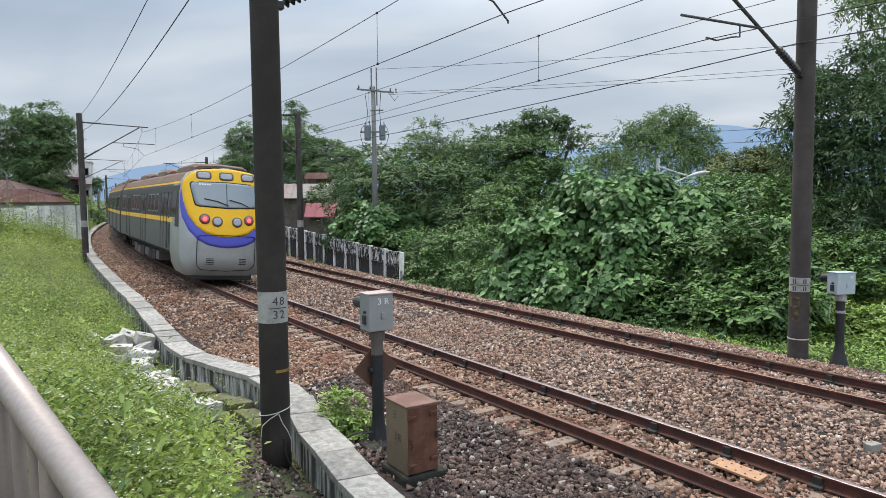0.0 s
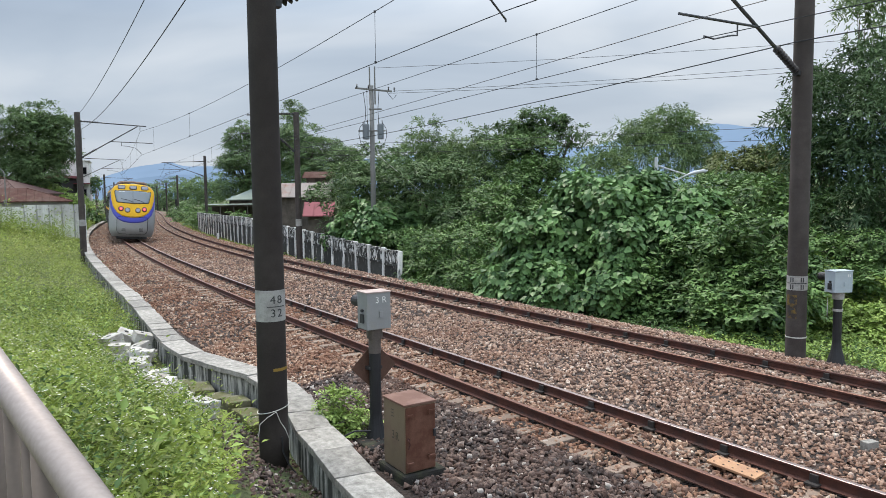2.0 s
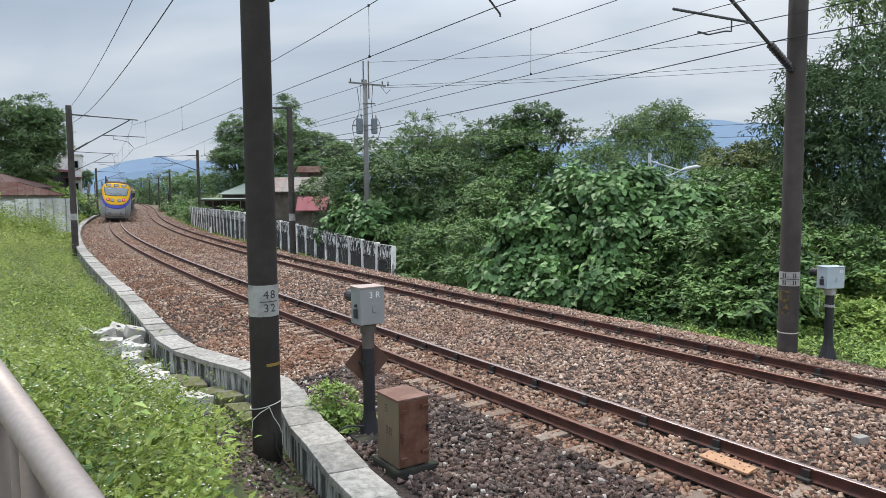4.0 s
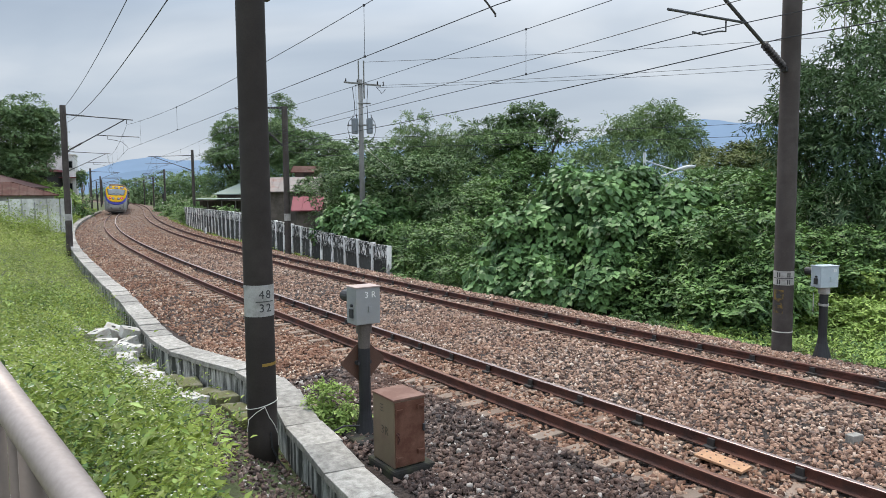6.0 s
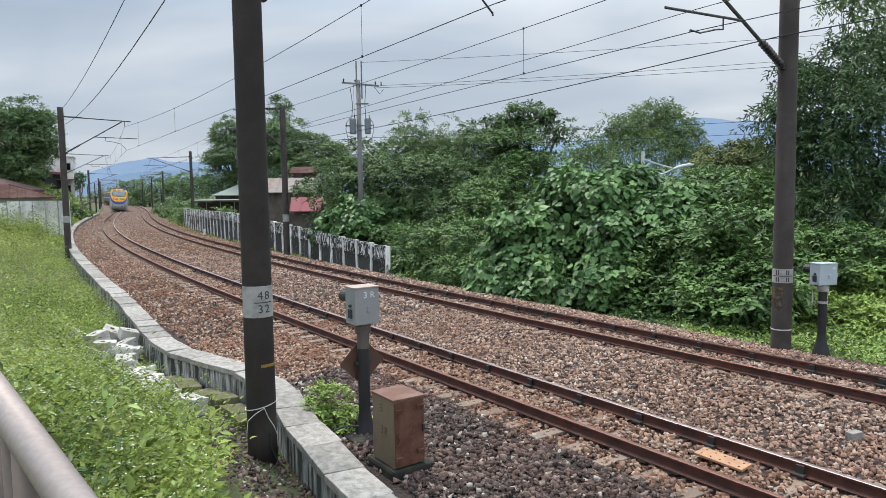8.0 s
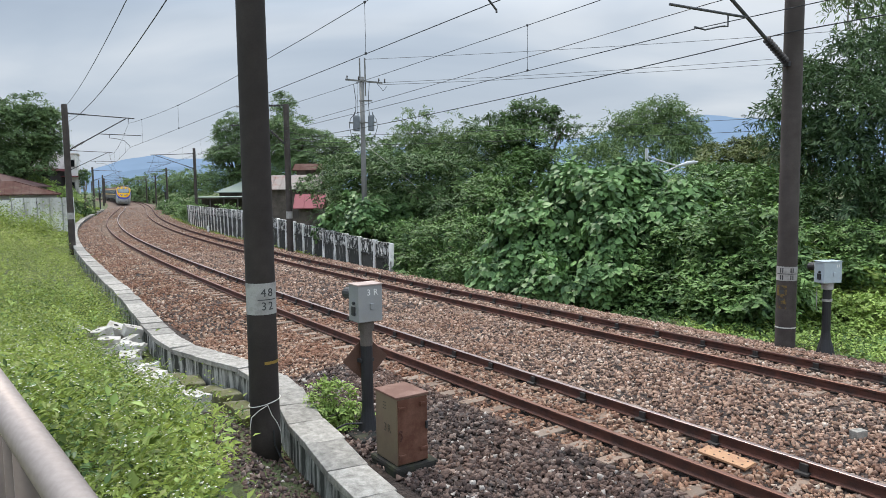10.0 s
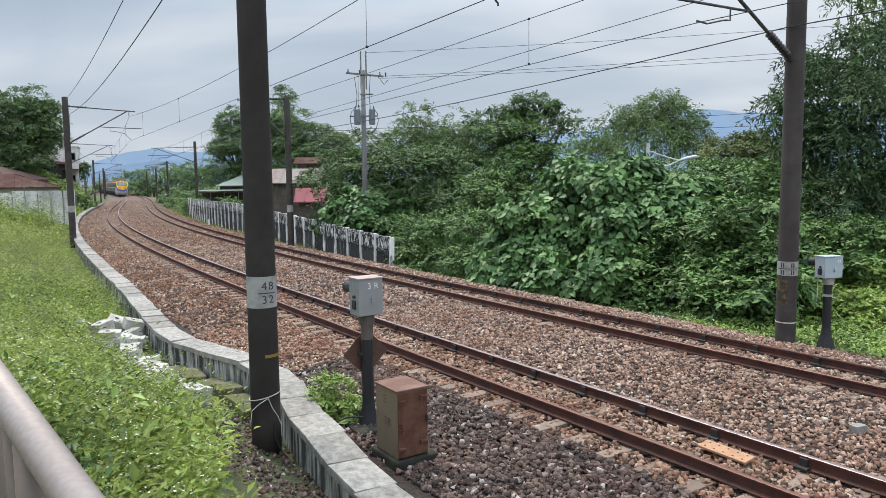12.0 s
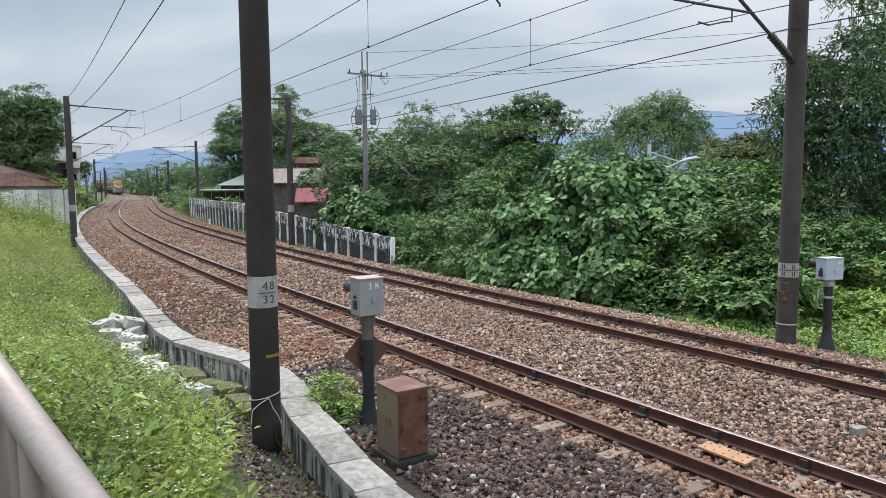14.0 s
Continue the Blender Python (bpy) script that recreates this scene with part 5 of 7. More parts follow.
plant("broadleaf_tree", "shrub tree with large green leaves above the fence", "leaf_big", [(-4.26, 37, 1.78, 1.72, 0.95), (-5.53, 38, 1.13, 1.03, 0.73), (-2.82, 37.5, 1.86, 1.26, 0.96)], 0.3, 1.0, True, "big", 107)
plant("tree", "dense dark green tree behind the fence", "leaf_dark", [(-5.38, 41, 2.87, 1.8, 2.3), (-3.16, 42, 3.22, 2.35, 2.52), (-4.27, 43, 4.24, 2.06, 1.72)], 0.19, 0.95, True, "mid", 108)
plant("tree", "dense dark green tree behind the fence", "leaf_dark", [(-0.13, 42, 3.24, 2.69, 2.52), (-1.34, 38, 2.31, 2.43, 2.43), (1.36, 37, 2.36, 2.37, 2.66)], 0.19, 0.95, True, "mid", 109)
plant("tree", "dense green tree above the embankment", "leaf_mid", [(3.53, 38, 3.57, 2.13, 2.28), (5.35, 38, 3.27, 1.52, 1.82), (2.61, 34, 1.62, 1.9, 1.9)], 0.19, 0.95, True, "mid", 110)
plant("shrub", "leafy green shrub below the trees", "leaf_mid", [(-1.03, 33, 0.45, 1.53, 1.32), (-1.46, 31, -0.13, 0.64, 0.55)], 0.17, 1.0, False, "mid", 111)
plant("shrub", "leafy green shrub below the trees", "leaf_mid", [(0.88, 30.5, 0.55, 1.71, 1.46), (-0.33, 29.5, -0.32, 1.3, 0.71), (1.25, 28, -0.13, 1.23, 0.85)], 0.17, 1.0, False, "mid", 112)
plant("tree", "dark tree with thin leafy branches above its crown", "leaf_dark", [(3.15, 41, 5.89, 1.8, 1.25), (5.28, 41, 7.44, 1.38, 0.59), (7.08, 41, 6.51, 0.92, 0.52), (4.2, 41, 5.4, 2.13, 1.48), (4.62, 41, 6.72, 0.98, 0.52)], 0.19, 0.85, True, "mid", 113)
plant("bamboo", "feathery light green bamboo tops", "leaf_bamboo", [(-1.51, 44, 6.58, 0.77, 1.34), (-1.02, 44, 5.52, 1.23, 0.99), (-2.08, 44, 5.27, 1.41, 0.88)], 0.22, 1.1, True, "bamboo", 114)
plant("bamboo", "feathery light green bamboo tops", "leaf_bamboo", [(0.99, 44, 6.24, 0.92, 1.13), (1.8, 44, 5.44, 1.34, 0.77), (0.21, 44, 5.29, 1.41, 0.77), (2.5, 44, 5.9, 0.88, 0.77)], 0.22, 1.1, True, "bamboo", 115)
plant("bamboo", "broad feathery bamboo clump", "leaf_bamboo", [(15.85, 52, 8.53, 1.5, 0.67), (14.39, 52, 7.35, 1.5, 0.83), (16.89, 52, 7.2, 1.58, 0.92), (12.73, 52, 7.34, 0.83, 0.83), (12.11, 52, 6.17, 1.33, 1.0), (14.93, 51, 5.97, 2.28, 1.14), (17.93, 52, 6.13, 1.33, 1.08), (9.92, 50, 5.64, 0.96, 0.64), (11.04, 50, 5.13, 1.44, 0.72), (18.89, 52, 5.64, 0.67, 0.5)], 0.3, 1.0, True, "bamboo", 116)
plant("tree", "olive-green tree with flowering tips", "leaf_olive", [(19.03, 47, 4.51, 1.88, 1.5), (20.15, 47, 5.2, 1.5, 0.98), (18.94, 45, 3.2, 2.7, 1.8)], 0.24, 0.9, True, "mid", 117)
plant("tree", "olive-green tree with flowering tips", "leaf_olive", [(21.85, 47, 4.53, 1.5, 1.69), (21.16, 44, 3.05, 2.11, 2.11)], 0.24, 0.9, True, "mid", 118)
plant("bamboo", "tall dark bamboo clump", "leaf_bamdark", [(14.12, 25, 6.92, 1.16, 1.16), (13.05, 24.5, 5.27, 1.27, 1.76), (12.98, 26, 6.48, 0.58, 1.14), (12.9, 23.5, 3.12, 1.32, 1.69), (12.72, 25, 4.51, 0.8, 1.0)], 0.25, 1.15, True, "bamboo", 119)
plant("bamboo", "tall dark bamboo clump", "leaf_bamdark", [(15.31, 24.5, 6.66, 1.1, 1.41), (14.0, 23, 4.42, 1.29, 1.84), (13.48, 22, 2.08, 1.32, 1.41), (16.44, 24, 5.26, 1.44, 2.69), (15.07, 22, 1.92, 1.41, 2.11)], 0.25, 1.15, True, "bamboo", 120)
plant("bamboo", "wispy pale bamboo top", "leaf_bamboo", [(15.79, 27, 9.92, 0.97, 0.86), (16.76, 27, 10.69, 1.3, 1.08), (15.25, 27, 10.57, 0.76, 0.65), (16.44, 27, 8.96, 0.86, 0.65)], 0.24, 0.35, True, "bamboo", 121)
plant("tree", "big dark round tree behind the houses", "hazed_leaf", [(-53.08, 88, 10.3, 4.65, 3.52), (-49.56, 88, 10.82, 2.39, 3.24), (-50.97, 88, 13.35, 2.96, 1.69), (-54.14, 88, 6.57, 3.38, 2.82), (-57.31, 88, 9.22, 3.87, 5.63), (-48.72, 88, 8.44, 1.27, 1.83), (-48.6, 88, 10.9, 1.9, 2.7), (-50.5, 87, 6.6, 2.6, 1.8)], 0.33, 1.25, True, "mid", 122)
plant("shrub", "green creeper-covered shrub behind the wall", "leaf_bright", [(-50.6, 88, 3.6, 2.4, 1.5), (-52.9, 90, 4.4, 2.45, 1.4), (-47.4, 87, 3.1, 2.0, 1.2), (-45.13, 86, 2.42, 1.51, 0.8), (-56.6, 92, 3.92, 2.5, 1.32)], 0.26, 0.9, False, "mid", 123)
plant("tree", "slender green tree beside the white house", "leaf_mid", [(-56.09, 112, 5.43, 0.72, 1.61), (-54.78, 108, 1.63, 1.21, 1.56), (-52.08, 104, 0.44, 1.16, 1.0)], 0.34, 1.0, True, "mid", 124)
plant("tree", "feathery dark green tree beyond the roofs", "hazed_leaf", [(-28.3, 98, 11.3, 1.9, 2.6), (-27.3, 98, 8.59, 3.4, 3.0), (-25.8, 98, 5.86, 4.2, 3.1), (-30.2, 98, 7.9, 1.7, 1.2), (-29.3, 98, 4.66, 2.6, 1.72)], 0.26, 1.15, True, "mid", 125)
plant("tree", "round dark green tree beyond the roofs", "hazed_leaf", [(-16.83, 88, 7.75, 3.52, 2.96), (-20.45, 90, 8.19, 2.88, 3.6), (-13.35, 86, 6.78, 2.75, 2.06), (-20.17, 92, 13.46, 1.32, 2.06), (-15.05, 84, 5.2, 4.03, 2.02), (-11.02, 84, 7.11, 1.68, 1.68), (-18.3, 86, 9.6, 3.0, 2.2)], 0.26, 1.2, True, "mid", 126)
plant("tree", "low spreading tree in the distance", "hazed_leaf", [(-96.12, 225, 4.93, 5.4, 2.52), (-85.18, 220, 6.37, 7.92, 2.82), (-88.7, 220, 1.94, 10.56, 2.82)], 0.65, 0.9, True, "mid", 127)
plant("tree", "low spreading tree in the distance", "hazed_leaf", [(-71.04, 200, 5.64, 6.4, 2.88), (-62.93, 190, 6.01, 6.08, 3.65), (-68.25, 190, 1.41, 6.84, 2.43)], 0.60, 0.9, True, "mid", 128)
plant("shrub", "green roadside shrub behind the fence", "leaf_mid", [(-38.14, 105, -0.74, 2.69, 1.51), (-49.3, 130, -0.13, 3.12, 1.46), (-39.74, 120, 1.13, 2.88, 1.34)], 0.4, 0.9, False, "mid", 129)
plant("shrub", "green shrub hanging over the fence", "leaf_mid", [(-20.01, 66, 1.01, 0.84, 0.95), (-17.47, 60, 0.26, 0.67, 0.58)], 0.25, 0.7, False, "mid", 130)
plant("tree", "small tree at the far curve of the line", "hazed_leaf", [(-133.44, 300, 3.08, 3.36, 2.4), (-148.22, 320, 3.54, 3.58, 2.3), (-138.27, 290, 3.01, 2.78, 2.32), (-108.99, 260, -0.4, 6.24, 2.08)], 0.6, 0.9, False, "mid", 131)


plant("tree", "leafy green tree behind the street lamp", "leaf_mid", [(13.0, 37, 2.7, 2.4, 1.5), (11.2, 37, 2.4, 1.8, 1.5), (15.4, 38, 2.8, 2.0, 1.3), (13.5, 36, 0.9, 2.8, 1.6)], 0.19, 0.95, True, "mid", 133)
plant("shrub", "yellow-green leafy shrub at the fence end", "leaf_mid", [tuple(on_line(51, 8.6, 0.3)[0]) + (1.3, 1.5), tuple(on_line(56, 8.8, 0.0)[0]) + (1.5, 1.2), tuple(on_line(62, 8.6, -0.2)[0]) + (1.4, 0.9)], 0.2, 0.9, False, "mid", 132)


# ---- weeds on the near bank ----
def build_weeds(name, label, mat, s0, s1, o0, o1, plants, leaves, size, tall, seed, flowers=0, keepout=True, plan=False):
    rng = np.random.default_rng(seed)
    s, o = rng.uniform(s0, s1, plants), rng.uniform(o0, o1, plants)
    if plan:
        s, o = line_coords(s, o)
    patch = np.clip(0.5 + 0.4 * np.sin(s * 2.1 + seed) * np.sin(o * 2.7 + s * 0.7) + 0.3 * np.sin(s * 5.3 + o * 3.1 + seed * 2) * np.sin(o * 6.1 - s * 1.7), 0, 1)
    ok = rng.random(plants) < 0.45 + 0.55 * patch
    ks, ko = [k[0] for k in CURB], [k[1] for k in CURB]
    if o1 < -3.1:
        ok &= o < np.interp(s, ks, ko) - 0.34
    if keepout:
        for (a, b, c, d) in ((-18.6, -15.0, -5.30, -3.9), (-21.8, -18.4, -5.30, -3.6), (-22.6, -19.0, -4.45, -3.4), (-25.6, -23.2, -4.75, -3.5), (-23.2, -21.6, -4.85, -4.1), (-36.0, -23.0, -5.0, -3.0)):
            ok &= ~((s > a) & (s < b) & (o > c) & (o < d) & (rng.random(plants) < 0.95))
    s, o, patch = s[ok], o[ok], patch[ok]
    n = len(s)
    h = np.interp(s, LINE_S, head)
    x = np.interp(s, LINE_S, line_x) + np.cos(h) * o
    y = np.interp(s, LINE_S, line_y) - np.sin(h) * o
    # nothing grows through the footpath's railing
    ok = np.hypot(x, y) > 3.6
    if keepout:
        ok &= ~((y < 9.6) & (x > -0.335 * y))
    x, y, s, o, patch, n = x[ok], y[ok], s[ok], o[ok], patch[ok], int(ok.sum())
    z = ground_z(x, y)
    # tussocks: tall in the middle, low and open between them
    gap = 0.62 if size < 0.09 else 1.3 if size < 0.15 else 2.6
    far2 = np.full(n, 9.0)
    cx, cy = np.floor(x / gap), np.floor(y / gap)
    for di in (-1, 0, 1):
        for dj in (-1, 0, 1):
            px = (cx + di + 0.5 + 0.45 * np.sin((cx + di) * 12.9 + (cy + dj) * 78.2)) * gap
            py = (cy + dj + 0.5 + 0.45 * np.sin((cx + di) * 39.3 + (cy + dj) * 11.1)) * gap
            far2 = np.minimum(far2, np.hypot(x - px, y - py) / gap)
    dome = np.clip(1.15 - 1.25 * far2 ** 1.6, 0.12, 1.1)
    hgt = tall * rng.uniform(0.55, 1.0, n) * (0.45 + 0.65 * patch) * dome
    hgt = np.minimum(hgt, 0.15 * (np.hypot(x, y) - 2.0))
    if keepout:
        # low growth towards the kerb
        edge = np.interp(s, ks, ko) - o
        hgt = np.minimum(hgt, np.where(s > -14, 0.42, 0.22) + np.where((s > -23.5) & (s < -14.5), 0.24, 0.55) * np.clip(edge - 0.5, 0, 3))
    m = n * leaves
    k = np.tile(np.linspace(0.15, 1, leaves), n)
    lean = np.repeat(rng.normal(0, 0.30, (n, 2)), leaves, 0)
    hh = np.repeat(hgt, leaves)
    spin = rng.uniform(0, 2 * np.pi, m)
    rad = rng.uniform(0, 0.55, m) * hh * 0.7
    pos = np.column_stack([np.repeat(x, leaves) + lean[:, 0] * k * hh + np.cos(spin) * rad, np.repeat(y, leaves) + lean[:, 1] * k * hh + np.sin(spin) * rad, np.repeat(z, leaves) + k * hh])
    a = np.column_stack([np.cos(spin), np.sin(spin), rng.uniform(-0.35, 1.1, m)])
    u = np.column_stack([rng.normal(0, 0.35, m), rng.normal(0, 0.35, m), np.ones(m)])
    ln = size * rng.uniform(0.55, 1.3, m)
    v, f = leaf_mesh(pos, a, u, ln, ln * rng.uniform(0.28, 0.55, m), np.full(m, 0.1), "mid")
    tagged(soup(name, v, f, mat), label, "weeds", kind="stuff")
    if flowers:
        pick = rng.integers(0, n, flowers)
        c = np.column_stack([x[pick], y[pick], z[pick] + hgt[pick] * 1.08]) + rng.normal(0, 0.06, (flowers, 3)) * np.array([1, 1, 0.5])
        pet = 5
        spin = np.tile(np.arange(pet) * 2 * np.pi / pet, flowers) + np.repeat(rng.uniform(0, 6, flowers), pet)
        a = np.column_stack([np.cos(spin), np.sin(spin), rng.uniform(0.0, 0.6, flowers * pet)])
        ln = np.repeat(rng.uniform(0.006, 0.013, flowers), pet)
        u = np.column_stack([rng.normal(0, 0.2, len(a)), rng.normal(0, 0.2, len(a)), np.ones(len(a))])
        v, f = leaf_mesh(np.repeat(c, pet, 0), a, u, ln, ln * 0.8, np.full(len(a), 0.05), "mid")
        tagged(soup("wildflowers", v, f, "flower"), "tiny white wildflowers among the weeds", "wildflowers", kind="stuff")


WEEDS = "lush bright green weeds covering the bank"
build_weeds("weeds", WEEDS, "weed", -34, -15, -9.5, -3.9, 6000, 14, 0.080, 1.0, 1, flowers=5200)
build_weeds("weeds", WEEDS, "weed_pale", -34, -13, -9.5, -3.9, 3000, 17, 0.052, 1.15, 2)
build_weeds("weeds", "tall leafy weeds standing above the bank", "weed", -30, -8, -9.5, -5.1, 1150, 24, 0.062, 1.25, 31, flowers=1800)
build_weeds("weeds", "dark leafy weeds in patches on the bank", "leaf_mid", -34, -8, -9.5, -3.9, 2100, 14, 0.080, 0.85, 33)
build_weeds("weeds", "broad-leaved green plants among the weeds", "weed", -32, -6, -9.5, -4.2, 1250, 15, 0.135, 0.80, 34)
build_weeds("weeds", "broad-leaved green plants among the weeds", "leaf_bright", -32, -6, -9.5, -4.2, 800, 13, 0.11, 0.9, 35)
# darker leaf colour here paints the shadow at the weeds' base
build_weeds("weeds", "short creeping weeds darkened as the bank's shadowed base", "leaf_mid", -34, -10, -9.5, -3.9, 2000, 9, 0.075, 0.20, 12)
build_weeds("weeds", "green weeds and grass on the bank", "weed", -15, 14, -13, -3.7, 4300, 12, 0.09, 0.95, 3, flowers=900)
build_weeds("weeds", "green weeds and grass on the bank", "weed_pale", -15, 14, -13, -3.7, 2300, 12, 0.085, 1.05, 4)
build_weeds("weeds", "taller weeds in the field by the wall", "weed", 14, 60, -22, -3.55, 4300, 10, 0.19, 1.15, 5)
build_weeds("weeds", "taller weeds in the field by the wall", "weed_pale", 10, 60, -22, -3.9, 2300, 11, 0.19, 1.35, 6)
build_weeds("weeds", "tall rank weeds before the yard wall", "weed", -53, -31.5, 54.5, 58.8, 1500, 16, 0.22, 3.0, 51, keepout=False, plan=True)
build_weeds("undergrowth", "low green undergrowth at the ballast edge", "leaf_mid", -30, 0, 7.5, 10.5, 1900, 10, 0.12, 0.35, 7, keepout=False)
build_weeds("undergrowth", "bright low grass behind the ballast", "leaf_bright", -34, -22, 7.7, 12.5, 2200, 12, 0.11, 0.45, 8, keepout=False)
build_weeds("undergrowth", "small tuft of weeds inside the kerb", "weed", 5.5, 10, -3.0, -2.3, 60, 14, 0.12, 0.4, 41, keepout=False)
build_weeds("undergrowth", "green weeds along the fence foot", "weed", 0, 90, 6.9, 7.5, 1500, 10, 0.16, 0.45, 9, keepout=False)
build_weeds("undergrowth", "green grass beyond the fence", "leaf_bright", 0, 150, 8, 30, 2400, 9, 0.32, 0.7, 10, keepout=False)
build_weeds("undergrowth", "green weeds along the far line side", "weed", 60, 130, -10, -4.4, 2200, 9, 0.3, 0.6, 14, keepout=False)

# ---- broken hollow blocks dumped beside the kerb ----
def hollow_block(m, w, d, h, holes, label):
    bm = bmesh.new()
    box(bm, 0, 0, 0, w, d, h, 0.008)
    ob = thing("hollow_block", label, "concrete block", m, group="dumped blocks")
    part("body", bm, "block", ob)
    # no hollow is cut: flat dark discs on top paint its shade
    for i in range(holes):
        bm = bmesh.new()
        x = (i - (holes - 1) / 2) * w / max(holes, 1) * 0.85
        tube(bm, [(x - w * 0.1, 0, h / 2 + 0.002), (x - w * 0.1, 0, h / 2 + 0.006)], d * 0.16, 12)
        hole_shade = part("cavity_shade", bm, "painted_shade", ob)
        hole_shade.matrix_local = Matrix.Diagonal((1.0, 0.8, 1, 1))
    return ob


def build_blocks():
    rng = random.Random(21)
    big = ((-15.6, -4.55, 0.34, 0.46, 0.34, 0.27, 22), (-16.3, -4.40, 0.16, 0.46, 0.34, 0.28, -14), (-15.7, -5.25, 0.24, 0.38, 0.28, 0.20, 35), (-15.9, -4.25, 0.40, 0.42, 0.28, 0.24, 18),
           (-16.5, -4.85, 0.16, 0.46, 0.32, 0.28, 4), (-16.1, -4.95, 0.30, 0.44, 0.32, 0.26, -8), (-22.3, -4.45, 0.20, 0.44, 0.30, 0.28, 10), (-22.0, -4.62, 0.16, 0.44, 0.28, 0.16, -6))
    for s, o, dz, w, d, h, tilt in big:
        p, hd = on_line(s, o)
        g = float(ground_z(p.x, p.y)[0])
        hollow_block(pose(p.x, p.y, g + dz, tilt * 0.6, tilt, rng.uniform(0, 90)), w, d, h, 1, "white hollow foam-like block lying in the weeds")
    for i in range(62):
        f = rng.random()
        s, o = -16.6 - 5.0 * f, -4.62 - 0.22 * math.sin(f * 3) + rng.uniform(-0.36, 0.36)
        p, hd = on_line(s, o)
        g = float(ground_z(p.x, p.y)[0])
        hollow_block(pose(p.x, p.y, g + rng.uniform(0.08, 0.22), rng.uniform(-16, 16), rng.uniform(-14, 14), rng.uniform(0, 180)),
                     rng.uniform(0.32, 0.42), rng.uniform(0.18, 0.26), rng.uniform(0.10, 0.16), 2, "broken pale hollow block on a rubble heap")


build_blocks()


def build_mossy():
    rng = random.Random(4)
    for i, s in enumerate(np.arange(-22.6, -18.9, 0.62)):
        p, h = on_line(s, float(np.interp(s, [k[0] for k in CURB], [k[1] for k in CURB])) - 0.50)
        bm = bmesh.new()
        box(bm, 0, 0, 0, 0.42, 0.60, 0.30, 0.025)
        ob = part("mossy_slab", bm, "mossy")
        ob.matrix_world = pose(p.x, p.y, -0.55 + rng.uniform(-0.07, 0.04), rng.uniform(-6, 6), rng.uniform(-7, 7), -math.degrees(h) + rng.uniform(-6, 6))
        tagged(ob, "moss-covered dark concrete slab at the kerb's foot", "slab", group="mossy slabs")


build_mossy()
plant("shrub", "small green shrub growing beside the kerb", "leaf_bright", [(-1.66, 10.32, 0.02, 0.26, 0.22), (-1.46, 10.2, -0.12, 0.22, 0.16), (-1.78, 10.42, -0.1, 0.2, 0.18)], 0.085, 1.0, False, "mid", 77)


# ---- relay cabinet ----
def build_cabinet():
    u = Vector((-0.553, 0.833, 0))
    turn = math.degrees(math.atan2(u.y, u.x)) - 90
    c = Vector((-0.57, 8.40, 0))
    # own space: origin at the near corner, +x along the door side, +y along the line
    t = thing("relay_cabinet", "rusty brown steel relay cabinet on a concrete plinth beside the kerb", "cabinet", pose(c.x, c.y, 0, 0, 0, turn))
    b, a, z0, z1 = 0.44, 0.54, -0.22, 0.62
    bm = bmesh.new()
    box(bm, b / 2, a / 2, (z0 + z1) / 2, b, a, z1 - z0, 0.008)
    part("body", bm, "cabinet_side", t, "olive-brown painted steel body")
    bm = bmesh.new()
    box(bm, b / 2, a / 2, z1 + 0.012, b + 0.03, a + 0.03, 0.028, 0.006)
    part("lid", bm, "cabinet_top", t)
    bm = bmesh.new()
    box(bm, b / 2, -0.006, (z0 + z1) / 2, b - 0.02, 0.016, z1 - z0 - 0.03, 0.004)
    door = part("door", bm, "cabinet_front", t, "reddish-brown steel door")
    for x, z in ((0.06, 0.50), (0.06, -0.10), (b - 0.07, 0.52), (b - 0.07, -0.05)):
        bm = bmesh.new()
        box(bm, x, -0.024, z, 0.10, 0.03, 0.035, 0.006)
        tube(bm, [(x - 0.045, -0.03, z - 0.03), (x - 0.045, -0.03, z + 0.03)], 0.012, 8)
        part("hinge", bm, "cabinet_front", door)
    bm = bmesh.new()
    tube(bm, [(0.03, -0.016, 0.21), (0.03, -0.05, 0.20), (0.045, -0.05, 0.16), (0.025, -0.045, 0.10)], 0.010, 6)
    tube(bm, [(0.04, -0.014, 0.21), (0.04, -0.03, 0.21)], 0.022, 10)
    part("handle", bm, "rust", door)
    bm = bmesh.new()
    box(bm, b - 0.03, -0.03, 0.24, 0.03, 0.03, 0.09, 0.006)
    part("latch", bm, "dark_steel", door)
    bm = bmesh.new()
    box(bm, b / 2 + 0.04, a / 2 + 0.02, -0.40, b + 0.17, a + 0.17, 0.34, 0.04)
    part("plinth", bm, "mossy_dark", t, "dark mossy concrete plinth")
    m = Matrix.Translation((-0.002, 0.24, 0.20)) @ Matrix.Rotation(-math.pi / 2, 4, "Z") @ Matrix.Rotation(math.pi / 2, 4, "X")
    letters("lettering", "3", 0.15, "faded_ink", m @ Matrix.Translation((-0.05, 0, 0)), t)
    letters("lettering", "R", 0.15, "faded_ink", m @ Matrix.Translation((0.05, 0, 0)), t)
    for dz in (0.44, 0.48, 0.52):
        bm = bmesh.new()
        box(bm, -0.003, 0.30, dz, 0.004, 0.07, 0.010)
        part("faded_bar", bm, "faded_ink", t)


M["cabinet_top"] = material("cabinet_top", (0.145, 0.075, 0.055), 0.65, spec=0.25, var=0.15, scale=4, fine=60, bump=0.1, dist=0.002,
                            second=(0.20, 0.12, 0.095), cover=0.35, second_scale=4)
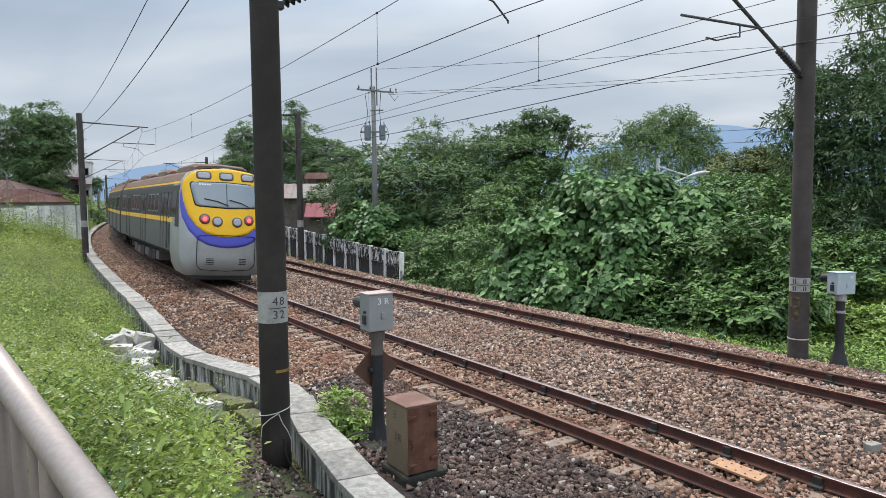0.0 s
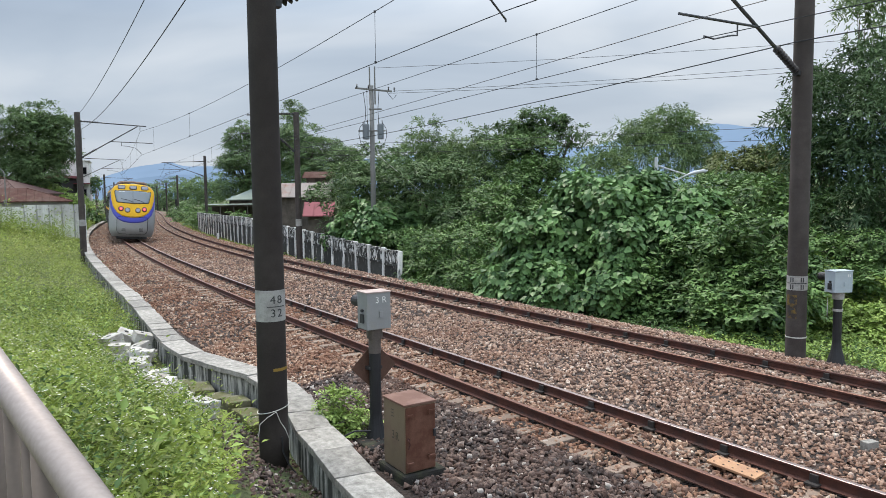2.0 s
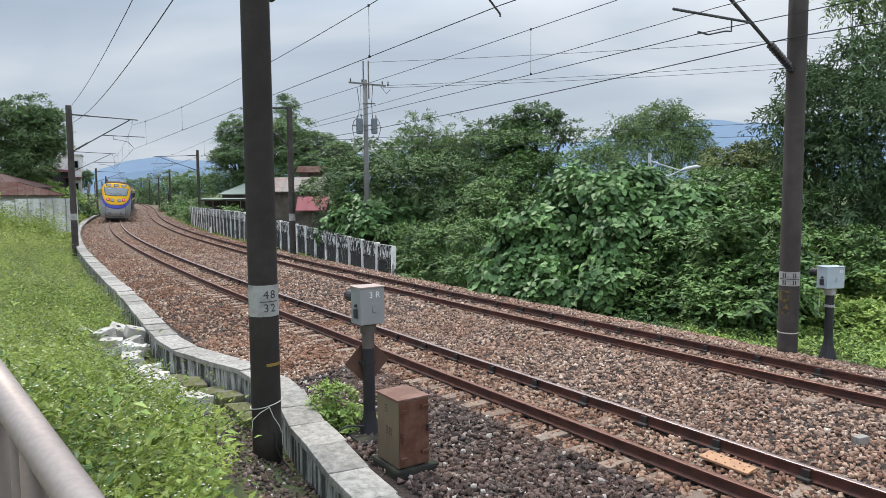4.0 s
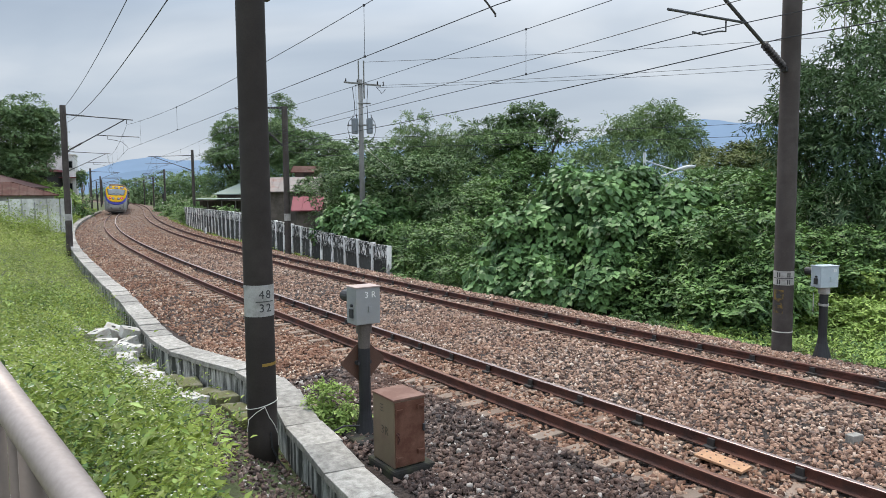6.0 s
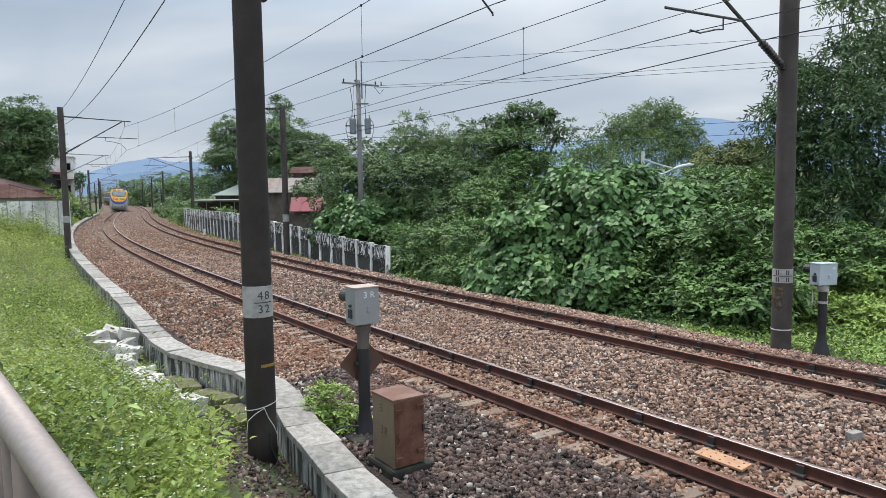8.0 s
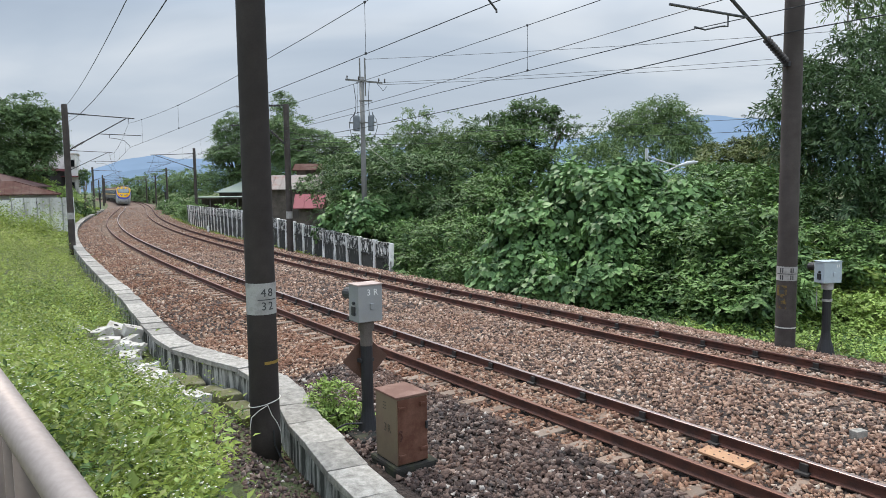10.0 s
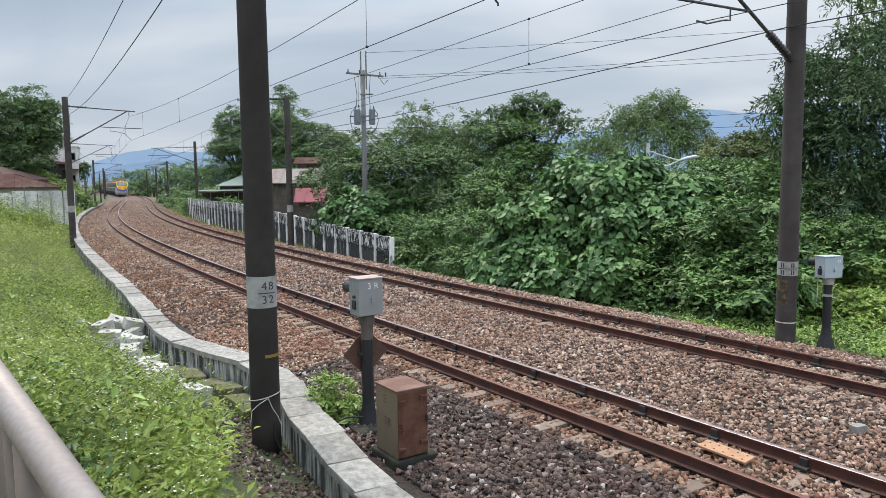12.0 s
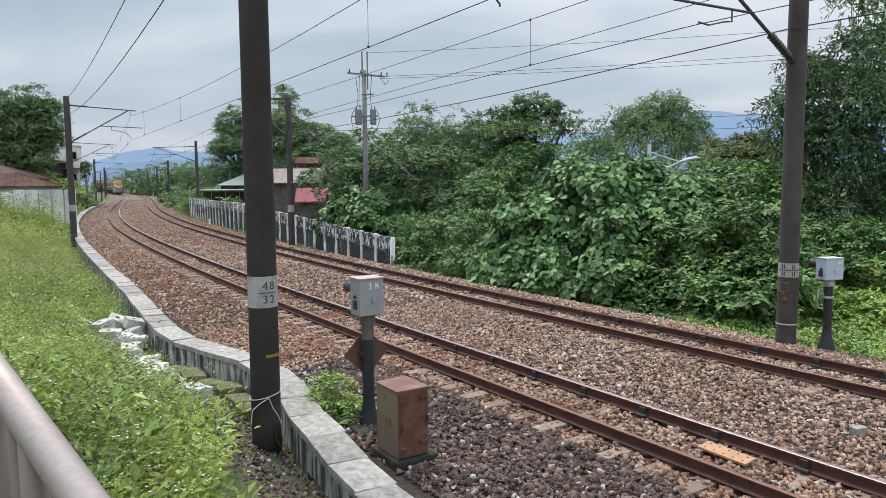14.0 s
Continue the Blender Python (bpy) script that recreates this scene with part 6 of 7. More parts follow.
# mossy concrete whose near-black base also holds the darkness of the pit around
M["mossy_dark"] = material("mossy_dark", (0.022, 0.020, 0.017), 0.95, var=0.35, scale=5, fine=50, bump=0.6, dist=0.01,
                           second=(0.040, 0.043, 0.020), cover=0.35, second_scale=4)
M["diamond"] = material("diamond", (0.105, 0.055, 0.038), 0.75, var=0.25, scale=5, fine=60, bump=0.2, dist=0.003)
build_cabinet()


# ---- shunting signals seen from behind ----
def shunt_signal(x, y, turn, z_box, size, label, text, plate, pad, body="grey_paint"):
    """Own space: -y is the box's back face."""
    t = thing("shunting_signal", label, "railway signal", pose(x, y, 0, 0, 0, turn), group="shunting signals")
    w, d, h = size
    z0 = -0.42
    bm = bmesh.new()
    tube(bm, [(0, 0, z0), (0, 0, z0 + 0.03), (0, 0, z0 + 0.32), (0, 0, z0 + 0.46), (0, 0, 0.98)], [0.19, 0.18, 0.105, 0.085, 0.085], 16)
    part("post", bm, "black_paint", t, smooth=False)
    bm = bmesh.new()
    tube(bm, [(0, 0, 0.95), (0, 0, z_box + 0.01)], 0.088, 16)
    tube(bm, [(0, 0, z_box - 0.14), (0, 0, z_box)], 0.115, 16)
    part("collar", bm, "collar_paint" if plate == "diamond" else "plate", t)
    bm = bmesh.new()
    box(bm, 0, 0, z_box + h / 2, w, d, h, 0.012)
    part("housing", bm, body, t, "light grey painted steel housing")
    bm = bmesh.new()
    box(bm, 0, 0, z_box + h + 0.008, w + 0.02, d + 0.02, 0.018, 0.004)
    part("lid", bm, "grey_top" if plate == "diamond" else body, t)
    bm = bmesh.new()
    n = 14
    for r, hood in ((0.085, 0), ):
        tube(bm, [(-w * 0.28, d / 2, z_box + h * 0.72), (-w * 0.28, d / 2 + 0.22, z_box + h * 0.70)], r, n)
        tube(bm, [(w * 0.22, d / 2, z_box + h * 0.72), (w * 0.22, d / 2 + 0.20, z_box + h * 0.70)], r, n)
    part("lamp_hoods", bm, "dark_steel", t)
    bm = bmesh.new()
    box(bm, 0.02, -d / 2 - 0.012, z_box + h * 0.42, 0.05, 0.024, 0.085, 0.006)
    part("latch", bm, body, t)
    bm = bmesh.new()
    sx = -w / 2 - 0.012
    tube(bm, [(sx + 0.02, -d * 0.10, z_box + h * 0.52), (sx - 0.02, -d * 0.10, z_box + h * 0.52)], 0.022, 8)
    box(bm, sx, -d * 0.05, z_box + h * 0.30, 0.022, 0.10, 0.13, 0.008)
    part("padlock", bm, "dark_steel", t)
    if text:
        m = Matrix.Translation((0.03, -d / 2 - 0.002, z_box + h * 0.80)) @ Matrix.Rotation(math.pi / 2, 4, "X")
        for i, ch in enumerate(text):
            letters("lettering", ch, 0.125, "white_ink", m @ Matrix.Translation(((i - (len(text) - 1) / 2) * 0.11, 0, 0)), t)
    else:
        for i in (-1, 1):
            bm = bmesh.new()
            box(bm, w * 0.28 + i * 0.022, -d / 2 - 0.002, z_box + h * 0.80, 0.022, 0.004, 0.06)
            part("faded_bar", bm, "white_ink", t)
    if plate == "diamond":
        bm = bmesh.new()
        r = 0.36
        box(bm, 0, 0, 0, r * 1.414, 0.006, r * 1.414, 0.0, Matrix.Translation((0.03, 0.10, 0.73)) @ Matrix.Rotation(math.pi / 4, 4, "Y"))
        pl = part("diamond_plate", bm, "diamond", t, "rusty brown diamond-shaped plate")
        bm = bmesh.new()
        box(bm, 0, 0.04, 0.73, 0.22, 0.12, 0.05, 0.008)
        part("bracket", bm, "dark_steel", pl)
    else:
        bm = bmesh.new()
        box(bm, 0, 0, 0, 0.36, 0.006, 0.36, 0.0, Matrix.Translation((-0.15, 0.12, 0.72)) @ Matrix.Rotation(radians(50), 4, "Z") @ Matrix.Rotation(math.pi / 4, 4, "Y"))
        part("diamond_plate", bm, "grey_paint", t)
        bm = bmesh.new()
        tube(bm, [(0, 0, 0.70), (0, 0, 0.75)], 0.10, 14)
        part("clamp", bm, "plate", t)
    if pad:
        bm = bmesh.new()
        box(bm, 0.05, -0.05, -0.40, 0.74, 0.74, 0.24, 0.04)
        part("plinth", bm, "mossy_dark", t, "dark mossy concrete plinth")
        bm = bmesh.new()
        tube(bm, [(-0.12, -0.05, -0.16), (-0.35, -0.02, -0.13), (-0.5, 0.05, -0.2), (-0.62, 0.1, -0.28)], 0.012, 6)
        part("cable", bm, "dark_steel", t)
    return t


M["collar_paint"] = material("collar_paint", (0.13, 0.11, 0.10), 0.6, metal=0.3, var=0.25, scale=6, bump=0.1, dist=0.002)
M["signal_blue"] = material("signal_blue", (0.40, 0.46, 0.50), 0.5, var=0.10, scale=6, bump=0.06, dist=0.002)
shunt_signal(-1.09, 9.96, 33.6, 1.31, (0.38, 0.30, 0.52), "grey shunting signal on a black post with a rusty diamond plate", "3R", "diamond", True)
shunt_signal(8.06, 14.62, 14.0, 1.10, (0.44, 0.28, 0.44), "pale blue-grey shunting signal on a black post by the shrubs", "", "grey", False, "signal_blue")


# ---- lineside posts farther along ----
def line_post(s, off, label, lower, disc):
    p, h = on_line(s, off)
    t = thing("signal_post", label, "signal post", pose(p.x, p.y, 0, 0, 0, -math.degrees(h)))
    bm = bmesh.new()
    tube(bm, [(0, 0, -0.7), (0, 0, 1.1)], 0.13, 10)
    part("lower_post", bm, lower, t)
    bm = bmesh.new()
    tube(bm, [(0, 0, 1.1), (0, 0, 1.6), (0, 0, 3.0)], [0.13, 0.16, 0.15], 10)
    box(bm, 0, -0.05, 2.55, 0.42, 0.3, 0.9, 0.04)
    part("head", bm, "black_paint", t)
    if disc:
        bm = bmesh.new()
        tube(bm, [(-0.15, -0.16, 1.15), (-0.15, -0.20, 1.15)], 0.24, 16)
        part("disc", bm, "white_ink", t)


line_post(119.5, -3.95, "black lineside signal post among the shrubs", "black_paint", False)
line_post(114.8, 7.9, "black signal head on a white post with a white disc", "white_ink", True)


def marker_post(s, off):
    p, h = on_line(s, off)
    t = thing("marker_post", "short white concrete marker post in the grass by the fence", "marker post", pose(p.x, p.y, -0.6, 0, 2, -math.degrees(h)))
    bm = bmesh.new()
    box(bm, 0, 0, 0.42, 0.16, 0.16, 0.85, 0.02)
    part("shaft", bm, "white_ink", t)
    bm = bmesh.new()
    box(bm, 0, 0, 0.30, 0.168, 0.168, 0.12)
    part("band", bm, "black_paint", t)


marker_post(27.0, 6.75)


# ---- plate left between the rails, and a small block ----
def build_plate():
    p, h = on_line(-28.75, 0.10)
    t = thing("perforated_plate", "rusty orange-brown perforated plate lying between the rails", "metal plate", pose(p.x, p.y, -0.10, 3, -4, -math.degrees(h) + 4))
    bm = bmesh.new()
    box(bm, 0, 0, 0, 0.23, 0.62, 0.03, 0.004)
    part("sheet", bm, "board", t)
    # flat dark discs paint the shade of the perforations
    for i in range(5):
        for j in (-1, 1):
            bm = bmesh.new()
            tube(bm, [(j * 0.06, -0.24 + i * 0.12, 0.0155), (j * 0.06, -0.24 + i * 0.12, 0.018)], 0.012, 8)
            part("hole_shade", bm, "painted_shade", t)
    p, h = on_line(-29.2, 2.35)
    bm = bmesh.new()
    box(bm, 0, 0, 0, 0.20, 0.12, 0.12, 0.012)
    ob = part("marker_block", bm, "concrete")
    ob.matrix_world = pose(p.x, p.y, -0.16, 0, 0, 20)
    tagged(ob, "small grey concrete marker block set in the ballast", "block")


build_plate()


# ---- railing of the footpath ----
def build_railing():
    a, b = Vector((-0.80, 1.25, 2.827)), Vector((-0.536, 0.98, 2.757))
    d = (a - b)
    p0, p1 = b - d * 1.6, a + d * 7
    t = thing("railing", "brushed tubular metal railing with upright bars on the footpath", "railing")
    bm = bmesh.new()
    tube(bm, [p0, p1], 0.0285, 24)
    part("handrail", bm, "handrail", t, smooth=True)
    n = 30
    drop = Vector((0, 0, -0.85))
    bm = bmesh.new()
    tube(bm, [p0 + drop, p1 + drop], 0.02, 10)
    part("bottom_rail", bm, "handrail_bars", t)
    for i in range(n):
        p = p0.lerp(p1, (i + 0.5) / n)
        bm = bmesh.new()
        r = 0.026 if i % 6 == 0 else 0.013
        tube(bm, [p, p + Vector((0, 0, -0.86 if i % 6 else -1.45))], r, 10)
        part("upright", bm, "handrail_bars", t, smooth=True)


build_railing()


# ---- concrete fence beyond the far track ----
def build_fence():
    t = thing("concrete_fence", "white concrete panel fence heavily streaked black with mould", "fence")
    s, i = -6.9, 0
    rng = random.Random(2)
    while s < 48.0:
        ln = 1.55
        z1 = float(np.interp(s, (-7, -2, 5, 19, 48), (0.80, 1.0, 1.3, 1.72, 1.6)))
        p, h = on_line(s, 7.62)
        q, _ = on_line(s + ln, 7.62)
        mid = (p + q) / 2
        ang = math.degrees(math.atan2(q.y - p.y, q.x - p.x))
        tilt = rng.uniform(-1.5, 1.5)
        bm = bmesh.new()
        box(bm, 0, 0, (z1 - 0.7) / 2, 0.18, 0.16, z1 + 0.70, 0.015)
        post = part("post", bm, "white_post", t)
        post.matrix_local = pose(p.x, p.y, 0, tilt, 0, ang)
        zm = z1 - 0.62
        for nm, za, zb, th, off, mat in (("top_rail", z1 - 0.10, z1, 0.13, 0, "fence_paint"), ("panel", zm, z1 - 0.10, 0.07, 0, "fence_paint"),
                                         ("middle_rail", zm - 0.09, zm, 0.11, 0, "fence_mould"), ("lower_panel", -0.65, zm - 0.09, 0.06, -0.02, "fence_mould")):
            bm = bmesh.new()
            box(bm, 0, off, (za + zb) / 2, ln - 0.19, th, zb - za, 0.008)
            ob = part(nm, bm, mat, t)
            ob.matrix_local = pose(mid.x, mid.y, 0, tilt, 0, ang)
        bm = bmesh.new()
        box(bm, 0, 0.045, z1 - 0.36, ln - 0.50, 0.03, 0.36, 0.01)
        ob = part("raised_field", bm, "fence_paint", t)
        ob.matrix_local = pose(mid.x, mid.y, 0, tilt, 0, ang)
        s += ln
        i += 1


M["fence_mould"] = material("fence_mould", (0.045, 0.045, 0.040), 0.95, var=0.3, scale=4, fine=50, bump=0.3, dist=0.004,
                            second=(0.42, 0.42, 0.39), cover=0.24, second_scale=4.0, soft=0.05, stretch=(1.6, 1.6, 0.25), obj_random=0.3)
M["white_post"] = material("white_post", (0.74, 0.735, 0.70), 0.9, var=0.2, scale=4, fine=50, bump=0.2, dist=0.003,
                           second=(0.08, 0.08, 0.075), cover=0.36, second_scale=3.0, soft=0.08, stretch=(1.5, 1.5, 0.5), obj_random=0.2)
build_fence()


# ---- houses ----
def gable(t, name, x0, x1, y0, y1, eave, ridge, mat, over=0.4, ribs=True):
    bm = bmesh.new()
    ym = (y0 + y1) / 2
    th = 0.08
    for ya, yb in ((y0 - over, ym), (y1 + over, ym)):
        za = eave - (ridge - eave) * over / abs(ym - y0)
        vs = [bm.verts.new(p) for p in ((x0 - over, ya, za), (x1 + over, ya, za), (x1 + over, yb, ridge), (x0 - over, yb, ridge),
                                        (x0 - over, ya, za - th), (x1 + over, ya, za - th), (x1 + over, yb, ridge - th), (x0 - over, yb, ridge - th))]
        for q in ((0, 1, 2, 3), (7, 6, 5, 4), (0, 4, 5, 1), (1, 5, 6, 2), (2, 6, 7, 3), (3, 7, 4, 0)):
            bm.faces.new([vs[k] for k in q])
    roof = part(name, bm, mat, t)
    if ribs:
        n = int((x1 - x0 + 2 * over) / 0.75)
        for i in range(n + 1):
            x = x0 - over + (x1 - x0 + 2 * over) * i / n
            bm = bmesh.new()
            za = eave - (ridge - eave) * over / abs(ym - y0)
            tube(bm, [(x, y0 - over, za + 0.01), (x, ym, ridge + 0.01)], 0.035, 5)
            part("roof_rib", bm, mat, roof)
    return roof


def hip_roof(t, x0, x1, y0, y1, eave, ridge, mat, inset, over=0.4):
    """Roof that slopes on all four sides."""
    bm = bmesh.new()
    ym = (y0 + y1) / 2
    c4 = [(x0 - over, y0 - over), (x1 + over, y0 - over), (x1 + over, y1 + over), (x0 - over, y1 + over)]
    lo = [bm.verts.new((x, y, eave - 0.10)) for x, y in c4]
    up = [bm.verts.new((x, y, eave)) for x, y in c4]
    r0, r1 = bm.verts.new((x0 + inset, ym, ridge)), bm.verts.new((x1 - inset, ym, ridge))
    for q in ((up[0], up[1], r1, r0), (up[1], up[2], r1), (up[2], up[3], r0, r1), (up[3], up[0], r0), lo[::-1]):
        bm.faces.new(q)
    for i in range(4):
        bm.faces.new((lo[i], lo[(i + 1) % 4], up[(i + 1) % 4], up[i]))
    roof = part("roof", bm, mat, t)
    def rib(a, b2):
        bm = bmesh.new()
        tube(bm, [a, b2], 0.045, 5)
        part("roof_rib", bm, mat, roof)
    for e in ((x1 + over, y0 - over), (x1 + over, y1 + over)):
        rib((e[0], e[1], eave + 0.01), (x1 - inset, ym, ridge + 0.01))
    n = int((x1 - x0 - 2 * inset) / 0.7)
    for i in range(n + 1):
        x = x0 + inset + (x1 - x0 - 2 * inset) * i / n
        rib((x, y0 - over, eave + 0.01), (x, ym, ridge + 0.01))
    for i in range(1, 6):
        f = i / 6
        rib((x1 + over - (inset + over) * f, y0 - over, eave + 0.01), (x1 + over - (inset + over) * f, y0 - over + (ym - y0 + over) * f, eave + (ridge - eave) * f + 0.01))
    return roof


def house(label, x0, x1, y0, y1, base, eave, ridge, wall, roof, turn, windows=2, hip=0.0):
    t = thing("house", label, "house", Matrix.Translation(((x0 + x1) / 2, (y0 + y1) / 2, 0)) @ pose(0, 0, 0, 0, 0, turn))
    cx, cy = (x0 + x1) / 2, (y0 + y1) / 2
    x0, x1, y0, y1 = x0 - cx, x1 - cx, y0 - cy, y1 - cy
    bm = bmesh.new()
    prof = [(y0, base), (y1, base), (y1, eave), ((y0 + y1) / 2, eave + 0.01 if hip else ridge - 0.1), (y0, eave)]
    loft(bm, [[(x, y, z) for y, z in prof] for x in (x0, x1)], caps=True)
    bmesh.ops.recalc_face_normals(bm, faces=bm.faces)
    part("wall", bm, wall, t)
    if hip:
        hip_roof(t, x0, x1, y0, y1, eave, ridge, roof, hip)
    else:
        gable(t, "roof", x0, x1, y0, y1, eave, ridge, roof)
    for i in range(windows):
        x = x0 + (x1 - x0) * (i + 0.5) / windows
        bm = bmesh.new()
        box(bm, x, y0 - 0.02, (base + eave) / 2 + 0.35, 1.2, 0.10, 0.9, 0.01)
        w = part("window", bm, "white_post", t)
        bm = bmesh.new()
        box(bm, x, y0 - 0.05, (base + eave) / 2 + 0.35, 1.05, 0.06, 0.75)
        part("pane", bm, "dark_glass", w)
    return t


house("low house with a brown corrugated roof and shaded front", -50.5, -38.3, 66.0, 72.0, 0.2, 3.05, 4.35, "grey_wall", "roof_brown", 30, 3, hip=3.6)
house("older house with a dark red-brown tiled roof", -60.0, -46.6, 76.0, 84.0, 0.2, 3.9, 5.6, "grey_wall", "roof_dark", 0, 2, hip=3.8)
house("house with a pale green sheet-metal roof behind the fence", -28.1, -18.6, 90.0, 98.0, -0.6, 2.95, 4.75, "shade_wall", "roof_green", 0, 0, hip=2.9)
house("house with a rust-streaked grey metal roof", -17.4, -12.6, 70.3, 77.0, -0.6, 3.35, 4.65, "shade_wall", "roof_rusty", 4, 0)
house("lean-to with a faded pink sheet-metal roof", -11.9, -10.2, 58.3, 61.7, -0.6, 1.85, 2.75, "shade_wall", "roof_pink", 6, 0)
house("small house with a red-brown roof among the trees", -15.5, -13.0, 76.0, 80.0, -0.6, 5.35, 5.95, "shade_wall", "roof_brown", 4, 1)


def build_carport():
    """Open shed before the green-roofed house."""
    t = thing("carport", "open shed with a pale flat sheet-metal roof on thin posts", "shed", pose(-26.6, 88.0, 0, 0, 0, 0))
    bm = bmesh.new()
    box(bm, 0, 0, 2.36, 7.2, 2.6, 0.07, 0.01, Matrix.Rotation(radians(1.5), 4, "X"))
    part("roof", bm, "roof_green", t)
    bm = bmesh.new()
    box(bm, 0, -1.25, 2.17, 7.1, 0.08, 0.14, 0.01)
    part("beam", bm, "shade_wall", t)
    bm = bmesh.new()
    box(bm, 0, 1.2, 0.8, 7.0, 0.10, 2.8, 0.01)
    part("back_wall", bm, "shade_wall", t)
    for i in range(5):
        bm = bmesh.new()
        tube(bm, [(-3.4 + i * 1.7, -1.2, -0.7), (-3.4 + i * 1.7, -1.2, 2.25)], 0.05, 8)
        part("post", bm, "grey_pole_dark", t)


M["grey_pole_dark"] = material("grey_pole_dark", (0.16, 0.15, 0.14), 0.8, var=0.2, scale=3, bump=0.1, dist=0.003)
build_carport()


def apartment():
    t = thing("apartment_house", "white two-storey house with stained walls and a balcony", "house", pose(-60.3, 112.0, 0, 0, 0, 24))
    bm = bmesh.new()
    box(bm, 0, 0, 4.4, 6.0, 7.0, 9.4, 0.03)
    part("wall", bm, "white_wall", t)
    bm = bmesh.new()
    box(bm, 0, 0, 9.15, 6.3, 7.3, 0.16, 0.02)
    part("roof_slab", bm, "white_wall", t)
    bm = bmesh.new()
    box(bm, 0, -4.1, 5.6, 6.2, 1.4, 0.14, 0.02)
    part("balcony", bm, "roof_pink", t, "faded red canopy")
    for z, xs in ((4.2, (2.0,)), (7.6, (2.1,))):
        for x in xs:
            bm = bmesh.new()
            box(bm, x, -3.52, z, 1.2, 0.1, 1.2, 0.01)
            w = part("window", bm, "grey_wall", t)
            bm = bmesh.new()
            box(bm, x, -3.56, z, 1.0, 0.08, 1.0)
            part("pane", bm, "dark_glass", w)
    t2 = thing("house", "low house with a dark red canopy, its wall painted as shade", "house", pose(-62.0, 106.5, 0, 0, 0, 6))
    # the darkness beneath the canopy is put into the wall's near-black colour
    bm = bmesh.new()
    box(bm, 0, 0, 3.0, 9.0, 6.0, 6.8, 0.03)
    part("wall", bm, "painted_shade", t2)
    bm = bmesh.new()
    box(bm, 0.2, -0.4, 6.55, 9.6, 7.0, 0.35, 0.02)
    part("canopy", bm, "roof_pink", t2)


apartment()


def build_yard_wall():
    t = thing("yard_wall", "white corrugated sheet wall around the house yard", "wall")
    x = -52.0
    y = 59.0
    while x < -32.4:
        bm = bmesh.new()
        z1 = 2.75 if x > -37 else 2.6
        n = 8
        prof = []
        for k in range(n + 1):
            prof.append((x + 1.0 * k / n, y + (0.03 if k % 2 else 0.0)))
        loft(bm, [[(px, py, z) for px, py in prof] for z in (-0.2, z1)], closed=False)
        loft(bm, [[(px, py + 0.02, z) for px, py in prof] for z in (-0.2, z1)], closed=False)
        part("sheet", bm, "white_wall", t)
        bm = bmesh.new()
        box(bm, x, y - 0.04, 1.0, 0.08, 0.08, 2.5)
        part("post", bm, "grey_wall", t)
        x += 1.03
        y += 0.09


build_yard_wall()


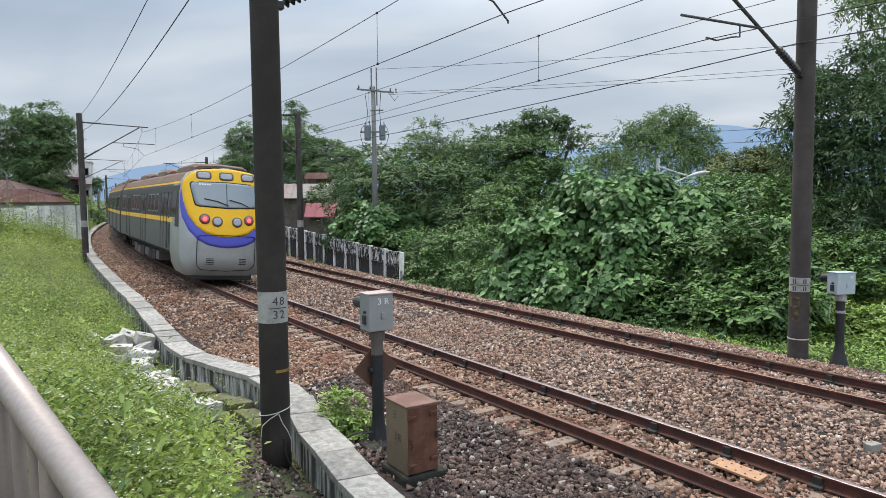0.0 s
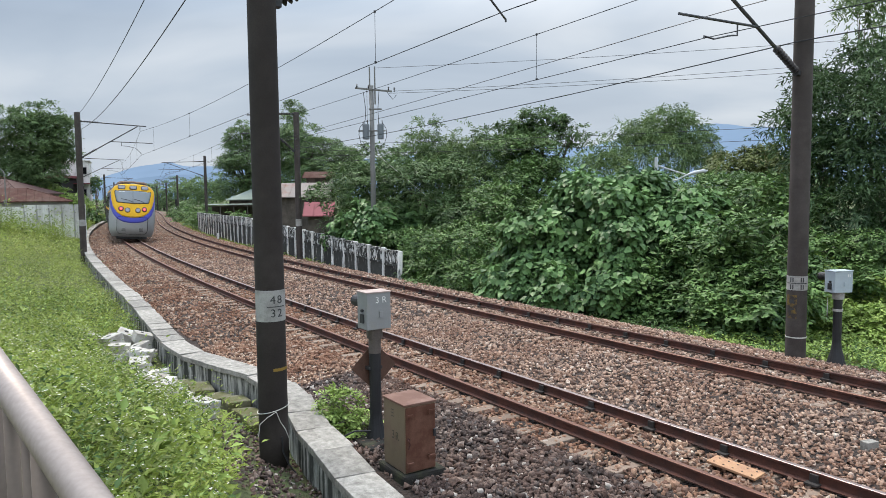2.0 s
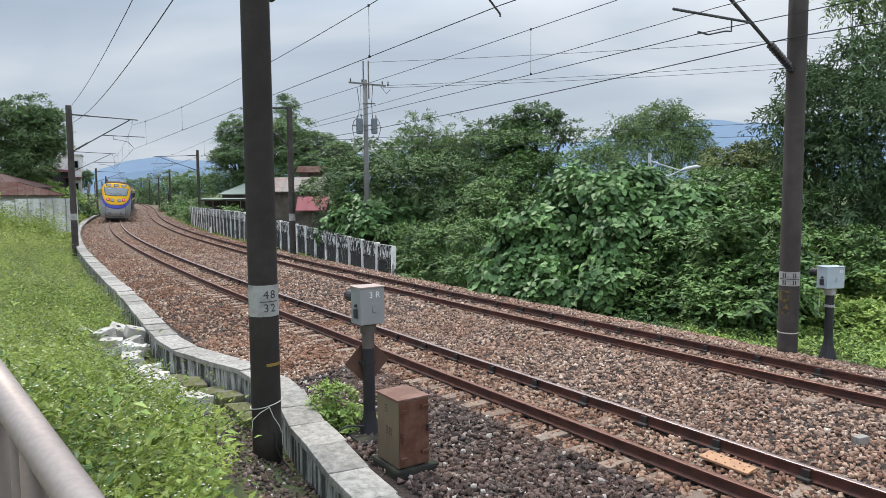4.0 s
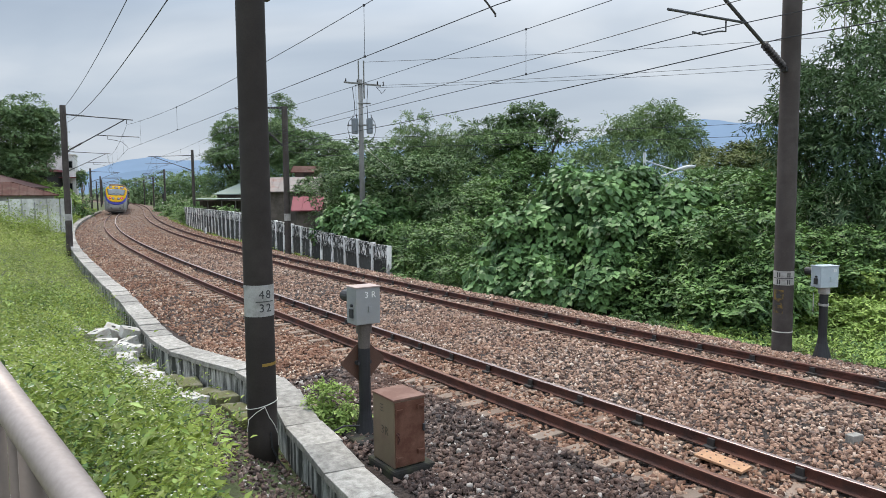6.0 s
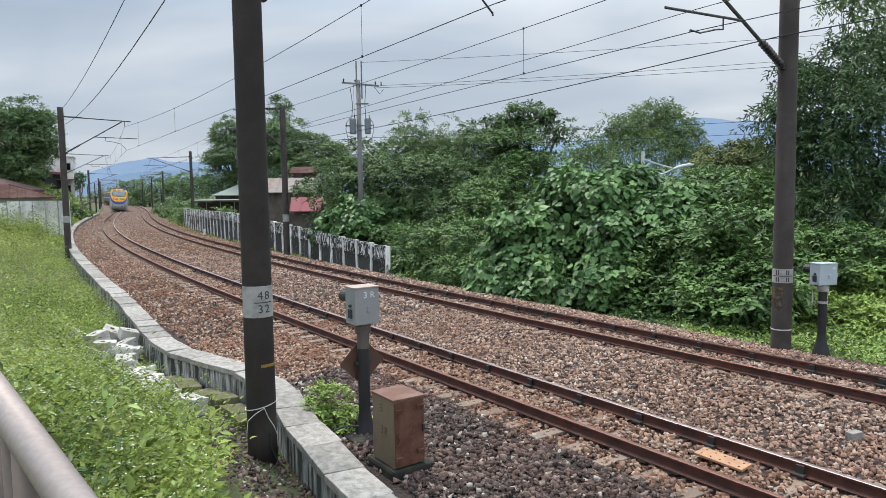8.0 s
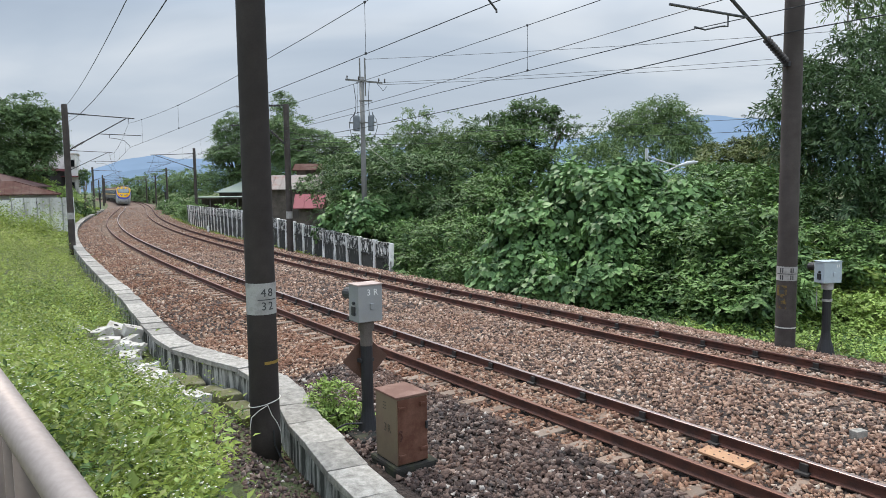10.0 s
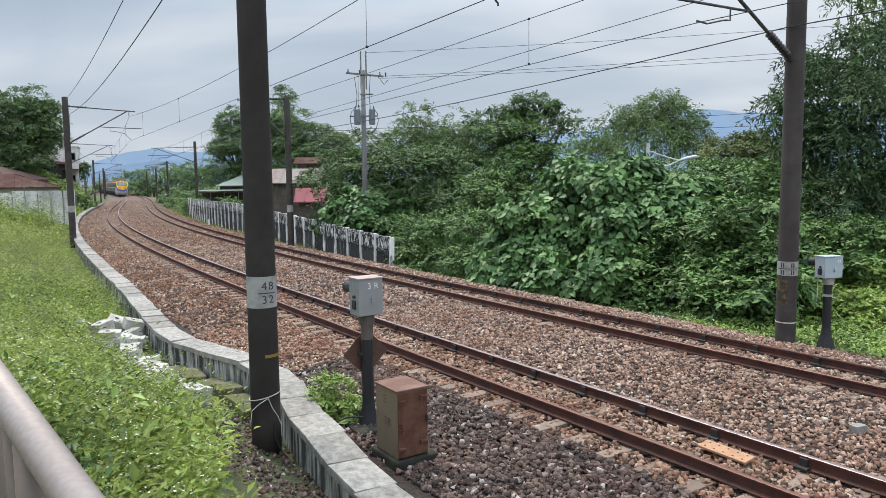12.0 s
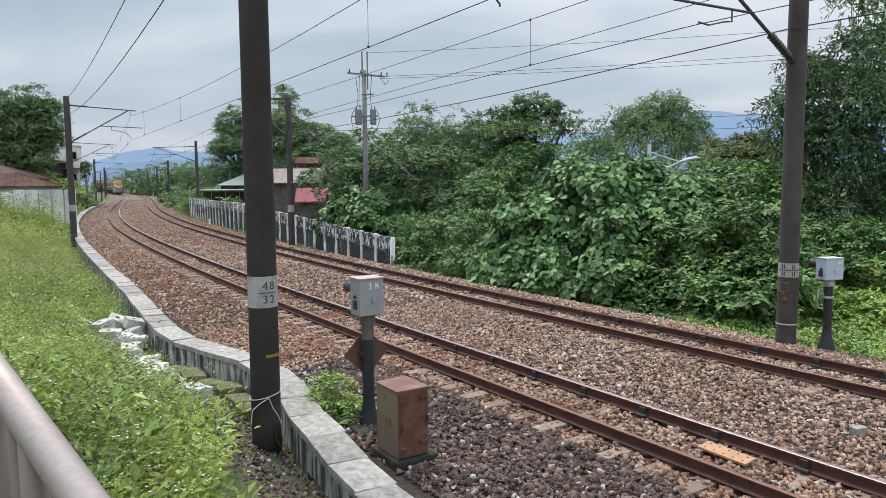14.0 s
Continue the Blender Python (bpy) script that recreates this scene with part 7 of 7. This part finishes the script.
# ---- utility pole and its lines ----
def build_utility():
    x, y = -5.4, 50.0
    t = thing("utility_pole", "pale concrete utility pole with crossarms and two transformers", "utility pole", pose(x * 0.73, y * 0.73, 0.86) @ Matrix.Scale(0.73, 4))
    bm = bmesh.new()
    tube(bm, [(0, 0, -2.6), (0, 0, 5), (0, 0, 10.9)], [0.21, 0.18, 0.145], 14)
    part("shaft", bm, "grey_pole", t, smooth=True)
    for dx in (-0.12, 0.24):
        bm = bmesh.new()
        tube(bm, [(dx, 0, 9.6), (dx, 0, 12.2)], 0.05, 8)
        part("extension", bm, "grey_pole", t)
    bm = bmesh.new()
    box(bm, -0.95, -0.12, 10.55, 2.6, 0.10, 0.12, 0.01, Matrix.Rotation(radians(6), 4, "Y"))
    part("crossarm", bm, "grey_pole", t)
    bm = bmesh.new()
    box(bm, 0.25, -0.12, 9.25, 0.9, 0.08, 0.10, 0.01)
    part("crossarm", bm, "grey_pole", t)
    bm = bmesh.new()
    box(bm, 0.0, -0.15, 7.75, 1.9, 0.10, 0.10, 0.01)
    part("bracket", bm, "grey_pole", t)
    for dx, w in ((-0.40, 0.48), (0.62, 0.44)):
        bm = bmesh.new()
        tube(bm, [(dx, -0.3, 7.15), (dx, -0.3, 7.2), (dx, -0.3, 8.15), (dx, -0.3, 8.22)], [w * 0.42, w * 0.5, w * 0.5, w * 0.40], 14)
        tr = part("transformer", bm, "transformer", t, "grey transformer can")
        for k in (-0.12, 0.12):
            bm = bmesh.new()
            tube(bm, [(dx + k, -0.3, 8.2), (dx + k, -0.3, 8.45)], 0.03, 6)
            part("bushing", bm, "dark_steel", tr)
    for pts in (((-0.55, -0.3, 8.3), (-0.82, -0.3, 8.0), (-0.9, -0.3, 7.5), (-0.78, -0.3, 6.9), (-0.45, -0.3, 6.5), (-0.1, -0.2, 6.3)), ((0.75, -0.3, 8.3), (1.0, -0.3, 7.9), (1.05, -0.3, 7.4), (0.9, -0.3, 6.9), (0.5, -0.3, 6.6), (0.15, -0.2, 6.5)),
                ((0.55, -0.2, 10.6), (0.45, -0.25, 9.2), (0.5, -0.3, 8.4)), ((-0.55, -0.2, 10.4), (-0.4, -0.25, 9.2), (-0.45, -0.3, 8.4)), ((1.1, -0.2, 10.4), (1.5, -0.2, 9.9), (1.75, -0.2, 10.2))):
        bm = bmesh.new()
        tube(bm, pts, 0.022, 6)
        part("lead", bm, "wire", t)
    for dx in (-1.0, -0.2, 1.2, 1.6):
        bm = bmesh.new()
        insulator(bm, (dx, -0.12, 10.6 - dx * 0.1), (dx, -0.12, 10.9 - dx * 0.1), 3, 0.07, 0.03)
        part("insulator", bm, "insulator", t)
    P = Vector((x, y, 0))
    lines = [((0.24, 0, 12.1), (60, 37, 14.0), 0.6), ((1.5, 0, 10.5), (60, 37, 13.2), 0.7), ((1.2, 0, 10.35), (60, 37, 12.6), 0.7),
             ((0.1, 0, 6.9), (60, 36, 8.9), 0.5), ((0.1, 0, 6.2), (60, 36, 8.0), 0.5),
             ((0, 0, 6.9), (-8.5, 39.2, 6.35), 0.25), ((0, 0, 6.5), (-8.5, 39.2, 6.05), 0.25), ((0, 0, 6.2), (-8.5, 39.2, 5.75), 0.25), ((0, 0, 5.8), (-8.5, 39.2, 5.45), 0.25)]
    for a, b, sag in lines:
        bm = bmesh.new()
        b = Vector(b) * 0.73 + Vector((0, 0, 0.86)) if b[0] > 0 else Vector(b)
        wire_between(bm, (P + Vector(a)) * 0.73 + Vector((0, 0, 0.86)), b, sag * 0.73, 0.010, 20)
        ob = part("power_line", bm, "wire")
        tagged(ob, "thin dark power line from the utility pole", "wire", group="lines from the utility pole")
    bm = bmesh.new()
    wire_between(bm, (P + Vector((0.1, 0, 6.3))) * 0.73 + Vector((0, 0, 0.86)), (0.6, 37.5, 1.6), 0.0, 0.010, 6)
    tagged(part("guy_wire", bm, "light_wire"), "pale guy wire from the utility pole", "wire")


M["grey_pole"] = material("grey_pole", (0.19, 0.188, 0.18), 0.85, var=0.15, scale=3, bump=0.1, dist=0.003)
M["transformer"] = material("transformer", (0.16, 0.18, 0.20), 0.6, var=0.12, scale=3, bump=0.05, dist=0.003)
build_utility()


def build_street_lamp():
    t = thing("street_lamp", "white street lamp with a slanting arm rising above the bushes", "street lamp", pose(9.0, 31.0, 0))
    bm = bmesh.new()
    tube(bm, [(0, 0, -0.9), (0, 0, 4.75)], 0.065, 10)
    part("post", bm, "lamp_white", t)
    bm = bmesh.new()
    tube(bm, [(0.0, 0, 4.42), (0.5, 0, 4.24), (1.0, 0, 4.08), (1.35, 0, 3.97)], 0.028, 8)
    part("arm", bm, "lamp_white", t)
    bm = bmesh.new()
    tube(bm, [(0.38, 0, 3.66), (0.9, 0, 3.76), (1.35, 0, 3.97)], 0.03, 8)
    part("arm", bm, "lamp_white", t)
    bm = bmesh.new()
    tube(bm, [(1.30, 0, 3.95), (1.45, 0, 4.00), (1.75, 0, 4.08), (2.05, 0, 4.13), (2.25, 0, 4.14)], [0.03, 0.055, 0.085, 0.08, 0.02], 10)
    part("lamp_head", bm, "lamp_white", t)


def build_yard_lamp():
    t = thing("yard_lamp", "thin grey lamp post with a curved arm behind the yard wall", "street lamp", pose(-38.25, 60.6, 0))
    bm = bmesh.new()
    tube(bm, [(0, 0, -0.4), (0, 0, 5.3), (-0.10, 0, 5.65), (-0.35, 0, 5.85), (-0.9, 0, 5.95)], 0.05, 8)
    part("post", bm, "grey_pole", t)
    bm = bmesh.new()
    box(bm, -1.05, 0, 5.94, 0.5, 0.18, 0.10, 0.03)
    part("lamp_head", bm, "lamp_white", t)
    bm = bmesh.new()
    box(bm, 0, -0.09, 3.0, 0.22, 0.12, 0.35, 0.02)
    part("meter_box", bm, "grey_pole", t)


M["lamp_white"] = material("lamp_white", (0.62, 0.63, 0.64), 0.5, var=0.08, scale=4, bump=0.03, dist=0.002)
build_street_lamp()
build_yard_lamp()


# ---- hills: blue haze put into a glowing colour ----
def build_hills(name, label, dist, prof, mat, rough, seed):
    xs = np.linspace(-5200, 5200, 420)
    px, ph = [p[0] for p in prof], [p[1] for p in prof]
    rng = np.random.default_rng(seed)
    h = np.interp(xs, px, ph)
    for k, a in ((0.004, 1.0), (0.011, 0.5), (0.027, 0.25), (0.06, 0.1)):
        h = h + rough * a * np.sin(xs * k + rng.uniform(0, 6)) * np.sin(xs * k * 0.61 + rng.uniform(0, 6))
    rows = []
    for f, y in ((0.0, -500), (0.35, -330), (0.7, -160), (1.0, 0), (0.6, 250), (0.0, 600)):
        rows.append(np.column_stack([xs, np.full(len(xs), dist + y) + 40 * np.sin(xs * 0.013), h * f - (2 if f == 0 else 0)]))
    v = np.vstack(rows)
    n = len(xs)
    i, j = np.meshgrid(np.arange(len(rows) - 1), np.arange(n - 1), indexing="ij")
    i, j = i.ravel(), j.ravel()
    f = np.column_stack([i * n + j, i * n + j + 1, (i + 1) * n + j + 1, (i + 1) * n + j])
    tagged(soup(name, v, f, mat, smooth=True), label, "hills", kind="structure")


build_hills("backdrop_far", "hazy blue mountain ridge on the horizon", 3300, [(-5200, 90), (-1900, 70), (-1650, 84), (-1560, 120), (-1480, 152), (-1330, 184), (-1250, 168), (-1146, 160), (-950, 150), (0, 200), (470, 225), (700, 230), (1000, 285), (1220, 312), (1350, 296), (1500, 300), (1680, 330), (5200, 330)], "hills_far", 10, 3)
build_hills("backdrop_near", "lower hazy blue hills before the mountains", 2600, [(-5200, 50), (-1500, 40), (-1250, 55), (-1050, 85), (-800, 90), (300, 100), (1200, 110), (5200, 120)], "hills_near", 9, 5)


# ---- the train pulls away along the line ----
def train_s(t):
    return TRAIN_START + TRAIN_SPEED * t


def motions():
    for k, car in enumerate(train):
        walk(car, [(t, car_pose(train_s(t) + k * CAR_PITCH)) for t in np.arange(0, 14.01, 0.5)])


motions()
